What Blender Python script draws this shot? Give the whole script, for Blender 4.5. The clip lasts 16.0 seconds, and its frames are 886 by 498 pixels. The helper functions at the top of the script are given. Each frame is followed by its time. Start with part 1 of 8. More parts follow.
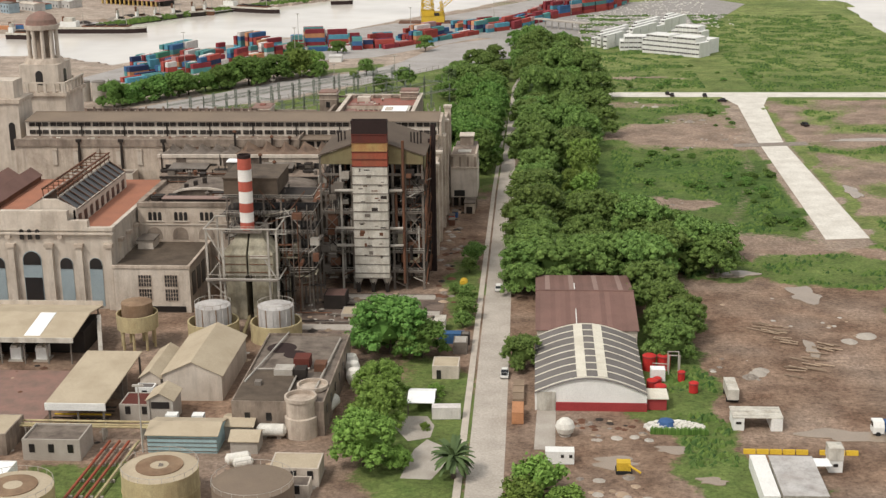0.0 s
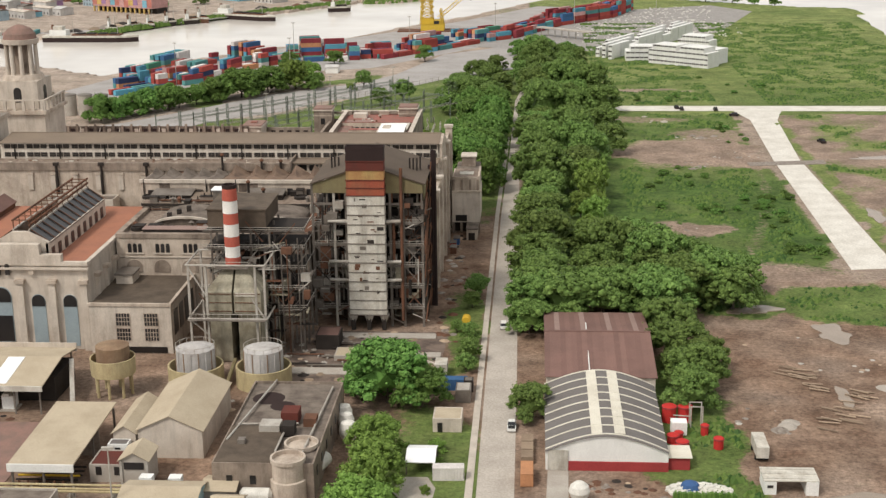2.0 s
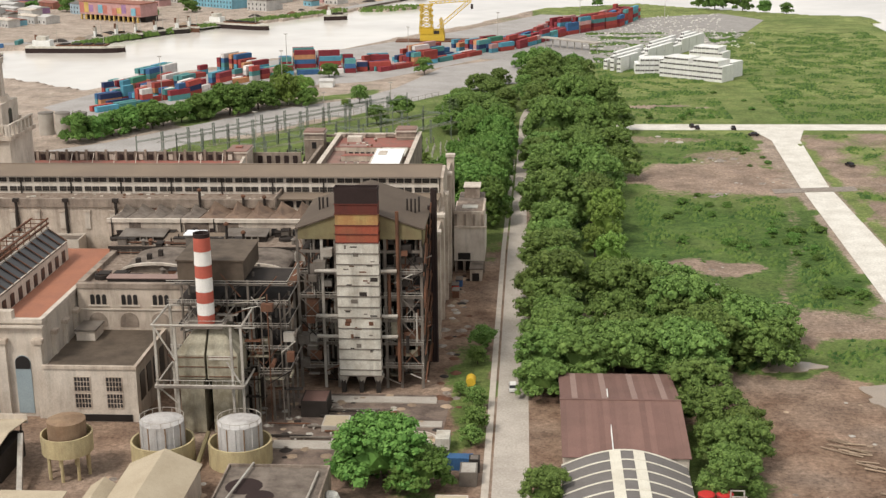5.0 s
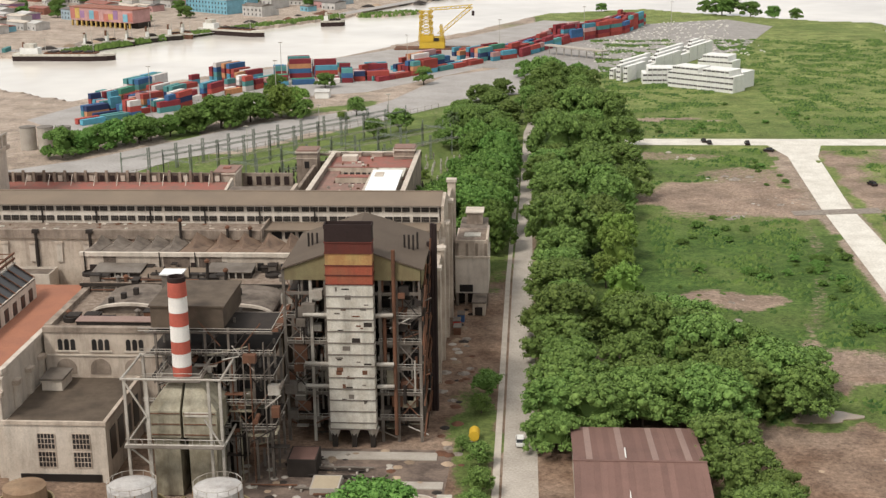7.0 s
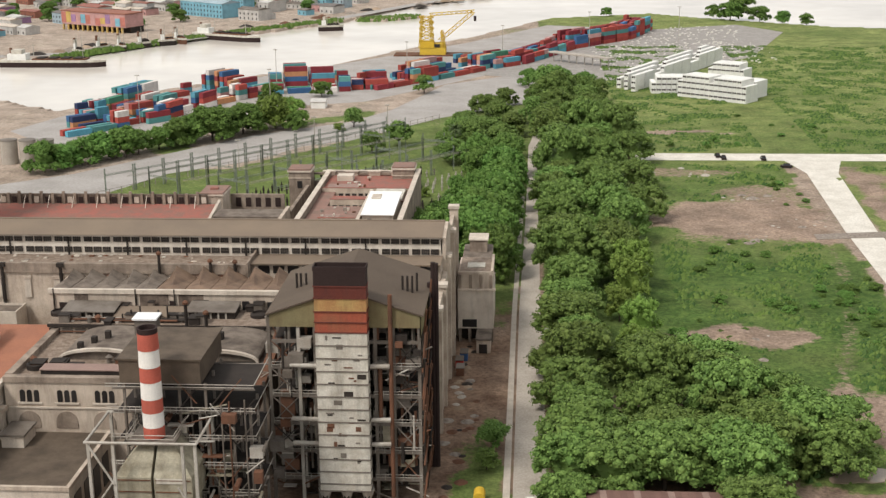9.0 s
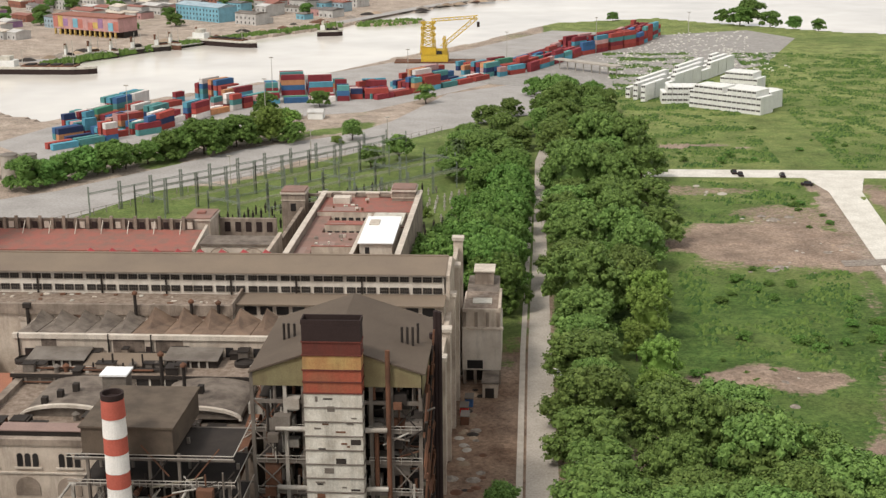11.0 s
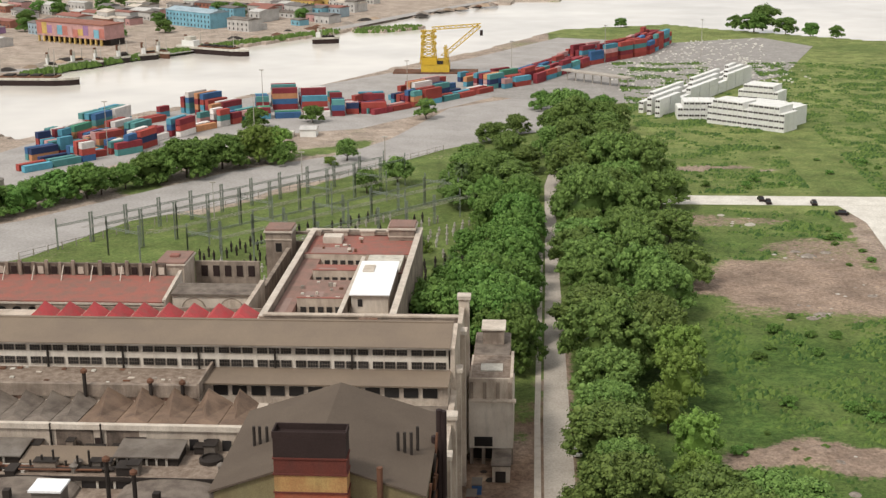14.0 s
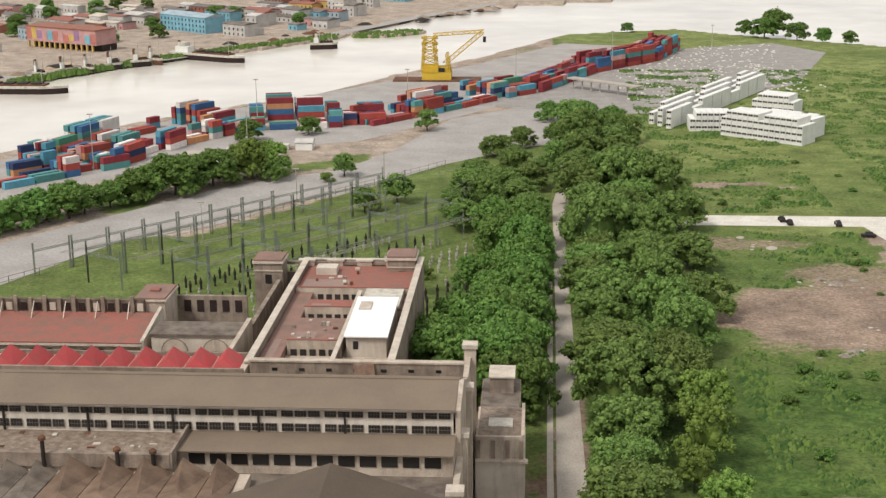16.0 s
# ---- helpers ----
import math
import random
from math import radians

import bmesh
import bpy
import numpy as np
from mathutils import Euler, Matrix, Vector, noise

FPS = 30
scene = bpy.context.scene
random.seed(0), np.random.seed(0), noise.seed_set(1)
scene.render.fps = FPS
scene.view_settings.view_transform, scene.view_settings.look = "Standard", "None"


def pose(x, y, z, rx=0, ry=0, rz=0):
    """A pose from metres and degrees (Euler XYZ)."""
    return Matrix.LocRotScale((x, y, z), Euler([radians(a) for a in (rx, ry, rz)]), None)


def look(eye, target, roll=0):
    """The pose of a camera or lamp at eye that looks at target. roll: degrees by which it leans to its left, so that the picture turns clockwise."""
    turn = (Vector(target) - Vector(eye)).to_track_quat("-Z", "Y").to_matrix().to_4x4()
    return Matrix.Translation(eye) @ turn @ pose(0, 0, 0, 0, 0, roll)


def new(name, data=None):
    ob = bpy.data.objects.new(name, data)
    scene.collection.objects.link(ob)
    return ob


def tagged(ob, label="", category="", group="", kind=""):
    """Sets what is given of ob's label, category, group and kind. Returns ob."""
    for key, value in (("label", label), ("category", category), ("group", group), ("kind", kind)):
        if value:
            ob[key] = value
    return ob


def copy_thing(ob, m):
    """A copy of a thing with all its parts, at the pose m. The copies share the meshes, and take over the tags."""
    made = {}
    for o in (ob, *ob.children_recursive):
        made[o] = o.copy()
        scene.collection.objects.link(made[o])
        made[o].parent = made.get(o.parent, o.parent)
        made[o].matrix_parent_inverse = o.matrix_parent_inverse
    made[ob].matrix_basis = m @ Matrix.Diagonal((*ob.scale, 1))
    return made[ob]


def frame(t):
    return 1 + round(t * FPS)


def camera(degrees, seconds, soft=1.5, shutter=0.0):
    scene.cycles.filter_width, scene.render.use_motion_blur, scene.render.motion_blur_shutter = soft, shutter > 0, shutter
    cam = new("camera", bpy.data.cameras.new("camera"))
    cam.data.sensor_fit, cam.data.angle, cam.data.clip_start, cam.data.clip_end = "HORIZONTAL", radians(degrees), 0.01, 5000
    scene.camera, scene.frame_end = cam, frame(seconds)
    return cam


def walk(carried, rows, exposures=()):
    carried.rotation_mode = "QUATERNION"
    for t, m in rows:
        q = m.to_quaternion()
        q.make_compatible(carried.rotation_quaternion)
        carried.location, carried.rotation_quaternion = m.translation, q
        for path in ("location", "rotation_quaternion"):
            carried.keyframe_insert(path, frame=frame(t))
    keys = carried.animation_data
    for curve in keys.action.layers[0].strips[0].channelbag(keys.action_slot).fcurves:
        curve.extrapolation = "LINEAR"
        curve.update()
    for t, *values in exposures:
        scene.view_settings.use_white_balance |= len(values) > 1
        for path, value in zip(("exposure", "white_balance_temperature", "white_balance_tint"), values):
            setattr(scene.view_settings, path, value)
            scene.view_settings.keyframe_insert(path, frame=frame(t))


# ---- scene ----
cam = camera(36.0, 16.0, soft=1.4)
PATH = [
    (0, (14.112, 3.317, 113.631), (13.979, 5.234, 113.076), -0.7),
    (0.5, (13.459, 11.985, 114.071), (13.327, 13.902, 113.517), -0.7),
    (1, (12.986, 17.567, 113.984), (12.855, 19.485, 113.431), -0.6),
    (1.5, (12.436, 23.264, 114.065), (12.305, 25.182, 113.513), -0.6),
    (2, (11.91, 29.924, 114.274), (11.778, 31.842, 113.723), -0.7),
    (2.5, (11.539, 35.716, 114.277), (11.408, 37.635, 113.728), -0.7),
    (3, (10.99, 42.033, 114.485), (10.859, 43.951, 113.935), -0.7),
    (3.5, (10.466, 48.641, 114.51), (10.335, 50.56, 113.961), -0.7),
    (4, (9.911, 55.596, 114.374), (9.78, 57.515, 113.826), -0.7),
    (6.5, (7.275, 90.778, 114.78), (7.144, 92.697, 114.233), -0.7),
    (7, (6.831, 97.566, 114.943), (6.7, 99.486, 114.397), -0.7),
    (7.5, (6.273, 104.094, 115.0), (6.142, 106.013, 114.454), -0.6),
    (8, (5.687, 111.109, 115.108), (5.556, 113.029, 114.562), -0.6),
    (8.5, (5.13, 118.472, 115.192), (4.999, 120.392, 114.647), -0.6),
    (9, (4.628, 125.189, 115.316), (4.497, 127.109, 114.77), -0.6),
    (11.5, (1.611, 159.785, 115.862), (1.479, 161.704, 115.316), -0.5),
    (12, (0.928, 166.905, 115.854), (0.797, 168.825, 115.308), -0.5),
    (12.5, (0.333, 174.094, 115.777), (0.201, 176.014, 115.231), -0.6),
    (13, (-0.287, 181.316, 115.885), (-0.418, 183.236, 115.339), -0.5),
    (13.5, (-0.895, 188.673, 116.008), (-1.027, 190.592, 115.461), -0.5),
    (14, (-1.321, 195.639, 116.086), (-1.453, 197.558, 115.539), -0.5),
    (14.5, (-1.949, 202.391, 116.083), (-2.081, 204.31, 115.535), -0.5),
    (15, (-2.423, 209.377, 116.068), (-2.556, 211.296, 115.521), -0.5),
    (15.5, (-3.159, 216.225, 116.229), (-3.292, 218.144, 115.681), -0.5),
    (16, (-3.696, 223.143, 116.298), (-3.829, 225.062, 115.751), -0.5),
]
walk(cam, [(t, look(eye, target, roll)) for t, eye, target, roll in PATH], [(0.0, 0.16), (5.0, 0.3), (16.0, 0.2)])

# ---- world and light ----
world = bpy.data.worlds.new("overcast")
world.use_nodes = True
scene.world = world
wn = world.node_tree.nodes
wl = world.node_tree.links
sky = wn.new("ShaderNodeTexSky")
sky.sky_type, sky.sun_disc = "NISHITA", False
sky.sun_elevation, sky.sun_rotation = radians(52), radians(222)
sky.air_density, sky.dust_density = 1.0, 4.0
veil = wn.new("ShaderNodeHueSaturation")
veil.inputs["Saturation"].default_value = 0.22
veil.inputs["Color"].default_value = (1, 1, 1, 1)
wl.new(sky.outputs[0], veil.inputs["Color"])
cloud = wn.new("ShaderNodeMix")
cloud.data_type = "RGBA"
cloud.inputs["Factor"].default_value = 0.6
cloud.inputs[7].default_value = (9.0, 9.0, 8.9, 1)
wl.new(veil.outputs[0], cloud.inputs[6])
wl.new(cloud.outputs[2], wn["Background"].inputs[0])
wn["Background"].inputs[1].default_value = 0.098

sun_data = bpy.data.lights.new("sun", "SUN")
sun_data.energy, sun_data.angle, sun_data.color = 2.0, radians(12), (1.0, 0.94, 0.86)
sun = new("sun", sun_data)
sun.matrix_world = look((0, 0, 400), (95, 105, 220))

# ---- materials ----


def shade(name, color, second=None, rough=0.85, metal=0.0, scale=0.6, amount=0.5, grain=6.0, bump=0.15, streak=0.0, streak_color=(0.06, 0.045, 0.035), rand=0.0):
    """Plain weathered surface: two colours mixed by broad noise, fine grain, optional rain streaks running down."""
    m = bpy.data.materials.new(name)
    m.use_nodes = True
    n, l = m.node_tree.nodes, m.node_tree.links
    b = n["Principled BSDF"]
    b.inputs["Roughness"].default_value, b.inputs["Metallic"].default_value = rough, metal
    if rough > 0.5:
        b.inputs["Specular IOR Level"].default_value = 0.22
    geo = n.new("ShaderNodeNewGeometry")
    second = second or tuple(c * 0.62 for c in color)

    def noise_node(sc, detail, vec=None, rgh=0.6):
        k = n.new("ShaderNodeTexNoise")
        k.inputs["Scale"].default_value, k.inputs["Detail"].default_value, k.inputs["Roughness"].default_value = sc, detail, rgh
        l.new(vec or geo.outputs["Position"], k.inputs["Vector"])
        return k

    def ramp(src, lo, hi):
        k = n.new("ShaderNodeMapRange")
        k.inputs[1].default_value, k.inputs[2].default_value = lo, hi
        l.new(src, k.inputs[0])
        return k.outputs[0]

    def mix(fac, a, c, mode="MIX"):
        k = n.new("ShaderNodeMix")
        k.data_type, k.blend_type = "RGBA", mode
        for sock, v in ((k.inputs["Factor"], fac), (k.inputs[6], a), (k.inputs[7], c)):
            if hasattr(v, "is_linked"):
                l.new(v, sock)
            elif isinstance(v, tuple):
                sock.default_value = (*v, 1)
            else:
                sock.default_value = v
        return k.outputs[2]

    broad = noise_node(scale * 0.35, 5)
    fine = noise_node(grain, 3)
    f = n.new("ShaderNodeMath")
    f.operation = "MULTIPLY"
    l.new(ramp(broad.outputs[0], 0.38, 0.66), f.inputs[0])
    f.inputs[1].default_value = amount
    col = mix(f.outputs[0], color, second)
    g = ramp(fine.outputs[0], 0.25, 0.75)
    gm = n.new("ShaderNodeMapRange")
    gm.inputs[3].default_value, gm.inputs[4].default_value = 0.78, 1.18
    l.new(g, gm.inputs[0])
    col = mix(1.0, col, gm.outputs[0], "MULTIPLY")
    if streak:
        mp = n.new("ShaderNodeMapping")
        mp.inputs["Scale"].default_value = (0.42, 0.42, 0.07)
        l.new(geo.outputs["Position"], mp.inputs[0])
        sk = noise_node(1.0, 6, mp.outputs[0], 0.72)
        q = n.new("ShaderNodeMath")
        q.operation = "MULTIPLY"
        l.new(ramp(sk.outputs[0], 0.45, 0.78), q.inputs[0])
        q.inputs[1].default_value = streak
        col = mix(q.outputs[0], col, streak_color)
    if rand:
        oi = n.new("ShaderNodeObjectInfo")
        mr = n.new("ShaderNodeMapRange")
        mr.inputs[3].default_value, mr.inputs[4].default_value = 1 - rand, 1 + rand
        l.new(oi.outputs["Random"], mr.inputs[0])
        col = mix(1.0, col, mr.outputs[0], "MULTIPLY")
    l.new(col, b.inputs["Base Color"])
    if bump:
        bp = n.new("ShaderNodeBump")
        bp.inputs["Strength"].default_value, bp.inputs["Distance"].default_value = bump, 0.15
        l.new(fine.outputs[0], bp.inputs["Height"])
        l.new(bp.outputs[0], b.inputs["Normal"])
    return m


M = {}
M["plaster"] = shade("plaster", (0.56, 0.475, 0.39), (0.33, 0.26, 0.205), amount=0.7, streak=0.55)
M["clerestory"] = shade("clerestory", (0.68, 0.62, 0.54), (0.48, 0.41, 0.34), amount=0.5, streak=0.35)
M["plaster_dirty"] = shade("plaster_dirty", (0.34, 0.275, 0.22), (0.15, 0.115, 0.09), amount=0.85, streak=0.7)
M["plaster_pale"] = shade("plaster_pale", (0.60, 0.53, 0.45), (0.40, 0.33, 0.265), amount=0.55, streak=0.4)
M["plaster_sooty"] = shade("plaster_sooty", (0.22, 0.17, 0.135), (0.06, 0.045, 0.038), amount=0.95, scale=1.2, streak=0.85)
M["brick_bare"] = shade("brick_bare", (0.27, 0.15, 0.105), (0.36, 0.28, 0.22), amount=0.8, scale=1.4, streak=0.4)
M["roof_debris"] = shade("roof_debris", (0.17, 0.125, 0.095), (0.30, 0.24, 0.19), amount=0.9, scale=2.4, grain=2.5)
M["tooth_roof"] = shade("tooth_roof", (0.20, 0.135, 0.095), (0.11, 0.075, 0.055), amount=0.9, scale=0.9, rand=0.15)
M["red_tooth"] = shade("red_tooth", (0.42, 0.06, 0.065), (0.27, 0.085, 0.075), amount=0.7, scale=1.2, rand=0.15)
M["hall_roof"] = shade("hall_roof", (0.215, 0.165, 0.12), (0.15, 0.115, 0.09), amount=0.5, scale=0.25, rough=0.8)
M["bitumen"] = shade("bitumen", (0.12, 0.092, 0.068), (0.065, 0.05, 0.038), amount=0.8, scale=0.8)
M["flat_roof"] = shade("flat_roof", (0.20, 0.165, 0.135), (0.09, 0.07, 0.057), amount=0.9, scale=0.9)
# Near black: dark steel parts, and the shade put into enclosed interiors
M["dark_and_shade_steel"] = shade("dark_and_shade_steel", (0.04, 0.032, 0.027), (0.02, 0.016, 0.014), rough=0.8, amount=0.7)
M["steel_grey"] = shade("steel_grey", (0.20, 0.175, 0.15), (0.09, 0.07, 0.055), rough=0.6, amount=0.7, streak=0.4)
M["steel_pale"] = shade("steel_pale", (0.46, 0.43, 0.38), (0.22, 0.17, 0.13), rough=0.6, amount=0.5, streak=0.4)
M["gantry_steel"] = shade("gantry_steel", (0.22, 0.25, 0.205), (0.14, 0.15, 0.125), rough=0.6, amount=0.5)
M["hopper_steel"] = shade("hopper_steel", (0.36, 0.33, 0.25), (0.17, 0.14, 0.09), amount=0.7, scale=1.2, streak=0.6)
M["rust_steel"] = shade("rust_steel", (0.16, 0.075, 0.045), (0.08, 0.045, 0.03), amount=0.8)
M["brown_roof"] = shade("brown_roof", (0.115, 0.088, 0.066), (0.08, 0.06, 0.046), amount=0.6, scale=0.3)
M["olive_metal"] = shade("olive_metal", (0.22, 0.19, 0.10), (0.15, 0.11, 0.06), amount=0.6, streak=0.4)
M["white_panel"] = shade("white_panel", (0.60, 0.57, 0.50), (0.42, 0.37, 0.30), amount=0.7, scale=1.4, streak=0.55, rand=0.06)
M["red_panel"] = shade("red_panel", (0.34, 0.075, 0.045), (0.25, 0.11, 0.06), amount=0.7, streak=0.5)
M["darkred_panel"] = shade("darkred_panel", (0.13, 0.035, 0.025), (0.08, 0.03, 0.025), amount=0.6, streak=0.3)
M["yellow_panel"] = shade("yellow_panel", (0.42, 0.28, 0.11), (0.33, 0.13, 0.06), amount=0.8, streak=0.5)
M["black_soot"] = shade("black_soot", (0.035, 0.022, 0.02), amount=0.4)
M["chim_red"] = shade("chim_red", (0.47, 0.115, 0.08), amount=0.35, streak=0.3)
M["chim_white"] = shade("chim_white", (0.80, 0.77, 0.72), amount=0.25, streak=0.2)
M["terracotta"] = shade("terracotta", (0.36, 0.155, 0.095), (0.27, 0.125, 0.085), amount=0.6, scale=0.6)
M["red_roof"] = shade("red_roof", (0.31, 0.115, 0.09), (0.21, 0.125, 0.10), amount=0.9, scale=1.0)
M["pink_roof"] = shade("pink_roof", (0.27, 0.16, 0.13), (0.18, 0.13, 0.105), amount=0.8, scale=0.8)
M["white_roof"] = shade("white_roof", (0.83, 0.83, 0.82), amount=0.15)
M["rust_roof"] = shade("rust_roof", (0.20, 0.115, 0.095), (0.14, 0.085, 0.07), amount=0.7, scale=0.3, rand=0.14)
M["rust_roof_pale"] = shade("rust_roof_pale", (0.29, 0.20, 0.17), (0.22, 0.15, 0.13), amount=0.5)
M["grey_sheet"] = shade("grey_sheet", (0.17, 0.155, 0.145), (0.12, 0.105, 0.095), amount=0.5, scale=0.4)
M["translucent_sheet"] = shade("translucent_sheet", (0.66, 0.62, 0.52), (0.5, 0.45, 0.36), amount=0.6)
M["white_wall"] = shade("white_wall", (0.78, 0.77, 0.73), amount=0.25, streak=0.1)
M["red_wall"] = shade("red_wall", (0.34, 0.05, 0.05), amount=0.4)
M["beige_sheet"] = shade("beige_sheet", (0.46, 0.385, 0.28), (0.34, 0.275, 0.19), amount=0.6, scale=0.4)
M["cream_tank"] = shade("cream_tank", (0.50, 0.42, 0.24), (0.32, 0.24, 0.13), amount=0.6, streak=0.5)
M["grey_tank"] = shade("grey_tank", (0.50, 0.48, 0.46), (0.3, 0.26, 0.23), amount=0.5, streak=0.5)
M["rust_tank"] = shade("rust_tank", (0.28, 0.19, 0.12), (0.17, 0.10, 0.06), amount=0.8, streak=0.5)
M["white_tank"] = shade("white_tank", (0.74, 0.71, 0.64), amount=0.3, streak=0.35)
M["glass_dark"] = shade("glass_dark", (0.022, 0.02, 0.02), rough=0.3, amount=0.5, bump=0, rand=0.4)
M["glass_blue"] = shade("glass_blue", (0.30, 0.36, 0.38), (0.22, 0.27, 0.29), rough=0.4, amount=0.5, bump=0.05)
M["concrete"] = shade("concrete", (0.42, 0.38, 0.33), (0.28, 0.24, 0.2), amount=0.6, scale=0.5)
M["oily_slab"] = shade("oily_slab", (0.20, 0.15, 0.12), (0.08, 0.06, 0.05), amount=0.95, scale=0.7, grain=2.0)
M["kerb"] = shade("kerb", (0.52, 0.46, 0.39), (0.36, 0.31, 0.26), amount=0.6, scale=1.0)
M["road"] = shade("road", (0.46, 0.41, 0.355), (0.33, 0.29, 0.245), amount=0.7, scale=0.35, grain=2.0)
M["white_road"] = shade("white_road", (0.66, 0.625, 0.56), (0.46, 0.42, 0.36), amount=0.6, scale=0.4, grain=1.5)
M["port_road"] = shade("port_road", (0.37, 0.345, 0.325), (0.27, 0.25, 0.23), amount=0.7, scale=0.2, grain=1.0)
M["yard_paving"] = shade("yard_paving", (0.26, 0.24, 0.22), (0.36, 0.34, 0.32), amount=0.6, scale=0.4, grain=0.6)
M["bark"] = shade("bark", (0.09, 0.07, 0.055), amount=0.5)
M["blue_sheet"] = shade("blue_sheet", (0.36, 0.50, 0.52), (0.28, 0.38, 0.4), amount=0.4, streak=0.2)
M["orange"] = shade("orange", (0.52, 0.13, 0.05), amount=0.4)
M["yellow"] = shade("yellow", (0.62, 0.40, 0.04), amount=0.35)
M["crane_yellow"] = shade("crane_yellow", (0.62, 0.42, 0.05), (0.4, 0.28, 0.06), amount=0.5)
M["red_paint"] = shade("red_paint", (0.50, 0.035, 0.03), amount=0.3)
M["blue_paint"] = shade("blue_paint", (0.05, 0.11, 0.25), amount=0.3)
M["tyre"] = shade("tyre", (0.02, 0.02, 0.02), amount=0.2)
M["car_glass"] = shade("car_glass", (0.02, 0.022, 0.025), rough=0.1, amount=0.1, bump=0)
# Muddy water made pale: much of the sky's reflection sits in the base colour
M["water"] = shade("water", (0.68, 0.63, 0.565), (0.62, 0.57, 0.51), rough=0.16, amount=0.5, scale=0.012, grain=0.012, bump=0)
M["puddle"] = shade("puddle", (0.30, 0.235, 0.175), rough=0.2, amount=0.3, bump=0)
M["rubble"] = shade("rubble", (0.30, 0.26, 0.22), (0.14, 0.11, 0.09), amount=0.9, scale=3)
M["timber"] = shade("timber", (0.36, 0.27, 0.19), (0.24, 0.17, 0.12), amount=0.6, rand=0.3)


def leaf_material(name, a, b_):
    m = bpy.data.materials.new(name)
    m.use_nodes = True
    n, l = m.node_tree.nodes, m.node_tree.links
    b = n["Principled BSDF"]
    b.inputs["Roughness"].default_value = 0.6
    b.inputs["Specular IOR Level"].default_value = 0.12
    geo = n.new("ShaderNodeNewGeometry")
    ri = n.new("ShaderNodeMix")
    ri.data_type = "RGBA"
    ri.inputs[6].default_value, ri.inputs[7].default_value = (*a, 1), (*b_, 1)
    l.new(geo.outputs["Random Per Island"], ri.inputs["Factor"])
    oi = n.new("ShaderNodeObjectInfo")
    hv = n.new("ShaderNodeHueSaturation")
    for src, lo, hi, dst in ((oi.outputs["Random"], 0.485, 0.515, "Hue"), (oi.outputs["Random"], 0.75, 1.25, "Value")):
        mr = n.new("ShaderNodeMapRange")
        mr.inputs[3].default_value, mr.inputs[4].default_value = lo, hi
        l.new(src, mr.inputs[0])
        l.new(mr.outputs[0], hv.inputs[dst])
    l.new(ri.outputs[2], hv.inputs["Color"])
    l.new(hv.outputs[0], b.inputs["Base Color"])
    return m


M["leaf"] = leaf_material("leaf", (0.07, 0.12, 0.028), (0.17, 0.25, 0.064))
M["leaf_light"] = leaf_material("leaf_light", (0.095, 0.155, 0.03), (0.19, 0.28, 0.06))
M["leaf_dark"] = leaf_material("leaf_dark", (0.064, 0.128, 0.026), (0.145, 0.24, 0.056))
M["weed"] = leaf_material("weed", (0.03, 0.072, 0.018), (0.125, 0.185, 0.042))
M["palm_leaf"] = leaf_material("palm_leaf", (0.05, 0.075, 0.03), (0.11, 0.15, 0.06))

# ---- mesh helpers ----


def box(bm, x0, x1, y0, y1, z0, z1):
    v = [bm.verts.new(c) for c in ((x0, y0, z0), (x1, y0, z0), (x1, y1, z0), (x0, y1, z0), (x0, y0, z1), (x1, y0, z1), (x1, y1, z1), (x0, y1, z1))]
    for f in ((3, 2, 1, 0), (4, 5, 6, 7), (0, 1, 5, 4), (1, 2, 6, 5), (2, 3, 7, 6), (3, 0, 4, 7)):
        bm.faces.new([v[i] for i in f])
    return bm


def prism(bm, pts, z0, z1):
    """Upright prism over a counter-clockwise outline."""
    lo, hi = [bm.verts.new((x, y, z0)) for x, y in pts], [bm.verts.new((x, y, z1)) for x, y in pts]
    bm.faces.new(lo[::-1]), bm.faces.new(hi)
    for i in range(len(pts)):
        j = (i + 1) % len(pts)
        bm.faces.new((lo[i], lo[j], hi[j], hi[i]))
    return bm


def profile_y(bm, pts, y0, y1):
    """An outline in x and z, drawn out along y."""
    a, b = [bm.verts.new((x, y0, z)) for x, z in pts], [bm.verts.new((x, y1, z)) for x, z in pts]
    bm.faces.new(a), bm.faces.new(b[::-1])
    for i in range(len(pts)):
        j = (i + 1) % len(pts)
        bm.faces.new((a[j], a[i], b[i], b[j]))
    return bm


def profile_x(bm, pts, x0, x1):
    """An outline in y and z, drawn out along x."""
    a, b = [bm.verts.new((x0, y, z)) for y, z in pts], [bm.verts.new((x1, y, z)) for y, z in pts]
    bm.faces.new(a[::-1]), bm.faces.new(b)
    for i in range(len(pts)):
        j = (i + 1) % len(pts)
        bm.faces.new((a[i], a[j], b[j], b[i]))
    return bm


def tube(bm, a, b, r0, r1=None, seg=6):
    """A round bar from a to b."""
    r1 = r0 if r1 is None else r1
    a, b = Vector(a), Vector(b)
    d = (b - a).normalized()
    u = d.orthogonal().normalized()
    w = d.cross(u)
    rings = []
    for p, r in ((a, r0), (b, r1)):
        rings.append([bm.verts.new(p + r * (math.cos(2 * math.pi * k / seg) * u + math.sin(2 * math.pi * k / seg) * w)) for k in range(seg)])
    for k in range(seg):
        j = (k + 1) % seg
        bm.faces.new((rings[0][k], rings[0][j], rings[1][j], rings[1][k]))
    bm.faces.new(rings[0][::-1]), bm.faces.new(rings[1])
    return bm


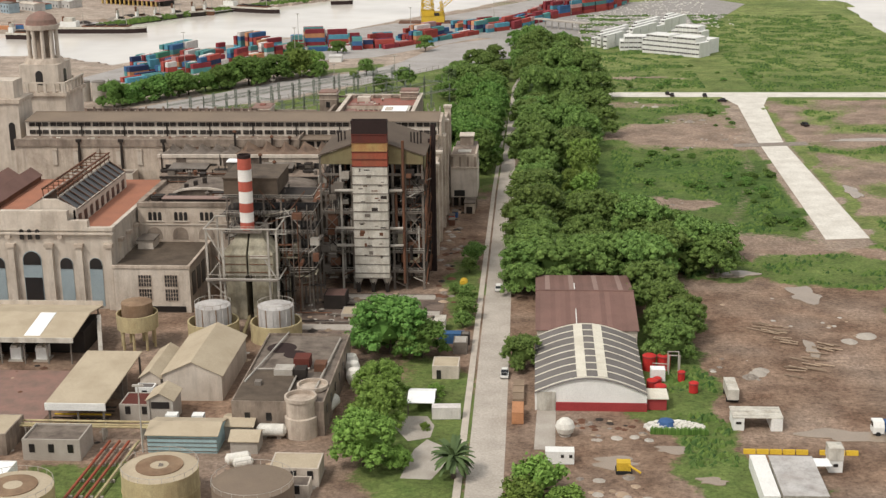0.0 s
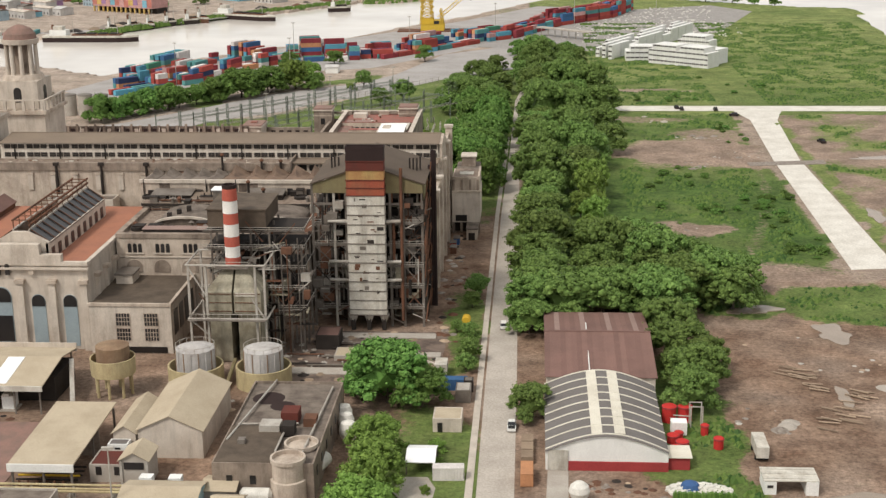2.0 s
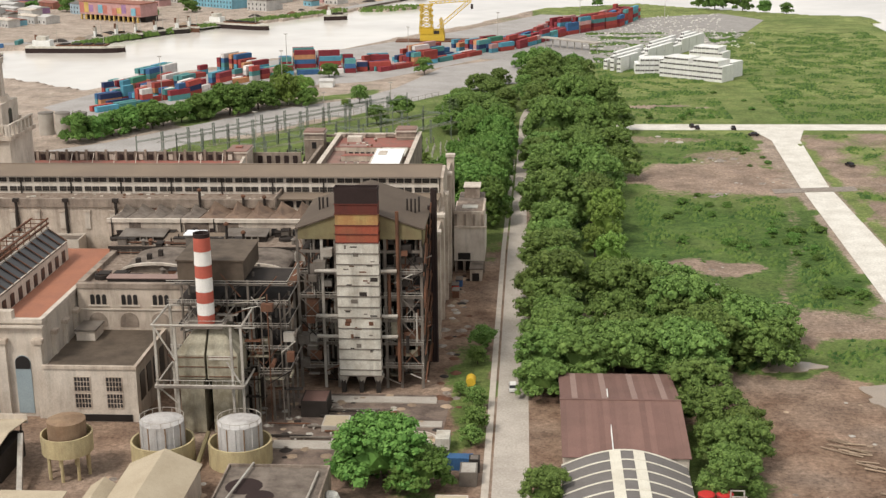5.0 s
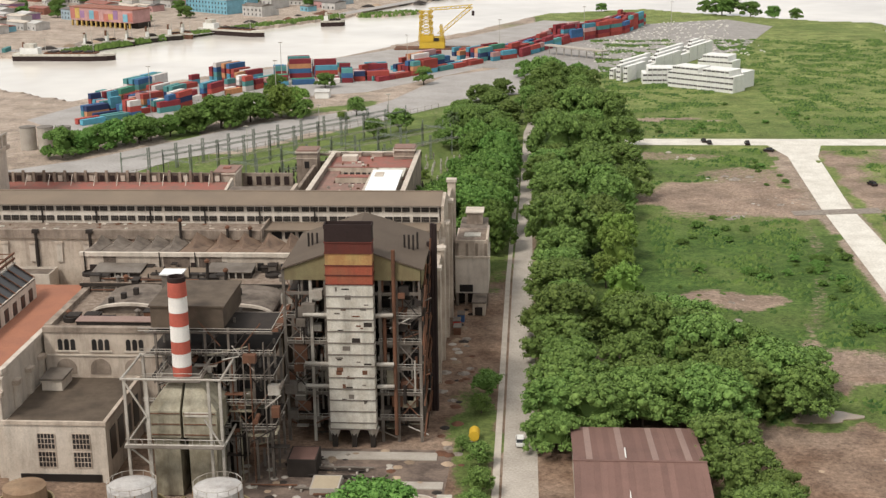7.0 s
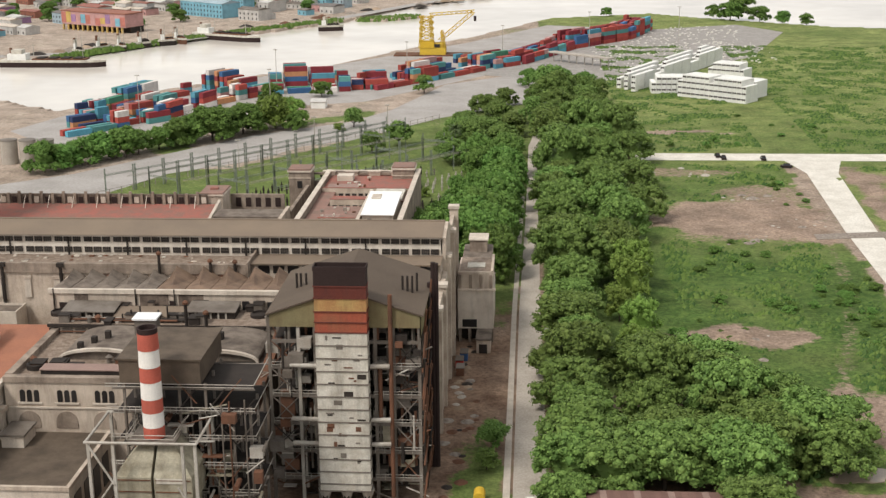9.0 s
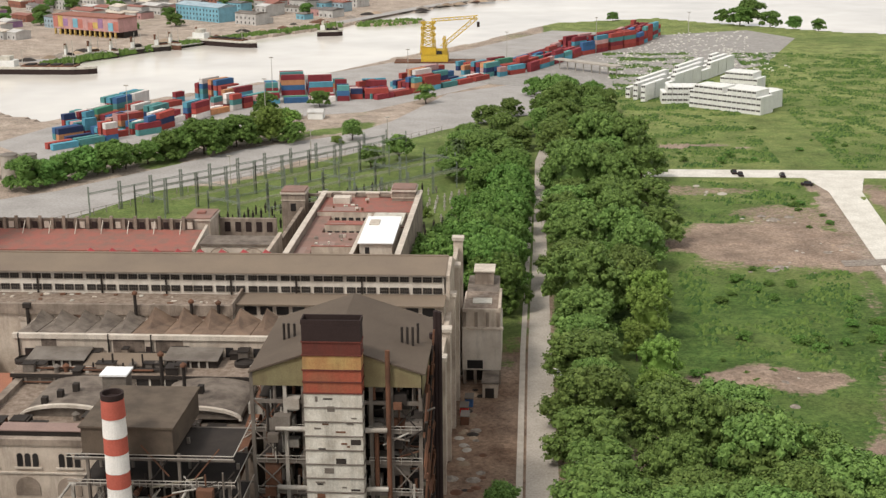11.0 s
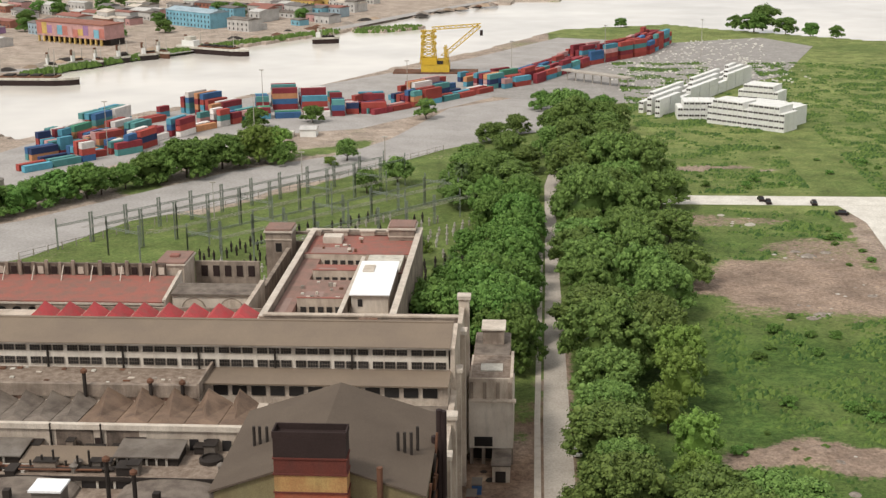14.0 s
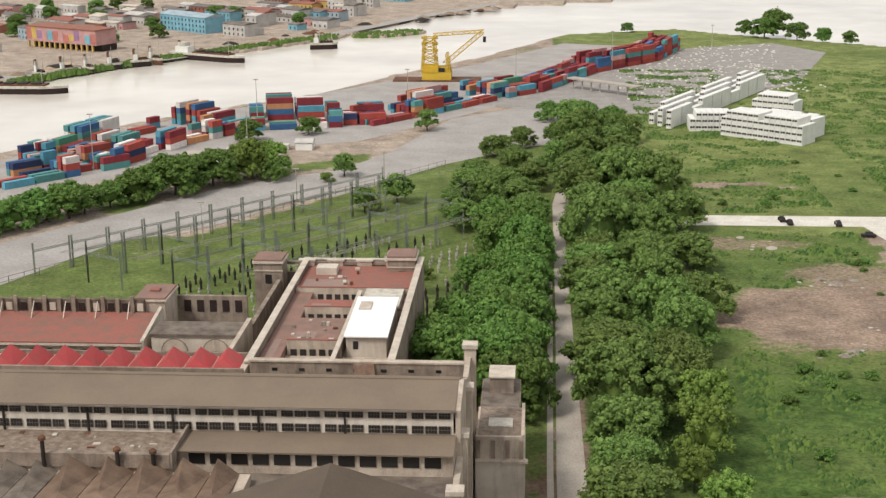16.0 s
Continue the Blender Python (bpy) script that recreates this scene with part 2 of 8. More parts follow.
def lathe(bm, x, y, pts, seg=24):
    """A turned body about the upright axis at x, y through (radius, z) pairs."""
    rings = []
    for r, z in pts:
        rings.append([bm.verts.new((x + r * math.cos(2 * math.pi * k / seg), y + r * math.sin(2 * math.pi * k / seg), z)) for k in range(seg)])
    for a, b in zip(rings, rings[1:]):
        for k in range(seg):
            j = (k + 1) % seg
            bm.faces.new((a[k], a[j], b[j], b[k]))
    bm.faces.new(rings[0][::-1]), bm.faces.new(rings[-1])
    return bm


def B():
    return bmesh.new()


def mesh_of(bm, name, mat):
    me = bpy.data.meshes.new(name)
    bm.to_mesh(me)
    bm.free()
    me.materials.append(mat if not isinstance(mat, str) else M[mat])
    return me


def thing(name, at, label, category, group="", kind=""):
    e = new(name)
    e.empty_display_size = 0.5
    e.location = at
    return tagged(e, label, category, group, kind)


def base_of(ob):
    v = Vector((0, 0, 0))
    while ob:
        v += ob.location
        ob = ob.parent
    return v


def part(name, bm, mat, parent, label=""):
    """One mesh, written in world metres, under a thing or a part."""
    o = base_of(parent)
    for v in bm.verts:
        v.co -= o
    ob = new(name, mesh_of(bm, name, mat))
    ob.parent = parent
    return tagged(ob, label)


def piece(name, me, parent, at, rz=0.0, scale=None):
    """A repeat on shared mesh data, placed in world metres under a thing."""
    ob = new(name, me)
    ob.parent = parent
    ob.location = Vector(at) - base_of(parent)
    ob.rotation_euler = (0, 0, rz)
    if scale:
        ob.scale = scale
    return ob


def local_part(name, bm, mat, parent, m):
    """A mesh built about its own origin, set under a thing by a pose relative to it."""
    ob = new(name, mesh_of(bm, name, mat))
    ob.parent = parent
    ob.matrix_basis = m
    return ob


def solo(name, bm, mat, label, category, group="", kind=""):
    ob = new(name, mesh_of(bm, name, mat))
    return tagged(ob, label, category, group, kind)
# ---- ground, water, roads ----
NEAR_LAND = [(-1500, -600), (-1500, 1000), (-420, 832), (-308, 812), (-281, 815), (-240, 785), (-228, 775), (-205, 823), (-178, 859), (-145, 899),
             (-118, 926), (-83, 995), (-38, 1065), (16, 1179), (97, 1212), (133, 1178), (217, 1120), (252, 1110), (246, 1000), (240, 904), (262, 700), (420, 400), (1500, 300), (1500, -600)]
FAR_LAND = [(-5000, 800), (-450, 890), (-298, 955), (-258, 1028), (-231, 1057), (-195, 1091), (-140, 1164), (-126, 1214), (-79, 1308), (-27, 1372), (50, 1418), (150, 1480), (250, 1800), (250, 6000), (-5000, 6000)]


def inside(x, y, poly):
    hit = False
    for (xa, ya), (xb, yb) in zip(poly, poly[1:] + poly[:1]):
        if (ya > y) != (yb > y) and x < (xb - xa) * (y - ya) / (yb - ya) + xa:
            hit = not hit
    return hit


def wob(x, y, s, k=0.0):
    return noise.noise(Vector((x / s + k, y / s - k, k)))


def ease(v, a, b):
    t = min(1, max(0, (v - a) / (b - a)))
    return t * t * (3 - 2 * t)


def blob(x, y, cx, cy, rx, ry, soft=0.35):
    d = math.hypot((x - cx) / rx, (y - cy) / ry) + 0.35 * wob(x, y, 9, cx)
    return 1 - ease(d, 1 - soft, 1 + soft)


def zone(x, y):
    """Share of grass, of pale dust (with distance haze on the far bank), and of fresh green, at a place on the ground.
    """
    x0, y0 = x, y
    x, y = x + 5 * wob(x, y, 14), y + 6 * wob(x, y, 17, 3.3)
    g, p, f = 0.1, 0.3, 0.5
    if y0 > 1000 and inside(x0, y0, FAR_LAND):
        # Far bank pale throughout: haze put into the ground colour over beige earth
        return 0.12 + 0.4 * wob(x, y, 40), 0.95, 0.2
    if x0 > 7:
        if y < 398:
            g, p = 0.06 + 0.3 * max(0, wob(x, y, 12, 5)), 0.08 + 0.45 * wob(x, y, 16)
            for c in ((98, 378, 26, 16), (66, 375, 14, 12), (48, 262, 7, 30), (118, 330, 12, 28), (58, 232, 12, 10), (44, 300, 10, 40), (92, 236, 9, 12)):
                g = max(g, blob(x, y, *c))
            f = 0.6
        elif y < 655:
            if x < 101:
                g, p, f = 0.95, 0.35, 0.55 + 0.35 * (1 - ease(y, 500, 560)) + 0.45 * wob(x, y, 25, 2)
                g -= 0.9 * blob(x, y, 78, 568, 34, 26) + 0.55 * blob(x, y, 88, 606, 18, 14)
                g -= 0.85 * blob(x, y, 58, 452, 20, 8) + 0.9 * (1 - ease(y, 402, 420)) + 0.5 * blob(x, y, 60, 640, 26, 7)
                lane = abs(x0 - (74 + 18 * math.sin((y0 - 415) / 62) * 0.6 + (y0 - 415) * 0.1)) - 1.6
                g -= 0.38 * (1 - ease(lane, 0, 2)) * (y < 575)
            elif x < 116:
                g, p = 0.3, 0.6
            else:
                g, p, f = 0.38 + 0.9 * wob(x, y, 22, 7), 0.35, 0.2
                g = max(g, 0.9 * (1 - ease(x, 119, 124)))
        else:
            g, p, f = 0.97, 0.5, 0.35 + 0.5 * wob(x, y, 60, 4)
            g -= 0.8 * blob(x, y, 60, 720, 36, 4)
            if y > 760:
                f = 0.15 + 0.6 * wob(x, y, 50, 4)
    else:
        g, p, f = 0.04 + 0.2 * max(0, wob(x, y, 10, 9)), 0.12 + 0.4 * wob(x, y, 20), 0.5
        for c in ((-9, 262, 12, 40), (-5, 352, 5, 34), (-68, 226, 22, 16), (-5, 560, 9, 100), (-24, 560, 12, 40), (-30, 330, 4, 6)):
            g = max(g, blob(x, y, *c))
        if y > 545:
            far = -106 + (y0 - 588) * 0.72
            if x0 > far - 80:
                g = max(g, 0.8 + 0.25 * wob(x, y, 15, 1))
                p = 0.6
            else:
                g, p = 0.25 + 0.3 * wob(x, y, 30), 0.7
        if y > 640 and x < -60 and x0 < -110 + (y0 - 650) * 0.7:
            g, p = 0.12 + 0.4 * max(0, wob(x, y, 18, 6)), 0.85
        for c in ((-105, 738, 9, 9), (-92, 750, 11, 9), (-78, 763, 10, 9), (-150, 690, 9, 16)):
            g = max(g, blob(x, y, *c))
    return min(1, max(0, g)), min(1, max(0, p)), min(1, max(0, f))


def spaced(stops):
    out = []
    for a, b, step in stops:
        out += list(np.arange(a, b, step))
    return out + [stops[-1][1]]


def build_ground():
    xs = spaced([(-5000, -600, 550), (-600, -330, 18), (-330, -240, 6), (-240, 250, 3.2), (250, 500, 25), (500, 5000, 750)])
    ys = spaced([(-600, 190, 40), (190, 700, 3.2), (700, 1250, 6), (1250, 1500, 25), (1500, 6000, 750)])
    verts, cols = [], []
    for y in ys:
        for x in xs:
            land = inside(x, y, NEAR_LAND) or inside(x, y, FAR_LAND) or (((x + 108) / 26) ** 2 + ((y - 1188 - (x + 108) * 0.5) / 15) ** 2 < 1)
            z = 0.0 if land else -5.0
            if land and 8 < x < 240 and y < 1000:
                z = 0.25 * wob(x, y, 11) * (0 if (99 < x < 118 or 652 < y < 678 or x < 42) else 1)
            if 45 < x < 60 and 445 < y < 462:
                z += 0.9 * blob(x, y, 54, 453, 8, 5)
            verts.append((x, y, z - 0.02))
            cols.append((*zone(x, y), 1.0))
    w = len(xs)
    faces = [(j * w + i, j * w + i + 1, (j + 1) * w + i + 1, (j + 1) * w + i) for j in range(len(ys) - 1) for i in range(w - 1)]
    me = bpy.data.meshes.new("ground")
    me.from_pydata(verts, [], faces)
    at = me.color_attributes.new("zone", "FLOAT_COLOR", "POINT")
    at.data.foreach_set("color", np.array(cols, dtype=np.float32).ravel())
    m = bpy.data.materials.new("earth_and_grass")
    m.use_nodes = True
    n, l = m.node_tree.nodes, m.node_tree.links
    b = n["Principled BSDF"]
    b.inputs["Roughness"].default_value = 0.95
    b.inputs["Specular IOR Level"].default_value = 0.15
    geo = n.new("ShaderNodeNewGeometry")
    zn = n.new("ShaderNodeVertexColor")
    zn.layer_name = "zone"
    sep = n.new("ShaderNodeSeparateColor")
    l.new(zn.outputs[0], sep.inputs[0])

    def nz(s, d=4, r=0.65):
        k = n.new("ShaderNodeTexNoise")
        k.inputs["Scale"].default_value, k.inputs["Detail"].default_value, k.inputs["Roughness"].default_value = s, d, r
        l.new(geo.outputs["Position"], k.inputs["Vector"])
        return k.outputs[0]

    def rng(src, a, c, lo=0.0, hi=1.0):
        k = n.new("ShaderNodeMapRange")
        for i, v in enumerate((a, c, lo, hi)):
            k.inputs[i + 1].default_value = v
        l.new(src, k.inputs[0])
        return k.outputs[0]

    def mixc(fac, a, c, mode="MIX"):
        k = n.new("ShaderNodeMix")
        k.data_type, k.blend_type = "RGBA", mode
        if isinstance(fac, float):
            k.inputs["Factor"].default_value = fac
        else:
            l.new(fac, k.inputs["Factor"])
        for s, v in ((k.inputs[6], a), (k.inputs[7], c)):
            if isinstance(v, tuple):
                s.default_value = (*v, 1)
            else:
                l.new(v, s)
        return k.outputs[2]

    def math2(op, a, c):
        k = n.new("ShaderNodeMath")
        k.operation = op
        for i, v in enumerate((a, c)):
            if isinstance(v, float):
                k.inputs[i].default_value = v
            else:
                l.new(v, k.inputs[i])
        return k.outputs[0]

    dirt = mixc(rng(nz(0.12), 0.35, 0.65), (0.135, 0.082, 0.055), (0.265, 0.18, 0.127))
    pale = mixc(rng(nz(0.2), 0.35, 0.65), (0.31, 0.25, 0.20), (0.42, 0.35, 0.29))
    dirt = mixc(sep.outputs[1], dirt, pale)
    lush = mixc(rng(nz(0.35), 0.3, 0.7), (0.034, 0.072, 0.016), (0.092, 0.142, 0.034))
    dry = mixc(rng(nz(0.15), 0.3, 0.7), (0.115, 0.155, 0.045), (0.235, 0.255, 0.09))
    grass = mixc(sep.outputs[2], dry, lush)
    edge = math2("ADD", sep.outputs[0], rng(nz(0.5, 6, 0.75), 0.25, 0.75, -0.35, 0.35))
    col = mixc(rng(edge, 0.38, 0.62), dirt, grass)
    col = mixc(1.0, col, rng(nz(0.9, 7, 0.85), 0.33, 0.67, 0.42, 1.55), "MULTIPLY")
    col = mixc(1.0, col, rng(nz(0.07, 4, 0.6), 0.3, 0.7, 0.72, 1.25), "MULTIPLY")
    l.new(col, b.inputs["Base Color"])
    bp = n.new("ShaderNodeBump")
    bp.inputs["Strength"].default_value, bp.inputs["Distance"].default_value = 0.5, 0.5
    l.new(nz(0.9, 5, 0.7), bp.inputs["Height"])
    l.new(bp.outputs[0], b.inputs["Normal"])
    me.materials.append(m)
    tagged(new("ground", me), "bare brown earth and rough green grass round the works", "ground", kind="structure")


def strip(name, left, right, z, mat, label, category, thick=0.3):
    """A paved sheet between a left and a right edge line."""
    bm = B()
    prism(bm, right + left[::-1], z - thick, z)
    bmesh.ops.recalc_face_normals(bm, faces=bm.faces)
    return solo(name, bm, mat, label, category, kind="structure")


build_ground()
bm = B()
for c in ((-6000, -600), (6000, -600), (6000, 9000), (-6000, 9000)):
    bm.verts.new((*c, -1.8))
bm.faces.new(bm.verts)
solo("water", bm, "water", "calm brownish-grey river water, coloured pale for the reflected overcast sky", "water", kind="structure")
strip("road", [(1.6, -400), (1.6, 250), (1.3, 320), (1.2, 470), (2.2, 570), (2.6, 690), (6, 730), (6, 760)], [(8.8, -400), (8.7, 260), (8.4, 320), (7.0, 470), (6.4, 570), (6.2, 660), (10, 700), (12, 760)], 0.03, "road", "worn pale grey straight asphalt road beside the works", "road")
strip("pavement", [(-0.6, 200), (-0.6, 320), (-0.7, 470), (0.4, 600)], [(0.9, 200), (0.8, 320), (0.6, 470), (1.7, 600)], 0.12, "kerb", "broken pale concrete footway along the road", "pavement")
strip("concrete_road", [(102.6, 409), (104.8, 556), (108.5, 640), (104, 662.5)], [(116.2, 411), (115.0, 556), (120.4, 640), (126, 662.5)], 0.06, "white_road", "new white concrete road slab", "road")
strip("cross_road", [(44, 676), (300, 675)], [(44, 663), (300, 661.5)], 0.1, "white_road", "new white concrete cross road", "road")
strip("dirt_crossing", [(94, 551), (124, 556)], [(94, 545), (124, 549)], 0.14, "rubble", "earth ramp laid across the concrete road", "ground")
strip("port_road", [(-330, 505), (-260, 560), (-174, 633), (-148, 670), (-118, 713), (-80, 744), (-64, 776), (-43, 854), (10, 905), (28, 850)], [(-310, 440), (-240, 510), (-157, 588), (-137, 634), (-107, 660), (-93, 688), (-74, 701), (-39, 755), (-6, 790), (12, 800)], 0.04, "port_road", "wide worn grey asphalt road into the port", "road")
strip("storage_yard", [(-60, 905), (24, 975), (84, 1100), (150, 1130)], [(20, 868), (52, 870), (136, 960), (176, 1085)], 0.09, "yard_paving", "grey storage yard littered with pale debris", "pavement")
strip("container_yard", [(-232, 720), (-208, 800), (-150, 880), (-90, 960), (-40, 1030), (14, 1130)], [(-196, 680), (-130, 780), (-80, 800), (-40, 860), (24, 960), (100, 1100)], 0.015, "port_road", "grey paved container quay", "pavement")
# ---- windows shared by the buildings ----


def arch_outline(w, h, seg=10):
    r = w / 2
    return [(-r, 0), (r, 0)] + [(r * math.cos(math.pi * k / seg), h - r + r * math.sin(math.pi * k / seg)) for k in range(seg + 1)]


def pane_mesh(w, h, arched=False, depth=0.12):
    bm = B()
    pts = arch_outline(w, h) if arched else [(-w / 2, 0), (w / 2, 0), (w / 2, h), (-w / 2, h)]
    profile_y(bm, pts, -depth, depth)
    bmesh.ops.recalc_face_normals(bm, faces=bm.faces)
    return bm


def frame_mesh(w, h, bars_x, bars_z, t=0.09, depth=0.18):
    bm = B()
    for k in range(bars_x + 1):
        x = -w / 2 + w * k / bars_x
        box(bm, x - t / 2, x + t / 2, -depth, 0, 0, h)
    for k in range(bars_z + 1):
        z = h * k / bars_z
        box(bm, -w / 2, w / 2, -depth - 0.004, 0.0, z - t / 2, z + t / 2)
    return bm


WIN_HALL = mesh_of(pane_mesh(2.0, 1.25), "pane", "glass_dark")
WIN_HALL_FRAME = mesh_of(frame_mesh(2.0, 1.25, 4, 2, 0.05), "frame", "steel_grey")
WIN_SMALL = mesh_of(pane_mesh(1.1, 1.7), "pane", "glass_dark")
WIN_ARCH = mesh_of(pane_mesh(0.95, 2.4, True), "pane", "glass_dark")
WIN_FACADE = mesh_of(pane_mesh(3.4, 13.2, True), "pane", "glass_blue")
WIN_FACADE_TOP = mesh_of(pane_mesh(3.2, 2.9, True, 0.2), "fanlight", "glass_dark")
WIN_GREAT = mesh_of(pane_mesh(5.0, 15.0, True), "pane", "glass_blue")
WIN_GREAT_LOW = mesh_of(pane_mesh(4.6, 6.5, False, 0.2), "shutter", "glass_dark")
WIN_GREAT_TOP = mesh_of(pane_mesh(4.6, 3.6, True, 0.2), "fanlight", "glass_dark")


def window_on(parent, pane, at, rz=0.0, bars=None):
    w = piece("window", pane, parent, at, rz)
    if bars:
        f = new("frame", bars)
        f.parent = w
        f.location = (0, -0.06, 0)
    return w


# ---- turbine hall ----
hall = thing("turbine_hall", (-82, 425, 0), "long stained turbine hall with brown roof and two window rows", "industrial building")
part("wall", box(B(), -147, -15.9, 420.4, 441.0, 0, 31.0), "plaster", hall)
part("clerestory_wall", box(B(), -147, -15.95, 420.0, 420.4, 29.0, 34.2), "clerestory", hall)
part("roof", profile_x(B(), [(419.2, 34.15), (430.0, 35.1), (441.4, 31.1), (441.4, 31.4), (430.0, 35.4), (419.2, 34.4)], -147, -15.6), "hall_roof", hall, "brown weathered sheet roof")
part("gutter", box(B(), -147, -15.6, 418.95, 419.2, 34.0, 34.25), "steel_grey", hall)
part("ridge_cap", box(B(), -147, -15.6, 429.6, 430.4, 35.36, 35.55), "hall_roof", hall)
part("lean_to", box(B(), -147, -58.0, 409.4, 420.0, 0, 29.3), "plaster", hall)
part("lean_to", box(B(), -58.0, -15.6, 412.6, 420.0, 0, 29.8), "plaster", hall)
part("lower_roof", box(B(), -58.0, -15.6, 397.2, 412.6, 25.0, 26.2), "flat_roof", hall)
part("lean_to_roof", box(B(), -147, -58.2, 410.0, 419.98, 29.3, 29.5), "roof_debris", hall, "debris-strewn flat roof")
part("lean_to_parapet", box(B(), -147, -58.2, 408.9, 410.0, 28.4, 30.6), "plaster_dirty", hall)
part("lean_to_roof", profile_x(B(), [(411.6, 29.9), (419.95, 29.7), (419.95, 29.95), (411.6, 30.15)], -58, -15.5), "hall_roof", hall)
part("step_wall", box(B(), -58.2, -57.8, 409.0, 420.0, 28.4, 31.0), "plaster_dirty", hall)
dbr = random.Random(3)
for k in range(60):
    x, y = dbr.uniform(-146, -60), dbr.uniform(410.4, 419.4)
    w_, d_ = dbr.uniform(0.15, 0.7), dbr.uniform(0.15, 0.5)
    part("debris", box(B(), x - w_, x + w_, y - d_, y + d_, 29.5, 29.5 + dbr.uniform(0.05, 0.3)), dbr.choice(("plaster_pale", "rust_steel", "rubble", "white_panel")), hall)
part("end_wall", profile_x(B(), [(419.6, 0), (441.2, 0), (441.2, 31.2), (430, 35.3), (419.6, 34.2)], -15.6, -14.8), "plaster", hall)
part("end_wall", box(B(), -15.6, -14.7, 441.2, 453, 0, 31.4), "plaster", hall)
part("end_wall", box(B(), -15.5, -14.5, 386.2, 419.6, 0, 26.5), "plaster", hall)
for y, z in ((452, 33.0), (437, 31.0), (421.4, 29.4), (405, 27.4), (390, 27.0)):
    part("pilaster", box(B(), -15.9, -13.8, y - 1.0, y + 1.0, 0, z), "plaster", hall)
    part("capital", box(B(), -16.2, -13.5, y - 1.3, y + 1.3, z, z + 0.7), "plaster_pale", hall)
for k in range(19):
    x = -17.3 - 6.85 * k
    for j in range(3):
        for z in (32.65, 30.15):
            window_on(hall, WIN_HALL, (x - 2.12 * j, 420.0, z), 0, WIN_HALL_FRAME).scale = (0.9, 1, 1)
for k in range(10):
    part("downpipe", box(B(), -33.0 - 13.7 * k - 0.14, -33.0 - 13.7 * k + 0.14, 419.6, 420.1, 29.4, 34.1), "dark_and_shade_steel", hall)
for k in range(12):
    part("opening", box(B(), -56.2 + 3.3 * k, -53.7 + 3.3 * k, 412.45, 412.7, 27.7, 29.4), "glass_dark", hall)
for k in range(3):
    x = -99.9 - 13.3 * k
    part("downpipe", tube(B(), (x, 409.0, 12), (x, 409.0, 30.4), 0.42, seg=8), "dark_and_shade_steel", hall)
    part("collar", box(B(), x - 0.8, x + 0.8, 408.4, 409.4, 29.8, 30.7), "dark_and_shade_steel", hall)
for k in range(6):
    x = -101.0 - 6.7 * k
    part("niche", box(B(), x - 0.7, x + 0.7, 409.0, 409.42, 22.6, 27.0), "plaster_pale", hall)
    part("niche_head", box(B(), x - 0.9, x + 0.9, 408.8, 409.41, 27.0, 27.6), "plaster", hall)
for x, w_ in ((-64, 3.0), (-69, 4.0), (-91, 2.4)):
    part("stain_panel", box(B(), x - w_, x + w_, 409.3, 409.44, 25.4, 28.2), "brick_bare", hall, "bare brick where plaster has fallen")

# saw-tooth range in front of the hall
saw = thing("sawtooth_range", (-72, 403, 0), "low range with saw-tooth roofs and stained plaster front", "industrial building")
part("wall", box(B(), -98.4, -46, 397, 409.3, 0, 27.6), "plaster", saw)
part("eave", box(B(), -98.6, -45.8, 396.6, 397.6, 27.6, 28.5), "plaster_pale", saw)
TEETH = [(-98.0, -94.2), (-94.0, -89.4), (-89.3, -84.7), (-84.6, -80.1), (-80.0, -75.5), (-75.3, -69.2), (-69.1, -63.8), (-63.7, -57.8), (-57.7, -52.1), (-52.0, -47.6)]
for k, (x0, x1) in enumerate(TEETH):
    w_ = x1 - x0
    top = 29.5 if k < 5 else 30.3
    bm = B()
    a = [bm.verts.new(c) for c in ((x0, 397.6, 27.6), (x1, 397.6, 27.6), (x1, 409.1, 27.6), (x0, 409.1, 27.6), (x0 + 0.02, 397.7, 28.45), (x1 - 0.02, 397.7, 28.45))]
    t_ = [bm.verts.new((x0 + 0.55 * w_, 399.2, 28.9)), bm.verts.new((x0 + 0.28 * w_, 408.9, top))]
    for f in ((a[0], a[1], a[5], a[4]), (a[4], a[5], t_[0]), (a[5], a[1], a[2], t_[1], t_[0]), (a[0], a[4], t_[0], t_[1], a[3]), (a[2], a[3], t_[1])):
        bm.faces.new(f)
    bmesh.ops.triangulate(bm, faces=bm.faces)
    bmesh.ops.recalc_face_normals(bm, faces=bm.faces)
    part("tooth", bm, "tooth_roof" if k > 4 else "flat_roof", saw)
for k, (x, z, h_) in enumerate(((-63.1, 24.4, 1.0), (-60.8, 24.4, 1.0), (-58.3, 24.4, 1.0), (-56.0, 23.6, 1.5), (-53.6, 23.6, 1.5), (-50.6, 23.8, 1.3))):
    window_on(saw, WIN_SMALL, (x, 397, z)).scale = (1.35, 1, h_)
for x in (-95.5, -92.6, -86.4, -84.6, -82.6):
    window_on(saw, WIN_SMALL, (x, 397, 23.8)).scale = (1.6, 1, 1.0)
for x in (-71.8, -66.6):
    part("hole", box(B(), x - 0.6, x + 0.6, 396.9, 397.1, 24.9, 26.1), "black_soot", saw, "black empty opening")
for x0, x1, z0 in ((-78.8, -72.6, 23.6), (-70.4, -65.0, 24.2), (-93, -90, 24.5)):
    part("soot_patch", box(B(), x0, x1, 396.93, 397.3, z0, 27.9), "plaster_sooty", saw, "soot-blackened plaster")
for x, h_ in ((-71.2, 6.0), (-97.4, 5.0), (-79.6, 4.0)):
    part("soil_pipe", tube(B(), (x, 396.7, 27.9 - h_), (x, 396.7, 28.6), 0.2, seg=6), "dark_and_shade_steel", saw)

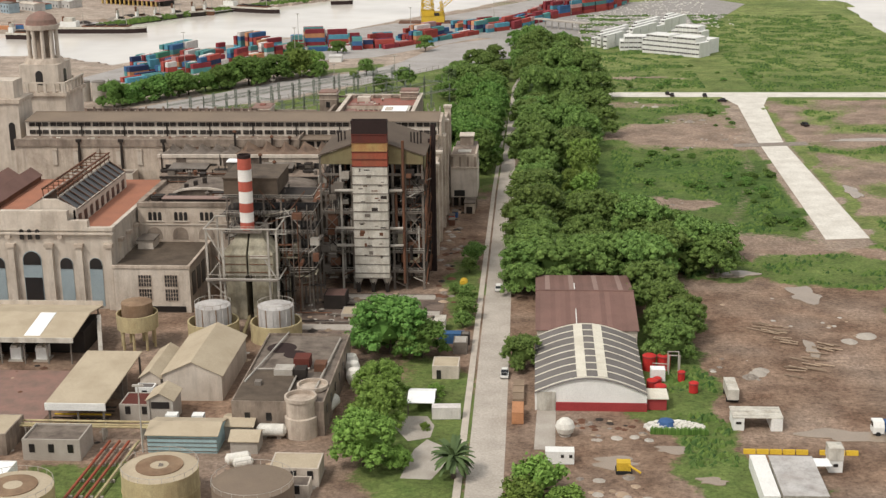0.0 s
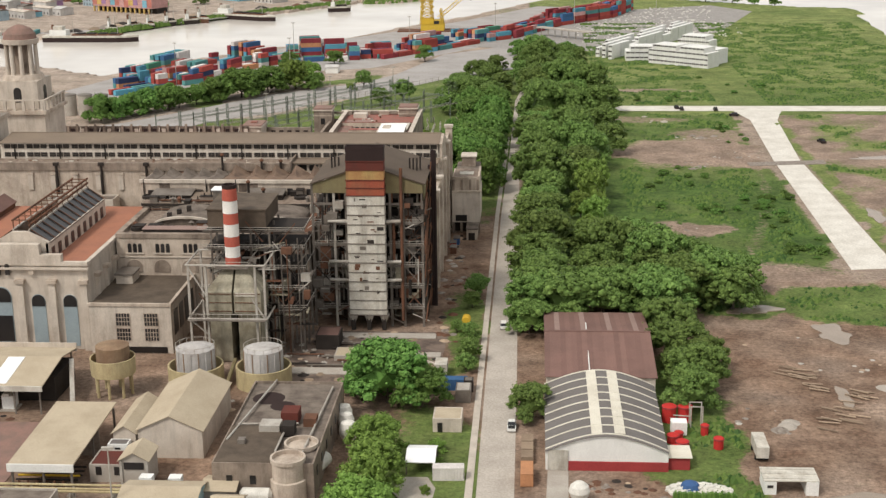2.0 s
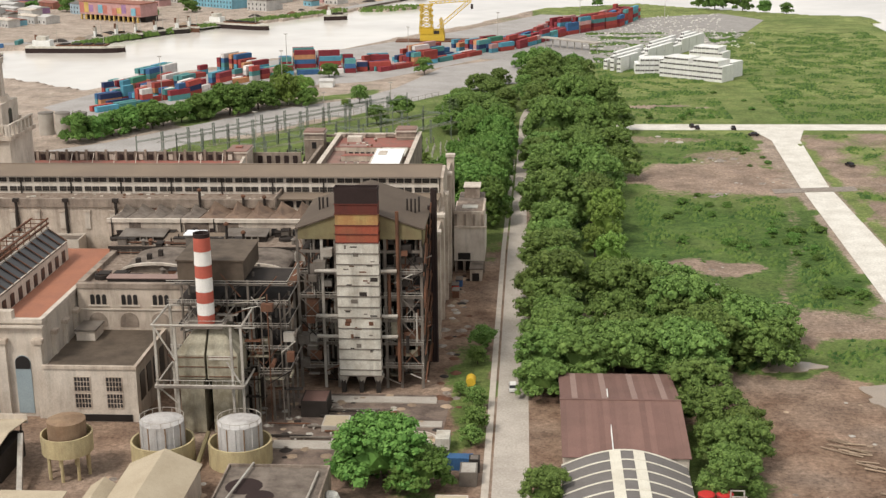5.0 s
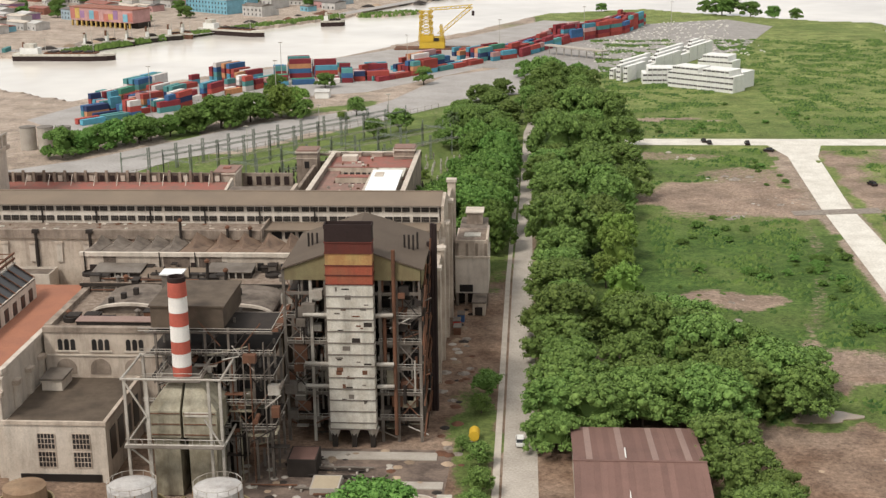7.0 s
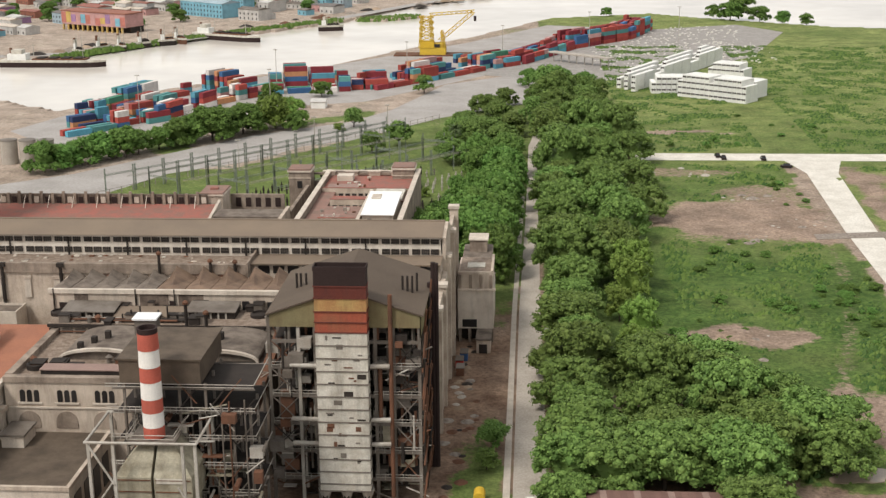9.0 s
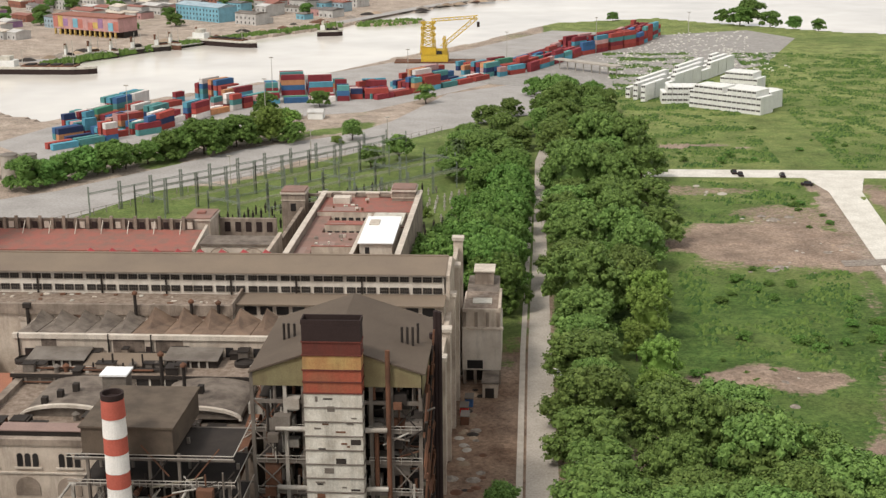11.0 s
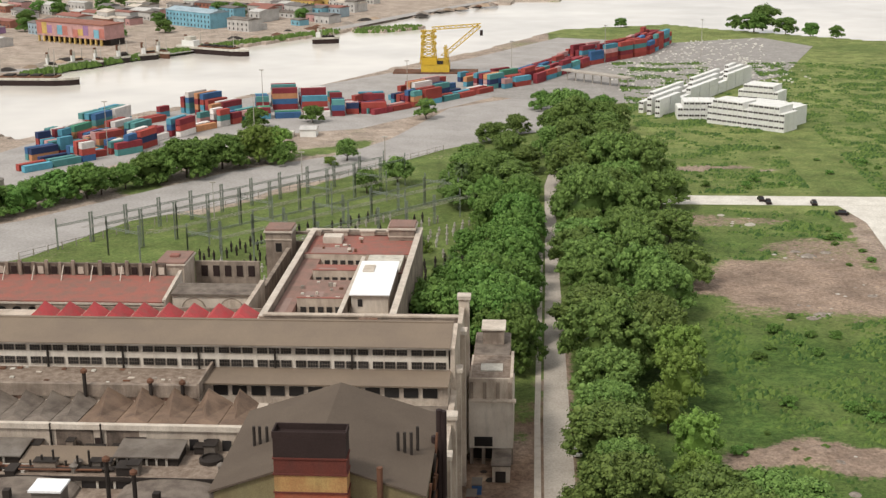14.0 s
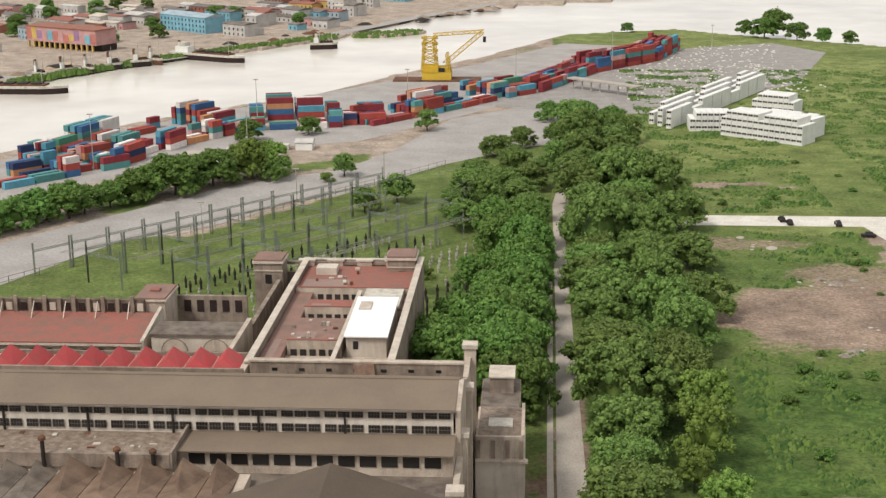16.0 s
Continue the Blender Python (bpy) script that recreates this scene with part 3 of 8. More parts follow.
# ---- middle building with vaults ----
mid = thing("pump_house", (-72, 372, 0), "plaster building with vaulted roof and small arched windows", "industrial building")
part("wall", box(B(), -94.4, -56, 359, 386.3, 0, 22.2), "plaster", mid)
part("rear_wing", box(B(), -56, -46, 368, 386.3, 0, 21.0), "plaster_dirty", mid)
part("roof", box(B(), -93.0, -56.2, 360.2, 386.2, 22.2, 22.31), "roof_debris", mid)
part("rear_roof", box(B(), -56, -46.2, 368.4, 386.2, 21.0, 21.2), "flat_roof", mid)
part("parapet", box(B(), -94.4, -56, 358.7, 360.2, 22.2, 23.3), "plaster_dirty", mid)
part("parapet", box(B(), -94.5, -93, 360.2, 386.2, 22.2, 23.4), "plaster_dirty", mid)
part("coping", box(B(), -88, -57, 361.4, 364.4, 22.35, 23.7), "dark_and_shade_steel", mid)
part("coping_top", box(B(), -88.2, -56.8, 361.2, 364.6, 23.7, 23.9), "rust_roof_pale", mid)
for cx in (-79.5, -56.6):
    pts = [(cx + 8.2 * math.cos(math.pi * k / 14), 22.32 + 2.0 * math.sin(math.pi * k / 14)) for k in range(15)]
    part("vault", profile_y(B(), pts, 371, 386), "flat_roof", mid)
    rim = [(cx + 8.5 * math.cos(math.pi * k / 14), 22.34 + 2.5 * math.sin(math.pi * k / 14)) for k in range(15)] + [(cx - 8.0 * math.cos(math.pi * k / 14), 22.34 + 1.9 * math.sin(math.pi * k / 14)) for k in range(15)]
    part("vault_rim", profile_y(B(), rim, 370.3, 371.1), "plaster_pale", mid)
    for k in range(3):
        part("roof_hatch", box(B(), cx - 5.0 + 2.0 * k, cx - 4.0 + 2.0 * k, 372.4 + 2.6 * k, 373.6 + 2.6 * k, 23.0, 25.2 + 0.3 * k), "dark_and_shade_steel", mid)
part("skylight_ring", lathe(B(), -90.6, 366, [(1.8, 22.3), (1.8, 23.3), (1.4, 23.4), (1.4, 22.9)], 18), "dark_and_shade_steel", mid)
for g in range(4):
    for k in range(3):
        window_on(mid, WIN_ARCH, (-91 + 7.2 * g + 1.35 * k, 359, 18.3))
    part("sill", box(B(), -92.0 + 7.2 * g, -87.3 + 7.2 * g, 358.7, 359, 17.9, 18.2), "plaster_pale", mid)
for g in range(4):
    local_part("blind_arch", pane_mesh(4.2, 3.4, True, 0.15), "plaster_dirty", mid, pose(-90.0 + 7.2 * g + 72, 359 - 372, 13.0))
part("string_course", box(B(), -94.4, -56, 358.75, 359, 17.0, 17.3), "plaster_pale", mid)
gal = thing("gallery", (-72, 391, 0), "low gallery with a strip of dark windows and flat cluttered roof", "industrial building")
part("wall", box(B(), -95, -46, 386.5, 396.9, 0, 24.0), "plaster", gal)
part("roof", box(B(), -95.3, -45.7, 386.1, 396.55, 24.0, 24.35), "roof_debris", gal)
part("fascia", box(B(), -95.3, -45.7, 385.9, 386.1, 23.7, 24.4), "dark_and_shade_steel", gal)
for k in range(8):
    x = -70.2 + 2.75 * k
    part("window", box(B(), x - 1.15, x + 1.15, 386.3, 386.6, 21.9, 23.5), "glass_dark", gal)
    part("mullion", box(B(), x + 1.18, x + 1.56, 386.2, 386.6, 21.5, 23.7), "white_panel", gal)
for k in range(8):
    x = -94.0 + 2.75 * k
    part("panel", box(B(), x - 1.1, x + 1.1, 386.35, 386.6, 22.0, 23.4), "steel_grey" if k % 3 else "glass_dark", gal)
for z in (21.5, 22.8):
    part("wall_pipe", tube(B(), (-95, 386.0, z), (-73, 386.0, z), 0.16, seg=6), "rust_steel", gal)
for x0, x1, y0, y1, z, mt in ((-93.4, -82.6, 390.5, 395.6, 25.6, "steel_grey"), (-82.0, -67.4, 389.6, 394.4, 24.9, "hall_roof"), (-67.0, -57.0, 390.5, 395.6, 25.8, "steel_grey")):
    part("roof_shed", box(B(), x0, x1, y0, y1, 24.3, z), "dark_and_shade_steel", gal)
    part("roof_shed_top", profile_x(B(), [(y0 - 0.5, z), (y1 + 0.4, z + 0.5), (y1 + 0.4, z + 0.7), (y0 - 0.5, z + 0.2)], x0 - 0.3, x1 + 0.3), mt, gal)
    for k in range(int((x1 - x0) / 1.6)):
        part("shed_post", box(B(), x0 + 1.6 * k, x0 + 0.35 + 1.6 * k, y0 - 0.2, y0, 24.3, z), "steel_pale", gal)
for x in (-54.2, -96.8):
    part("vent_drum", lathe(B(), x + 2, 392.5, [(1.9, 24.3), (1.9, 25.0), (1.5, 25.2), (1.5, 24.8)], 20), "dark_and_shade_steel", gal)
for k in range(7):
    x = -80 + 1.9 * k
    part("vent_pipe", tube(B(), (x, 388.2, 24.3), (x, 388.2, 26.0 + 0.9 * (k % 3)), 0.2, seg=6), "dark_and_shade_steel", gal)

# ---- building with the arched facade ----
arch = thing("engine_house", (-115, 365, 0), "monumental plaster engine house with tall arched windows and terracotta roof", "industrial building")
part("wall", box(B(), -150, -95, 337, 394, 0, 21.4), "plaster_pale", arch)
bm = B()
box(bm, -124, -106.2, 336.4, 338.2, 21.4, 26.6)
box(bm, -106.2, -101, 336.4, 338.2, 21.4, 24.0)
box(bm, -101, -94.6, 336.4, 337.6, 21.4, 22.3)
box(bm, -150, -124, 336.4, 338.2, 21.4, 22.6)
box(bm, -95.6, -94.5, 337.6, 394, 21.4, 22.2)
part("parapet", bm, "plaster_pale", arch)
part("roof", box(B(), -149, -95.7, 338.3, 393.5, 21.42, 21.6), "terracotta", arch, "terracotta tiled flat roof")
for x in (-95.9, -103.7, -111.6, -121.8, -129.5, -137):
    part("pilaster", box(B(), x - 0.8, x + 0.8, 335.9, 337.0, 0, 17.0), "plaster_pale", arch)
    part("capital", box(B(), x - 1.2, x + 1.2, 335.5, 337.0, 17.0, 17.9), "plaster", arch)
for y in (343, 350, 357):
    part("pilaster", box(B(), -95.0, -94.1, y - 0.7, y + 0.7, 0, 17.0), "plaster_pale", arch)
    part("capital", box(B(), -95.0, -93.7, y - 1.1, y + 1.1, 17.0, 17.9), "plaster", arch)
part("cornice", box(B(), -150, -94.4, 336.0, 337.0, 20.4, 20.9), "plaster_pale", arch)
for x in (-99.8, -107.6, -125.8, -133.4):
    w = window_on(arch, WIN_FACADE, (x, 337, 0.8))
    f = new("fanlight", WIN_FACADE_TOP)
    f.parent, f.location = w, (0, -0.08, 10.2)
w = window_on(arch, WIN_GREAT, (-116.7, 337, 0.8))
for nm, me, z in (("fanlight", WIN_GREAT_TOP, 11.2), ("shutter", WIN_GREAT_LOW, 1.2)):
    f = new(nm, me)
    f.parent, f.location = w, (0, -0.09, z)
for x in (-118.6, -116.5, -114.4):
    window_on(arch, WIN_ARCH, (x, 336.4, 19.0), 0).scale = (1.15, 1, 1.15)
for x in (-108.6, -122.4):
    bm = B()
    tube(bm, (x, 336.2, 19.8), (x, 336.6, 19.8), 0.75, seg=16)
    part("rosette", bm, "plaster", arch)
# skylight monitor on its roof
part("monitor_wall", box(B(), -105.3, -104.7, 339, 384, 21.6, 26.2), "plaster_pale", arch)
for k in range(9):
    part("pier_gap", box(B(), -104.72, -104.6, 341 + 4.8 * k, 343.2 + 4.8 * k, 21.8, 24.6), "glass_dark", arch)
part("monitor_gable", profile_y(B(), [(-118, 21.6), (-104.6, 21.6), (-104.6, 26.4), (-109.5, 29.0), (-113.5, 29.0), (-118, 26.4)], 339, 340.2), "plaster_pale", arch)
part("monitor_glazing", profile_y(B(), [(-104.7, 26.0), (-109.4, 29.2), (-109.4, 29.0), (-104.7, 25.8)], 340, 384), "glass_dark", arch, "dark dirty skylight glass")
part("monitor_glazing", profile_y(B(), [(-113.4, 29.2), (-118, 26.0), (-118, 25.8), (-113.4, 29.0)], 340, 384), "glass_dark", arch)
part("monitor_wall", box(B(), -118.3, -117.8, 339, 384, 21.6, 26.0), "plaster_pale", arch)
for k in range(12):
    y = 340.5 + 3.95 * k
    bm = B()
    tube(bm, (-104.7, y, 26.2), (-109.4, y, 29.4), 0.14)
    tube(bm, (-109.4, y, 29.0), (-109.4, y, 31.6), 0.14)
    tube(bm, (-109.4, y, 31.6), (-113.4, y, 31.6), 0.14)
    tube(bm, (-113.4, y, 31.6), (-113.4, y, 29.0), 0.14)
    tube(bm, (-113.4, y, 29.4), (-118, y, 26.2), 0.14)
    part("rafter", bm, "rust_steel", arch)
for x, z in ((-109.4, 29.3), (-109.4, 31.6), (-113.4, 29.3), (-113.4, 31.6), (-109.4, 30.4)):
    part("rail", box(B(), x - 0.2, x + 0.2, 340, 385, z - 0.2, z + 0.2), "rust_steel" if z > 30 else "steel_pale", arch)

# ---- block with two tall windows ----
blk = thing("switch_block", (-84.5, 346, 0), "low pale plaster block with flat dark roof and tall windows", "industrial building")
part("wall", box(B(), -94.6, -74.6, 334.6, 358.8, 0, 12.2), "plaster_pale", blk)
part("roof", box(B(), -94.3, -74.9, 334.9, 358.5, 12.2, 12.35), "bitumen", blk)
bm = B()
box(bm, -94.8, -74.4, 334.3, 335.0, 12.0, 12.7)
box(bm, -75.1, -74.4, 335, 358.8, 12.0, 12.7)
part("parapet", bm, "plaster", blk)
for x in (-86.4, -79.5):
    for z in (7.0, 3.2):
        w = window_on(blk, mesh_of(pane_mesh(3.4, 3.2), "pane", "glass_dark"), (x, 334.6, z))
        f = local_part("frame", frame_mesh(3.4, 3.2, 5, 3, 0.12), "plaster", w, pose(0, -0.02, 0))
for k in range(4):
    part("side_opening", box(B(), -74.7, -74.45, 337 + 5.2 * k, 340.4 + 5.2 * k, 4, 10), "glass_dark", blk)
part("plinth_gap", box(B(), -92, -76, 334.4, 334.7, 0.2, 1.7), "glass_dark", blk)
rh = thing("roof_hut", (-90.5, 354, 12.36), "small pale vent housing on a flat roof", "roof hut")
part("body", box(B(), -92.6, -88.4, 351, 357, 12.36, 14.6), "plaster_pale", rh)
part("lid", box(B(), -92.9, -88.1, 350.7, 357.3, 14.6, 15.0), "steel_grey", rh)

# ---- boiler house ----
boiler = thing("boiler_house", (-29.5, 370, 0), "open steel boiler house with dark gabled roof, soot-stained members and interior shade put into its colour", "boiler house")
XL, XR, YF, YB = -42.6, -15.4, 356.0, 382.5
part("roof", profile_y(B(), [(XL - 0.7, 37.4), (-29.4, 42.2), (XR + 0.7, 37.4), (XR + 0.7, 37.1), (-29.4, 41.9), (XL - 0.7, 37.1)][::-1], YF - 0.6, YB), "brown_roof", boiler, "dark brown sheet gable roof")
part("gable", profile_y(B(), [(XL, 34.9), (XR, 34.9), (XR, 37.1), (-29.4, 41.8), (XL, 37.1)], YF - 0.2, YF + 0.2), "olive_metal", boiler, "stained olive sheet gable")
bm = B()
box(bm, XL - 0.1, XL + 0.1, YF, YB, 34.9, 37.1)
box(bm, XR - 0.1, XR + 0.1, YF, YB, 33, 37.1)
box(bm, XL, XR, YB - 0.2, YB, 15, 37.1)
part("cladding", bm, "olive_metal", boiler)
for x in (-43, -37.6, -34.6, -23.6, -20.3, -15.6):
    for y in (356.3, 365, 374, 382):
        part("column", box(B(), x - 0.3, x + 0.3, y - 0.3, y + 0.3, 0, 36.9), "steel_pale" if (x in (-37.6,) and y < 357) else "steel_grey", boiler)
# Rear beams, gratings and boiler body near black: interior shade as colour
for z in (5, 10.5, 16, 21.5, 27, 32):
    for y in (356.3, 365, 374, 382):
        part("floor_beam", box(B(), XL, XR, y - 0.2, y + 0.2, z - 0.3, z + 0.3), "steel_grey" if y < 357 else "dark_and_shade_steel", boiler)
    part("floor_grating", box(B(), XL + 0.3, XR - 0.3, 358.2, 381.5, z - 0.06, z + 0.06), "dark_and_shade_steel", boiler)
part("boiler_body", box(B(), -38.5, -20.8, 361, 380, 3, 34.5), "dark_and_shade_steel", boiler)
rnd = random.Random(5)
for k in range(130):
    x, y = rnd.uniform(XL, XR), rnd.uniform(355.6, 360)
    if -35 < x < -23.5:
        x = rnd.choice((-1, 1)) * 9 - 29.4 + rnd.uniform(-4, 4)
    z = rnd.uniform(2, 33)
    bm = B()
    if k % 3 == 0:
        tube(bm, (x, y, z), (x, y, min(36, z + rnd.uniform(4, 12))), rnd.uniform(0.15, 0.4), seg=8)
    elif k % 3 == 1:
        tube(bm, (x - 2, y, z), (x + 2.2, y, z + rnd.uniform(-2.5, 2.5)), 0.16)
    else:
        s = rnd.uniform(0.6, 1.5)
        box(bm, x - s, x + s, y - s, y + s, z, z + 1.6 * s)
    part(("pipe", "brace", "duct")[k % 3], bm, rnd.choice(("steel_grey", "dark_and_shade_steel", "rust_steel", "steel_pale", "steel_grey")), boiler)
for z0 in (5, 10.5, 16, 21.5, 27):
    for x0, x1 in ((-43, -37.6), (-20.3, -15.6)):
        bm = B()
        tube(bm, (x0, 356.2, z0), (x1, 356.2, z0 + 5.5), 0.1)
        tube(bm, (x1, 356.2, z0), (x0, 356.2, z0 + 5.5), 0.14)
        part("cross_brace", bm, rnd.choice(("dark_and_shade_steel", "rust_steel", "steel_grey")), boiler)
    for x0, x1 in ((XL, -34.5), (-24, XR)):
        for dz in (0.55, 1.1):
            part("handrail", tube(B(), (x0, 355.9, z0 + dz), (x1, 355.9, z0 + dz), 0.06), "steel_pale", boiler)
        for k in range(6):
            x = x0 + (x1 - x0) * k / 5
            part("baluster", tube(B(), (x, 355.9, z0), (x, 355.9, z0 + 1.1), 0.05, seg=4), "steel_pale", boiler)
bs = random.Random(23)
for k in range(120):
    x = bs.choice((bs.uniform(XL, -34.6), bs.uniform(-24.0, XR)))
    y, z = bs.uniform(356.5, 362), bs.uniform(1, 32)
    if k % 4 == 0:
        bm = tube(B(), (x, y, z), (x, y, min(34.8, z + bs.uniform(3, 14))), bs.uniform(0.07, 0.2), seg=6)
    elif k % 4 == 1:
        bm = tube(B(), (x, y, z), (x + bs.uniform(-3, 3), y + 1, z + bs.uniform(2, 5)), 0.09, seg=4)
    elif k % 4 == 2:
        bm = tube(B(), (x - 1.6, y, z), (x + 1.6, y, z), bs.uniform(0.08, 0.22), seg=6)
    else:
        bm = box(B(), x - 1.2, x + 1.2, y, y + 1.4, z, z + 0.12)
    part(("riser", "strut", "pipe", "walkway")[k % 4], bm, bs.choice(("steel_pale", "steel_grey", "rust_steel", "rust_steel", "dark_and_shade_steel", "hopper_steel")), boiler)
for x0, x1, z0 in ((-41.6, -39.4, 8.5), (-22.6, -20.8, 12), (-41.4, -38.8, 17), (-19.4, -16.8, 7.5), (-19.8, -17.2, 9.0)):
    part("bunker", box(B(), x0, x1, 356.4, 359, z0, z0 + 4.2), bs.choice(("hopper_steel", "steel_pale", "rust_steel")), boiler)
for x, y in ((-39.4, 367), (-38.6, 367), (-37.6, 367), (-19.4, 366), (-18.5, 366), (-17.6, 366), (-16.9, 368)):
    part("vent_pipe", tube(B(), (x, y, 37), (x, y, 41.6), 0.22, seg=8), "dark_and_shade_steel", boiler)
part("tall_pipe", tube(B(), (-20.7, 355.2, 2), (-20.7, 355.2, 41.4), 0.4, seg=10), "rust_steel", boiler)
for x, z in ((-14.2, 42.5), (-13.6, 42.3), (-14.9, 38.5)):
    part("exhaust_pipe", tube(B(), (x, 372, 0.5), (x, 372, z), 0.45, seg=10), "black_soot", boiler)
for k in range(110):
    y, z = rnd.uniform(354, 385), rnd.uniform(1, 34)
    part("side_pipe", tube(B(), (-14.9, y, z), (-14.4, y + rnd.uniform(-3, 3), z + rnd.uniform(2, 8)), 0.2), rnd.choice(("rust_steel", "rust_steel", "dark_and_shade_steel")), boiler)

# flue duct standing before the boiler house
flue = thing("flue_duct", (-29.2, 354, 0), "tall panelled flue duct, white below with red and yellow bands", "flue duct")
FX0, FX1, FY0, FY1 = -34.0, -24.5, 352.6, 355.6
bands = [(43.6, 46.4, "black_soot"), (41.4, 43.6, "darkred_panel"), (38.9, 41.4, "yellow_panel"), (36.9, 38.9, "red_panel"), (35.0, 36.9, "red_panel")]
z = 35.0
while z > 5.0:
    bands.append((max(z - 2.45, 4.2), z, "white_panel"))
    z -= 2.45
for a, b_, mt in bands:
    part("panel", box(B(), FX0 + 0.1, FX1 - 0.1, FY0, FY1, a + 0.06, b_ - 0.02), mt, flue)
part("core", box(B(), FX0 + 0.3, FX1 - 0.3, FY0 + 0.3, FY1 + 0.4, 4.2, 45.6), "dark_and_shade_steel", flue)
for a, b_, mt in bands:
    part("rib", box(B(), FX0 - 0.05, FX1 + 0.05, FY0 - 0.16, FY1, a - 0.1, a + 0.1), "steel_grey" if mt == "white_panel" else "darkred_panel", flue)
bm = B()
for x0, x1, y0, y1 in ((FX0, FX1, FY0, FY0 + 0.2), (FX0, FX1, FY1 - 0.2, FY1), (FX0, FX0 + 0.2, FY0 + 0.2, FY1 - 0.2), (FX1 - 0.2, FX1, FY0 + 0.2, FY1 - 0.2)):
    box(bm, x0, x1, y0, y1, 46.4, 47.2)
part("rim", bm, "black_soot", flue)
for k in range(34):
    x, zz = rnd.uniform(FX0 + 0.6, FX1 - 1.8), rnd.uniform(8, 34)
    part("hatch", box(B(), x, x + rnd.uniform(0.4, 1.7), FY0 - 0.07, FY0 + 0.05, zz, zz + rnd.choice((0.25, 0.3, 0.9))), rnd.choice(("dark_and_shade_steel", "steel_grey", "rust_steel")), flue)
for x in (-33.2, -29.2, -25.4):
    part("leg", box(B(), x - 0.5, x + 0.5, 353.0, 354.2, 0, 4.2), "dark_and_shade_steel", flue)
    part("hopper", lathe(B(), x, 353.8, [(0.5, 1.8), (1.4, 4.2)], 8), "steel_pale", flue)
for z in (17.6, 12.8, 28):
    part("side_duct", tube(B(), (-39.0, 354.6, z), (-34.0, 354.4, z), 0.42, seg=10), "steel_pale", flue)
    part("side_duct", tube(B(), (-24.4, 354.4, z), (-20.9, 354.6, z), 0.42, seg=10), "steel_pale", flue)

# ---- chimney and its hopper ----
chim = thing("chimney", (-61.7, 350, 18.6), "red and white banded round steel chimney with soot-black rim", "chimney")
zs = [18.6, 20.6, 23.2, 25.6, 28.6, 31.2, 34.2, 37.0]
for k, (a, b_) in enumerate(zip(zs, zs[1:])):
    part("band", lathe(B(), -61.7, 350, [(1.78, a), (1.78 - 0.02 * k, b_)], 24), "chim_red" if k % 2 == 0 else "chim_white", chim)
part("rim", lathe(B(), -61.7, 350, [(1.66, 37.0), (1.72, 37.9), (1.42, 37.9), (1.42, 37.1)], 24), "black_soot", chim)
hop = thing("flue_hopper", (-61, 347, 0), "stained grey steel twin hopper with frame carrying the chimney", "hopper")
for s, x0, x1 in ((-1, -67.4, -61.2), (1, -60.7, -54.3)):
    xa, xb = (-63.2, -61.2) if s < 0 else (-60.7, -58.5)
    bm = B()
    lo = [bm.verts.new(c) for c in ((x0, 343.5, 8.4), (x1, 343.5, 8.4), (x1, 353, 8.4), (x0, 353, 8.4))]
    md = [bm.verts.new(c) for c in ((x0, 343.5, 13.6), (x1, 343.5, 13.6), (x1, 353, 13.6), (x0, 353, 13.6))]
    hi = [bm.verts.new(c) for c in ((xa, 347.8, 18.7), (xb, 347.8, 18.7), (xb, 352.2, 18.7), (xa, 352.2, 18.7))]
    bm.faces.new(lo[::-1]), bm.faces.new(hi)
    for p, q in ((lo, md), (md, hi)):
        for i in range(4):
            bm.faces.new((p[i], p[(i + 1) % 4], q[(i + 1) % 4], q[i]))
    part("hopper", bm, "hopper_steel", hop)
    part("duct", box(B(), x0 + 0.6, x1 - 0.6, 344.5, 352, -3.9, 8.4), "hopper_steel", hop)
for x in (-70.6, -66.5, -55, -52.9):
    for y in (341.5, 354):
        part("post", box(B(), x - 0.25, x + 0.25, y - 0.25, y + 0.25, -4.05, 20.8), "steel_pale", hop)
for z in (7.8, 20.8):
    for a, b_ in (((-71.2, 341.2, z), (-52.6, 341.2, z)), ((-71.2, 354.2, z), (-52.6, 354.2, z)), ((-71.0, 341.2, z), (-71.0, 354.2, z)), ((-52.6, 341.2, z), (-52.6, 354.2, z))):
        part("beam", tube(B(), a, b_, 0.24), "steel_pale", hop)
for a, b_ in (((-70.8, 341.2, 20.8), (-66.6, 341.2, 13.4)), ((-70.8, 341.2, 7.8), (-66.6, 341.2, 4)), ((-53, 341.2, 7.8), (-56, 341.2, 13))):
    part("brace", tube(B(), a, b_, 0.2), "steel_pale", hop)
part("platform", box(B(), -65.5, -57.5, 345.5, 353.8, 18.55, 18.75), "steel_grey", hop)
for z in (19.6, 20.3):
    for a, b_ in (((-65.5, 345.5, z), (-57.5, 345.5, z)), ((-65.5, 345.5, z), (-65.5, 353.8, z)), ((-57.5, 345.5, z), (-57.5, 353.8, z))):
        part("handrail", tube(B(), a, b_, 0.07), "steel_pale", hop)
for k in range(14):
    x = -70.6 + 1.35 * k
    part("baluster", tube(B(), (x, 341.0, 7.8), (x, 341.0, 9.0), 0.06, seg=4), "steel_pale", hop)
part("handrail", tube(B(), (-71, 341.0, 9.0), (-52.6, 341.0, 9.0), 0.08), "steel_pale", hop)
part("gantry_floor", box(B(), -71, -52.6, 339.8, 341.4, 7.7, 7.85), "steel_grey", hop)
for x0, z0 in ((-67.2, 8.9), (-60.5, 8.9)):
    for j in range(3):
        part("panel_rib", box(B(), x0, x0 + 6.0, 343.34, 343.5, z0 + 2.1 * j, z0 + 0.15 + 2.1 * j), "rust_steel", hop)
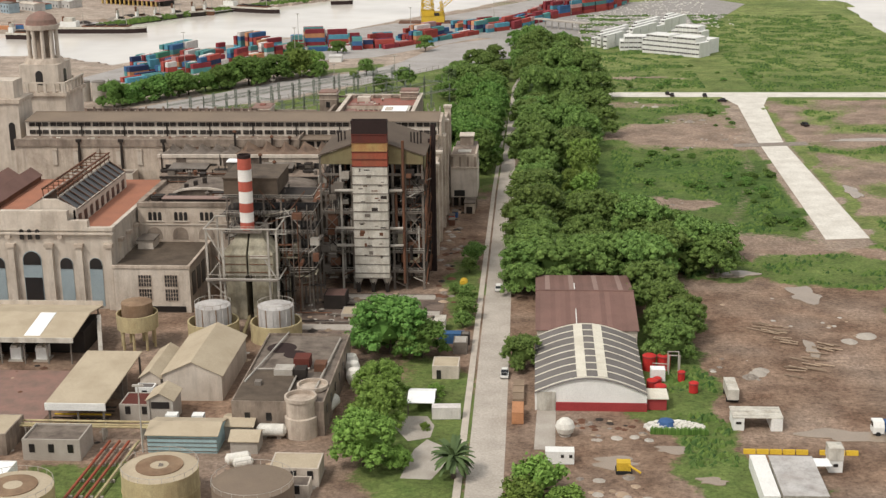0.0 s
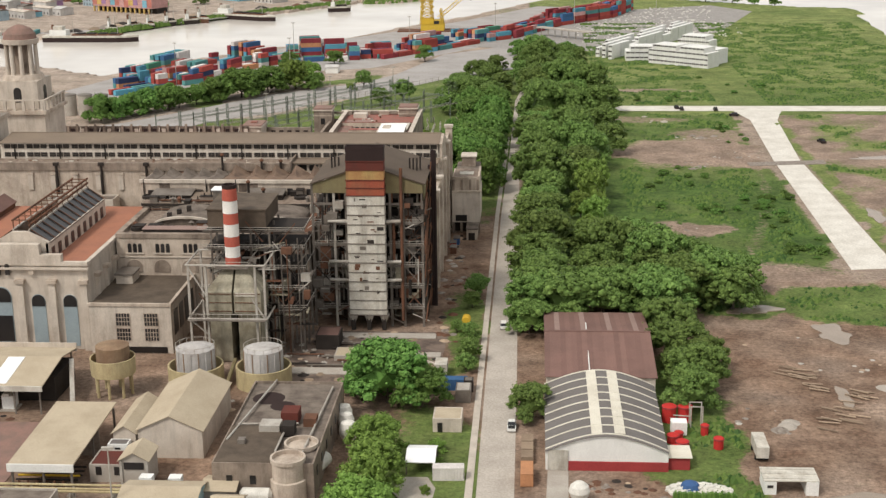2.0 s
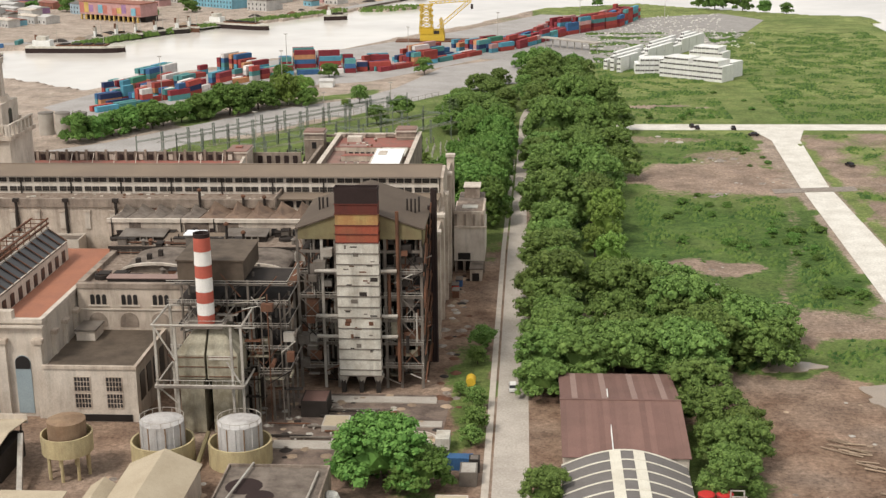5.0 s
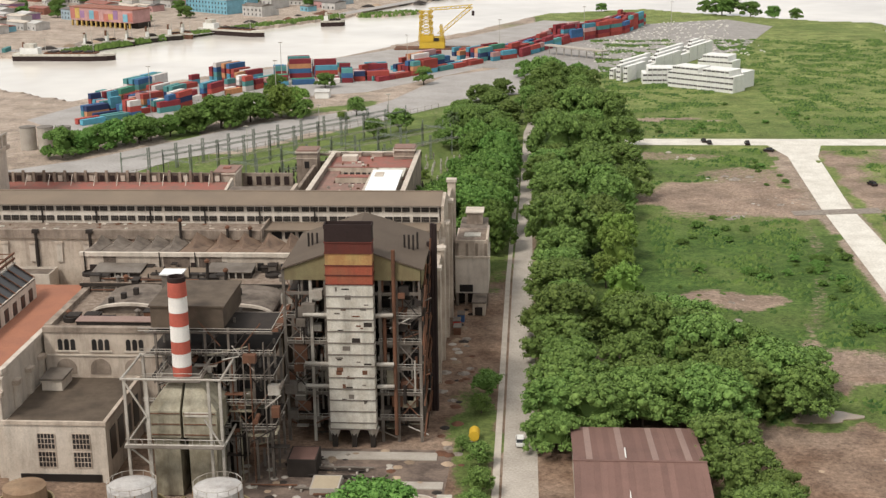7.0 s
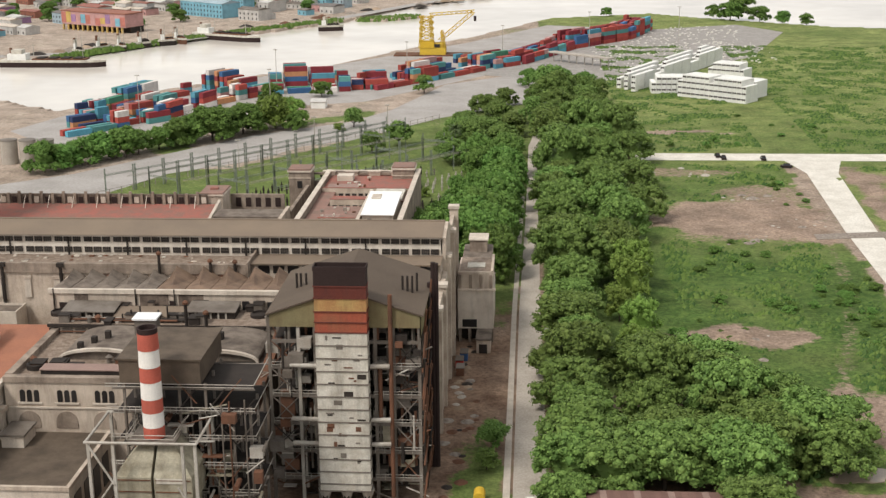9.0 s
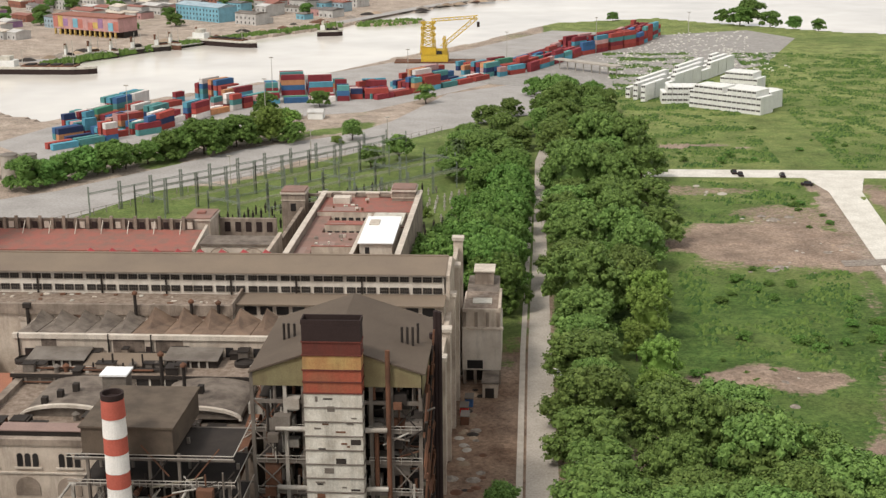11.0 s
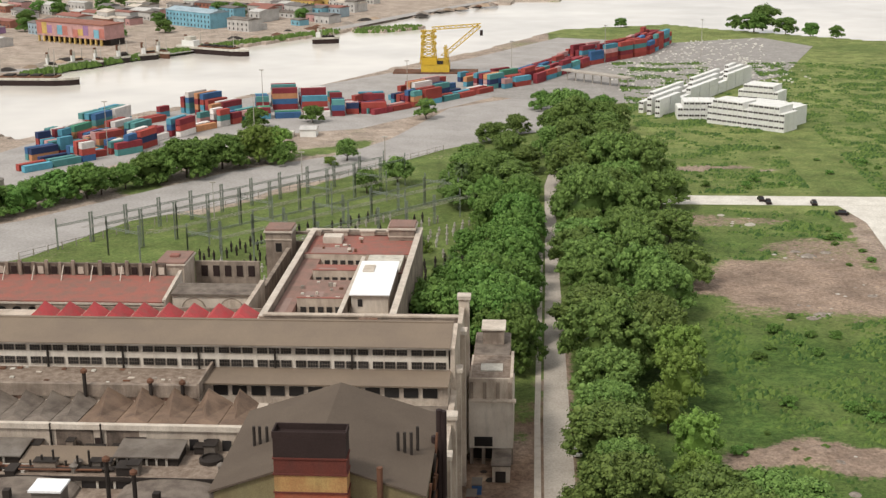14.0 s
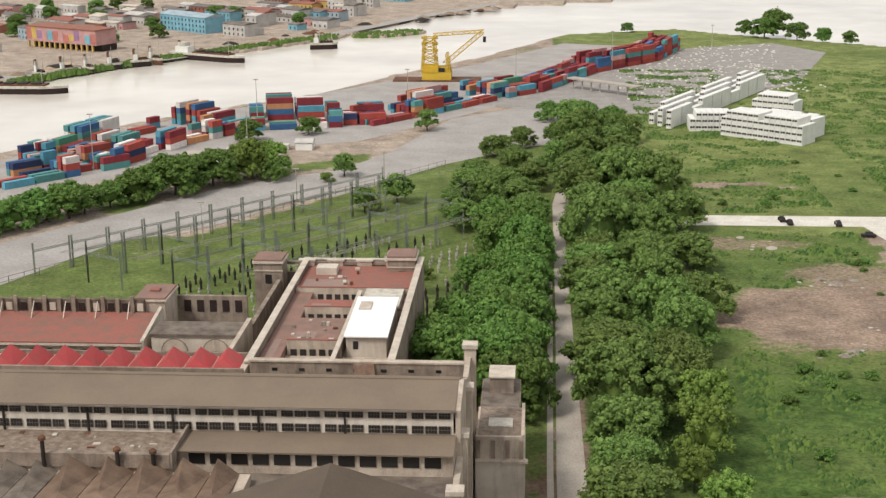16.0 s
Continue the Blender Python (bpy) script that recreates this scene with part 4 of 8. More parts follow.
part("bright_patch", box(B(), -60.3, -55.2, 343.36, 343.5, 12.6, 13.5), "white_panel", hop)
hop.location = (-58, 332, 4.05)
chim.location = (-58.5, 333.5, 23.0)
# dark clad box on a steel frame behind the chimney
boxh = thing("filter_house", (-61.5, 361, 0), "dark sheet-clad box raised on a tangled steel frame", "filter house")
part("cladding", box(B(), -69.5, -55.6, 355, 371, 26.2, 30.4), "bitumen", boxh)
part("roof", box(B(), -69.8, -55.3, 354.7, 371.3, 30.4, 30.7), "bitumen", boxh)
for x in (-69, -64, -59.5, -55, -50.5, -47.5):
    for y in (355.5, 361.5, 367.5):
        part("post", box(B(), x - 0.22, x + 0.22, y - 0.22, y + 0.22, -4.8, 26.2 if x < -53 else 19 + (x + 50) * 1.2), "steel_grey", boxh)
for z in (6, 11, 16, 21, 25.2):
    for y in (355.3, 367.7):
        part("beam", tube(B(), (-71, y, z), (-46.5, y, z), 0.18), "steel_grey", boxh)
    # Near-black gratings hold the shade inside the frame in their colour
    part("floor_grating", box(B(), -70.5, -47, 355.5, 367.5, z - 0.05, z + 0.05), "dark_and_shade_steel", boxh)
    for a, b_ in (((-72, 354.6, z + 1.1), (-46.5, 354.6, z + 1.1)), ((-46.5, 354.6, z + 1.1), (-46.5, 368, z + 1.1)), ((-72, 354.6, z + 0.6), (-46.5, 354.6, z + 0.6))):
        part("handrail", tube(B(), a, b_, 0.08), "steel_pale", boxh)
for k in range(30):
    x, z = rnd.uniform(-69, -47), rnd.uniform(1, 24)
    part("brace", tube(B(), (x, 355, z), (x + rnd.choice((-4, 4)), 355, z + 5), 0.13), rnd.choice(("steel_grey", "dark_and_shade_steel", "rust_steel", "steel_pale")), boxh)
# Solid near-black fill; its colour stands for shade behind the steelwork
part("inner_body", box(B(), -67, -55, 359, 367, -4.7, 20), "dark_and_shade_steel", boxh)
for k in range(90):
    x, y, z = rnd.uniform(-70, -44.8), rnd.uniform(350.5, 357.5), rnd.uniform(0.5, 22)
    if x < -53 and y < 354.5:
        y = 355
    bm = B()
    kind = k % 5
    if kind == 0:
        tube(bm, (x, y, -4.8), (x, y, z + 3), 0.16, seg=6)
    elif kind == 1:
        tube(bm, (x, y, z), (min(-44.5, x + rnd.uniform(3, 8)), y, z + rnd.uniform(-0.4, 3)), 0.14)
    elif kind == 2:
        w_ = rnd.uniform(0.5, 1.3)
        box(bm, x - w_, x + w_, y - 0.7, y + 0.7, z, z + rnd.uniform(0.8, 2.4))
    elif kind == 3:
        tube(bm, (x, y, z), (x, y + 3, z + 0.2), rnd.uniform(0.2, 0.5), seg=8)
    else:
        box(bm, x - 2.2, x + 2.2, y - 0.8, y + 0.8, z, z + 0.1)
    part(("riser", "pipe", "casing", "duct", "walkway")[kind], bm, rnd.choice(("steel_grey", "steel_pale", "dark_and_shade_steel", "rust_steel", "hopper_steel")), boxh)
part("conveyor", tube(B(), (-52.5, 372, 10), (-50.0, 402, 21.0), 1.3, seg=4), "rust_steel", boxh)
for k in range(10):
    f = k / 9
    part("conveyor_rib", tube(B(), (-53.6 + 2.5 * f, 372 + 30 * f, 10.4 + 11 * f), (-51.4 + 2.5 * f, 372 + 30 * f, 11.9 + 11 * f), 0.12), "steel_pale", boxh)
for k in range(26):
    x = -71 + 1.0 * k
    for z in (11, 16, 21):
        part("baluster", tube(B(), (x, 354.55, z), (x, 354.55, z + 1.1), 0.05, seg=4), "steel_pale", boxh)
boxh.location = (-56.9, 343, 4.8)

# ---- side block by the road ----
side = thing("stair_block", (-9.5, 455, 0), "grey plaster stair block beside the works road", "building")
part("wall", box(B(), -13.7, -4.9, 446, 462, 3.6, 13.4), "plaster_pale", side)
part("ledge", box(B(), -13.7, -4.4, 445.6, 447, 13.4, 13.8), "plaster", side)
part("upper_wall", box(B(), -13.7, -5.1, 447, 462, 13.4, 17.4), "plaster", side)
for x in (-13.2, -10.6, -8.0, -5.6):
    part("pilaster", box(B(), x - 0.35, x + 0.35, 446.7, 447.1, 13.8, 17.2), "plaster_dirty", side)
part("roof", box(B(), -13.3, -5.5, 447.4, 461.6, 17.4, 17.55), "roof_debris", side)
part("parapet", box(B(), -5.6, -5.0, 447, 462, 17.4, 18.3), "plaster", side)
part("parapet", box(B(), -13.7, -5.6, 446.9, 447.4, 17.4, 18.0), "plaster", side)
part("white_sheet", box(B(), -11.6, -7.2, 452, 456, 17.55, 17.8), "white_panel", side)
part("rear_wall", box(B(), -13.7, -6.0, 462, 482, 0, 15.2), "plaster_dirty", side)
part("rear_roof", box(B(), -13.5, -6.2, 462.2, 481.8, 15.2, 15.4), "flat_roof", side)
part("hut", box(B(), -12.0, -7.4, 474, 480, 15.4, 18.6), "plaster_dirty", side)
part("hut_roof", box(B(), -12.3, -7.1, 473.7, 480.3, 18.6, 18.9), "plaster_pale", side)
for x in (-13.2, -10.8, -8.2, -5.3):
    part("post", box(B(), x - 0.35, x + 0.35, 446.2, 446.9, 0, 3.6), "plaster_dirty", side)
# Solid near-black block: the shade behind the posts, put in as colour
part("recess", box(B(), -13.4, -5.4, 449, 461.8, 0, 3.6), "dark_and_shade_steel", side)
part("lower_window", box(B(), -12.6, -9.0, 445.9, 446.1, 4.0, 6.0), "glass_dark", side)
low = thing("side_annex", (-7.4, 441, 0), "low plain grey annex with a flat roof", "building")
part("wall", box(B(), -8.8, -5.4, 438, 445.8, 0, 3.4), "plaster", low)
part("opening", box(B(), -8.2, -6.2, 437.9, 438.1, 0, 2.3), "dark_and_shade_steel", low)
part("roof", box(B(), -9.0, -5.2, 437.7, 445.9, 3.4, 3.65), "flat_roof", low)
for k, (x, y, mt, lb) in enumerate(((-12.4, 429, "red_paint", "red steel drum stack beside the works wall"), (-11.6, 434, "blue_paint", "blue tarpaulin-covered crate beside the works wall"), (-12.0, 424, "rust_steel", "rusty scrap bin beside the works wall"))):
    sk_ = thing("yard_bin", (x, y, 0), lb, "bin")
    part("body", box(B(), x - 0.9, x + 0.9, y - 1.6, y + 1.6, 0, 1.9), mt, sk_)
    part("rim", box(B(), x - 1.0, x + 1.0, y - 1.7, y + 1.7, 1.9, 2.1), "steel_grey", sk_)

# clutter on the middle roofs
cl = random.Random(17)
for k in range(46):
    x, y = cl.uniform(-100, -48), cl.choice((cl.uniform(387, 389.3), cl.uniform(395.5, 396), cl.uniform(365, 369.5)))
    x = max(x, -92)
    z = 24.36 if y > 386 else (22.32 if x < -57 else 21.2)
    e = thing("roof_vent", (x, y, z), "small rusty vent or duct on a flat works roof", "vent", "roof vents")
    if k % 3 == 0:
        part("drum", lathe(B(), x, y, [(0.5, z), (0.5, z + 1.1), (0.75, z + 1.2), (0.1, z + 1.7)], 10), cl.choice(("rust_steel", "steel_grey")), e)
    else:
        w_, d_, h_ = cl.uniform(0.5, 1.8), cl.uniform(0.5, 1.4), cl.uniform(0.6, 1.9)
        part("casing", box(B(), x - w_, x + w_, y - d_, y + d_, z, z + h_), cl.choice(("rust_steel", "steel_grey", "dark_and_shade_steel", "plaster_dirty")), e)
        part("cap", box(B(), x - w_ - 0.15, x + w_ + 0.15, y - d_ - 0.15, y + d_ + 0.15, z + h_, z + h_ + 0.15), "dark_and_shade_steel", e)
for k in range(9):
    x0, y = cl.uniform(-92, -72), cl.uniform(386.8, 389.4)
    e = thing("roof_pipe", (x0, y, 24.35), "long rusty pipe lying over a flat works roof", "pipe", "roof pipes")
    part("pipe", tube(B(), (x0, y, 24.85), (x0 + cl.uniform(8, 22), y + cl.uniform(-0.4, 0.4), 24.95), 0.2, seg=6), cl.choice(("rust_steel", "dark_and_shade_steel", "steel_pale")), e)
    part("saddle", box(B(), x0 + 0.5, x0 + 1.1, y - 0.4, y + 0.4, 24.35, 24.75), "concrete", e)
for x, y, z, h in ((-62.4, 372.5, 22.3, 33.5), (-58.5, 372.5, 22.3, 31.5), (-77.4, 408.4, 27.6, 33.0), (-66, 408.4, 27.6, 31.4), (-60.5, 408.4, 27.6, 31.2)):
    e = thing("steam_stack", (x, y, z), "thin dark steel vent stack over the roofs", "stack", "vent stacks")
    part("pipe", tube(B(), (x, y, z), (x, y, h), 0.34, seg=8), "dark_and_shade_steel", e)
    part("cowl", lathe(B(), x, y, [(0.6, h), (0.6, h + 0.4), (0.1, h + 0.8)], 10), "rust_steel", e)
wb = thing("white_roof_box", (-67.2, 362, 22.32), "raised vent house with a bright white lid", "vent house")
part("body", box(B(), -69.0, -65.0, 360.4, 363.6, 22.32, 34.3), "steel_grey", wb)
part("lid", box(B(), -69.3, -64.7, 360.0, 364.0, 34.3, 34.6), "white_roof", wb)
# ---- trees ----


def ico(subdiv=1):
    bm = B()
    bmesh.ops.create_icosphere(bm, subdivisions=subdiv, radius=1.0)
    v = np.array([x.co[:] for x in bm.verts])
    f = [[x.index for x in q.verts] for q in bm.faces]
    bm.free()
    return v, f


TUFT_V, TUFT_F = ico(1)
TUFT_F = np.array(TUFT_F)


def crown_mesh(name, rx, rz, zc, domes, leaves, seed, mat, leaf=0.4):
    """An umbrella crown: many small leafy tufts gathered into a few uneven billows, with gaps between them."""
    rs = np.random.RandomState(seed)
    subs = [(0.0, 0.0, 0.0, 0.62), (0.3, 0.1, -0.1, 0.4), (-0.28, -0.16, -0.1, 0.42)]
    skirt = domes * 2 // 3
    for q in range(domes + skirt):
        w = 2.4 * q + rs.uniform(-0.5, 0.5)
        o = min(0.8, 0.78 * math.sqrt((q + 0.4) / domes)) * rs.uniform(0.86, 1.12)
        bz = -0.3 + 0.95 * math.sqrt(max(0.05, 1 - o * o)) + rs.uniform(-0.12, 0.12)
        if q >= domes:
            bz = rs.uniform(-0.55, 0.0)
        bx, by, br = o * math.cos(w), o * math.sin(w), rs.uniform(0.22, 0.36)
        for j in range(8):
            a, up = 2.4 * j + rs.uniform(-0.4, 0.4), 1.0 - 1.25 * (j + 0.5) / 8
            h = math.sqrt(max(0.0, 1 - up * up))
            subs.append((bx + br * 0.8 * h * math.cos(a), by + br * 0.8 * h * math.sin(a), bz + br * 0.9 * up, br * rs.uniform(0.36, 0.58)))
    verts, faces, base = [], [], 0
    for sx, sy, sz, sr in subs:
        ctr = np.array((rx * sx, rx * sy, zc + rz * sz))
        size = np.array((rx * sr, rx * sr, rz * sr * 0.95))

        def rough(d):
            """Surface points of the tuft in the directions d, pushed in and out."""
            k = np.array([1 + 0.45 * noise.noise(Vector(v * 2.3) + Vector((seed, sx * 9, sy * 9))) for v in d])
            return ctr + d * size * k[:, None]

        verts.append(ctr + (rough(TUFT_V) - ctr) * 0.8)
        faces += (TUFT_F + base).tolist()
        base += len(TUFT_V)
        d = rs.normal(size=(leaves, 3))
        d[:, 2] = np.where(rs.rand(leaves) < 0.7, np.abs(d[:, 2]), d[:, 2])
        d /= np.linalg.norm(d, axis=1)[:, None]
        p = rough(d) + d * rs.uniform(-0.3, 0.3, (leaves, 1))
        tilt = d + np.array((0, 0, 0.35)) + 0.42 * rs.normal(size=(leaves, 3))
        u = np.cross(tilt, rs.normal(size=(leaves, 3)))
        u /= np.linalg.norm(u, axis=1)[:, None] + 1e-9
        w = np.cross(tilt, u)
        w /= np.linalg.norm(w, axis=1)[:, None] + 1e-9
        s = leaf * rs.uniform(0.5, 1.35, (leaves, 1))
        verts.append(np.stack([p - u * s * 0.7, p + w * s * 0.5, p + u * s * 0.7, p - w * s * 0.5], 1).reshape(-1, 3))
        faces += (np.arange(4 * leaves).reshape(-1, 4) + base).tolist()
        base += 4 * leaves
    me = bpy.data.meshes.new(name)
    me.from_pydata(np.concatenate(verts).tolist(), [], faces)
    me.materials.append(M[mat])
    return me


def trunk_mesh(h, r, spread, seed):
    rs = random.Random(seed)
    bm = B()
    tube(bm, (0, 0, -0.2), (0.1, 0.05, h * 0.55), r, r * 0.7, 8)
    for k in range(5):
        a = k * 2 * math.pi / 5 + rs.uniform(-0.4, 0.4)
        mid_ = (spread * 0.4 * math.cos(a), spread * 0.4 * math.sin(a), h * 0.85)
        tube(bm, (0.1, 0.05, h * 0.5), mid_, r * 0.5, r * 0.3, 6)
        tube(bm, mid_, (spread * 0.8 * math.cos(a), spread * 0.8 * math.sin(a), h * 1.1), r * 0.3, r * 0.1, 5)
    return mesh_of(bm, "trunk", "bark")


def tree_kind(tag, rx, rz, zc, domes, leaves, seed, mat, label, leaf=0.4):
    e = thing("tree", (0, -300, 0), label, "tree", tag)
    t = new("trunk", trunk_mesh(zc * 0.85, 0.045 * rx + 0.08, rx, seed))
    c = new("crown", crown_mesh("crown", rx, rz, zc, domes, leaves, seed, mat, leaf))
    t.parent = c.parent = e
    return e


BELT = [tree_kind("trees along the road", 8.2, 6.8, 6.0, 13, 52, s, "leaf", "broad spreading green street tree in full leaf", 0.42) for s in (1, 2, 3, 4, 5)]
WILLOW = [tree_kind("feathery trees", 5.2, 5.6, 5.2, 9, 36, s, "leaf_light", "slender feathery yellow-green tree at the field edge", 0.3) for s in (51, 52)]
DARK = [tree_kind("trees by the works", 7.4, 6.2, 5.2, 14, 46, s, "leaf_dark", "dense dark green tree in full leaf", 0.42) for s in (11, 12, 13)]
LIGHT = [tree_kind("garden trees", 5.4, 5.2, 4.4, 14, 46, s, "leaf_light", "rounded bright green garden tree", 0.3) for s in (21, 22)]
SMALL = [tree_kind("young trees", 3.0, 2.8, 2.7, 9, 26, s, "leaf", "small bushy green young tree", 0.26) for s in (31, 32)]
SHRUB = [tree_kind("field shrubs", 2.2, 1.3, 0.7, 7, 22, s, "leaf_dark", "low dark green shrub in the rough field", 0.24) for s in (61, 62)]
BUSH = [tree_kind("bushes", 1.9, 1.4, 1.0, 7, 22, s, "leaf_light", "low rounded green bush", 0.22) for s in (41,)]
tr = random.Random(77)


def plant(kinds, x, y, s=1.0, sz=1.0):
    e = copy_thing(tr.choice(kinds), pose(x, y, 0, 0, 0, tr.uniform(0, 360)))
    e.scale = (s, s, s * sz)
    return e


# belt along the road's far side
y = 376.0
while y < 800:
    x = (14.8 if y < 560 else 13.6) + tr.uniform(-1, 1)
    edge = 43 if y > 420 else 47
    while x < edge:
        if x > 23 and 428 < y < 492:
            if x < 40:
                plant(WILLOW, x + tr.uniform(-1.5, 3), y + tr.uniform(-3, 3), tr.uniform(0.8, 1.2), tr.uniform(0.9, 1.2))
        elif not (30 < x and y > 770) and not (x > 34 and 492 < y < 540 and tr.random() < 0.5):
            plant(BELT, x + tr.uniform(-1.6, 1.6), y + tr.uniform(-2.5, 2.5), tr.uniform(0.72, 1.2), tr.uniform(0.85, 1.4))
        x += tr.uniform(13.0, 16.5)
    y += tr.uniform(13.0, 16.5)
for x, y, s in ((50, 372, 1.1), (58, 378, 1.15), (64, 372, 0.95), (47, 385, 1.1), (55, 392, 1.0), (66, 384, 0.9), (44, 362, 1.1), (44, 345, 0.9), (46, 330, 0.85), (48, 316, 0.8), (46, 304, 0.75), (51, 324, 0.7), (13, 364, 0.9), (12, 298, 0.6), (11, 352, 0.7), (20, 362, 1.0), (30, 364, 1.05), (38, 368, 1.0), (44, 405, 1.0), (48, 398, 0.9)):
    plant(BELT, x, y, s)
# works side of the road
for x, y, s in ((-22, 507, 1.15), (-13, 505, 1.2), (-6, 500, 1.0), (-25, 520, 1.0), (-16, 522, 1.2), (-6, 518, 1.05), (-12, 535, 1.1), (-4, 540, 1.0), (-22, 545, 0.8), (-7, 556, 1.0), (-14, 560, 0.9), (-5, 575, 0.95), (-13, 585, 0.8), (-4, 595, 0.9), (-22, 590, 0.6), (-5, 612, 1.0), (-14, 620, 0.9), (-5, 632, 1.0), (-16, 640, 0.9)):
    plant(DARK, min(x - 1.0, -6.0) if x > -12 else x, y, s * 1.05, 1.35)
for x, y, s in ((-24, 655, 0.9), (-12, 660, 1.0), (-3, 665, 1.0), (-28, 672, 0.8), (-18, 678, 1.0), (-6, 684, 1.1), (-24, 700, 0.9), (-12, 705, 1.1), (-2, 712, 1.0), (-22, 722, 0.9), (-8, 730, 1.0), (4, 742, 0.9), (-16, 770, 1.0), (-6, 790, 0.8), (6, 800, 0.8), (14, 812, 0.9), (24, 806, 0.9), (36, 800, 0.9)):
    plant(BELT, x - 3 if x < 0 else x, y, s * 0.85, tr.uniform(0.8, 1.3))
# trees round the office garden
plant(DARK, -19.5, 306, 1.25), plant(DARK, -12, 304, 0.8), plant(DARK, -25, 310, 0.7)
plant(LIGHT, -18.5, 276, 1.0), plant(LIGHT, -17.6, 262, 1.1), plant(LIGHT, -18.5, 244, 1.2), plant(LIGHT, -12, 243, 0.5)
for x, y, s in ((-3.2, 382, 1.1), (-4, 372, 0.8), (-3.4, 345, 0.9), (-3.0, 332, 1.0), (-3.4, 325, 0.8), (-7, 352, 0.6)):
    plant(SMALL, x, y, s)
for x, y, s in ((-7, 281, 1.0), (-6.4, 274, 0.7), (-8, 262, 0.6), (-70, 545, 1.5), (-45, 556, 2.0), (-56, 552, 1.6), (-88, 532, 2.2), (-35, 600, 1.4), (15.5, 233, 2.8), (12, 228, 2.2), (20, 226, 2.0)):
    plant(BUSH, x, y, s)
# shrubs in the field
for cx, cy, sx_, sy_, n_ in ((88, 500, 5, 16, 16), (94, 470, 4, 10, 12), (70, 480, 6, 8, 8), (60, 520, 8, 8, 8), (92, 430, 5, 8, 10), (50, 455, 6, 4, 6), (96, 612, 4, 12, 8), (70, 690, 20, 4, 8), (120, 720, 25, 14, 10), (46, 640, 3, 8, 5)):
    for k in range(n_):
        plant(SHRUB, min(99.5, cx + tr.gauss(0, sx_)) if cy < 660 else cx + tr.gauss(0, sx_), cy + tr.gauss(0, sy_), tr.uniform(0.3, 0.95), tr.uniform(0.7, 1.3))
# port trees
for k in range(13):
    f = k / 12
    plant(DARK, -186 + 66 * f + tr.uniform(-2, 2), 636 + 88 * f + tr.uniform(-2, 2), tr.uniform(0.9, 1.3) * (1.15 if 7 < k < 12 else 0.9))
plant(LIGHT, -112, 728, 1.6), plant(LIGHT, -106, 733, 1.4), plant(DARK, -102.3, 724, 0.7), plant(SMALL, -52, 824.6, 1.7), plant(SMALL, -76.7, 731.5, 1.6), plant(BUSH, -82, 722, 1.5)
plant(SMALL, -52, 690, 1.9), plant(SMALL, -62, 676, 1.6), plant(DARK, -128, 800, 0.8), plant(DARK, -104, 815, 0.7), plant(DARK, 2, 850, 0.8), plant(DARK, 30, 830, 0.9), plant(DARK, 18, 838, 1.0)
for x, y, s in ((150, 1160, 1.2), (158, 1172, 1.5), (140, 1182, 0.8), (170, 1150, 1.0), (185, 1140, 0.8), (200, 1128, 0.7), (60, 1190, 0.6)):
    plant(DARK, x, y, s)
for k in range(30):
    fx = tr.uniform(-480, -150)
    plant(DARK, fx, max(1060, 1010 + (fx + 298) * 1.35) + tr.uniform(40, 300), tr.uniform(0.6, 1.0))
for e in BELT + WILLOW + SHRUB + DARK + LIGHT + SMALL + BUSH:
    for o in list(e.children) + [e]:
        bpy.data.objects.remove(o)


def palm(x, y, h, s=1.0):
    e = thing("palm_tree", (x, y, 0), "palm tree with a rough trunk and arching fronds", "palm tree", "palms")
    part("trunk", tube(B(), (x, y, -0.1), (x, y, h), 0.4 * s, 0.3 * s, 8), "bark", e)
    rs = random.Random(int(x * 10))
    bm = B()
    for k in range(72):
        a, up = rs.uniform(0, 6.283), rs.uniform(-0.4, 1.3)
        p, ln = Vector((x, y, h)), 3.7 * s
        d = Vector((math.cos(a) * math.cos(up), math.sin(a) * math.cos(up), math.sin(up)))
        sd = Vector((-math.sin(a), math.cos(a), 0))
        prev = None
        for j in range(6):
            wd = 0.42 * s * math.sin(math.pi * (j + 0.6) / 6.4)
            c = [bm.verts.new(p - sd * wd), bm.verts.new(p + Vector((0, 0, 0.08))), bm.verts.new(p + sd * wd)]
            if prev:
                bm.faces.new((prev[0], prev[1], c[1], c[0]))
                bm.faces.new((prev[1], prev[2], c[2], c[1]))
            prev = c
            p = p + d * ln / 5
            d = (d + Vector((0, 0, -0.28))).normalized()
    part("crown", bm, "palm_leaf", e)


palm(1.2 - 2.0, 239.5, 4.2, 1.25), palm(-36, 583, 9, 1.0), palm(-27, 668, 11, 0.9), palm(-20, 640, 8, 0.9), palm(-24, 566, 6, 0.9)
# ---- warehouses beside the road ----
rw = thing("rust_warehouse", (26.6, 330, 0), "warehouse with rust-brown corrugated gable roof", "warehouse")
part("wall", profile_x(B(), [(308.6, 0), (351.8, 0), (351.8, 5.5), (330, 8.3), (308.6, 5.5)], 15, 38.6), "plaster_pale", rw)
for k in range(20):
    x0 = 14.6 + 24.4 * k / 20
    x1 = x0 + 24.4 / 20
    for ya, za, yb, zb in ((308.2, 5.45, 330, 8.3), (330, 8.3, 352.2, 5.45)):
        dz = 0.05 * (k % 2)
        part("roof_sheet", profile_x(B(), [(ya, za), (yb, zb), (yb, zb + 0.14 + dz), (ya, za + 0.14 + dz)], x0, x1), "rust_roof_pale" if (ya > 320 and k % 5 == 2) else "rust_roof", rw)
part("ridge_cap", box(B(), 14.5, 39.1, 329.7, 330.3, 8.35, 8.62), "rust_roof", rw)
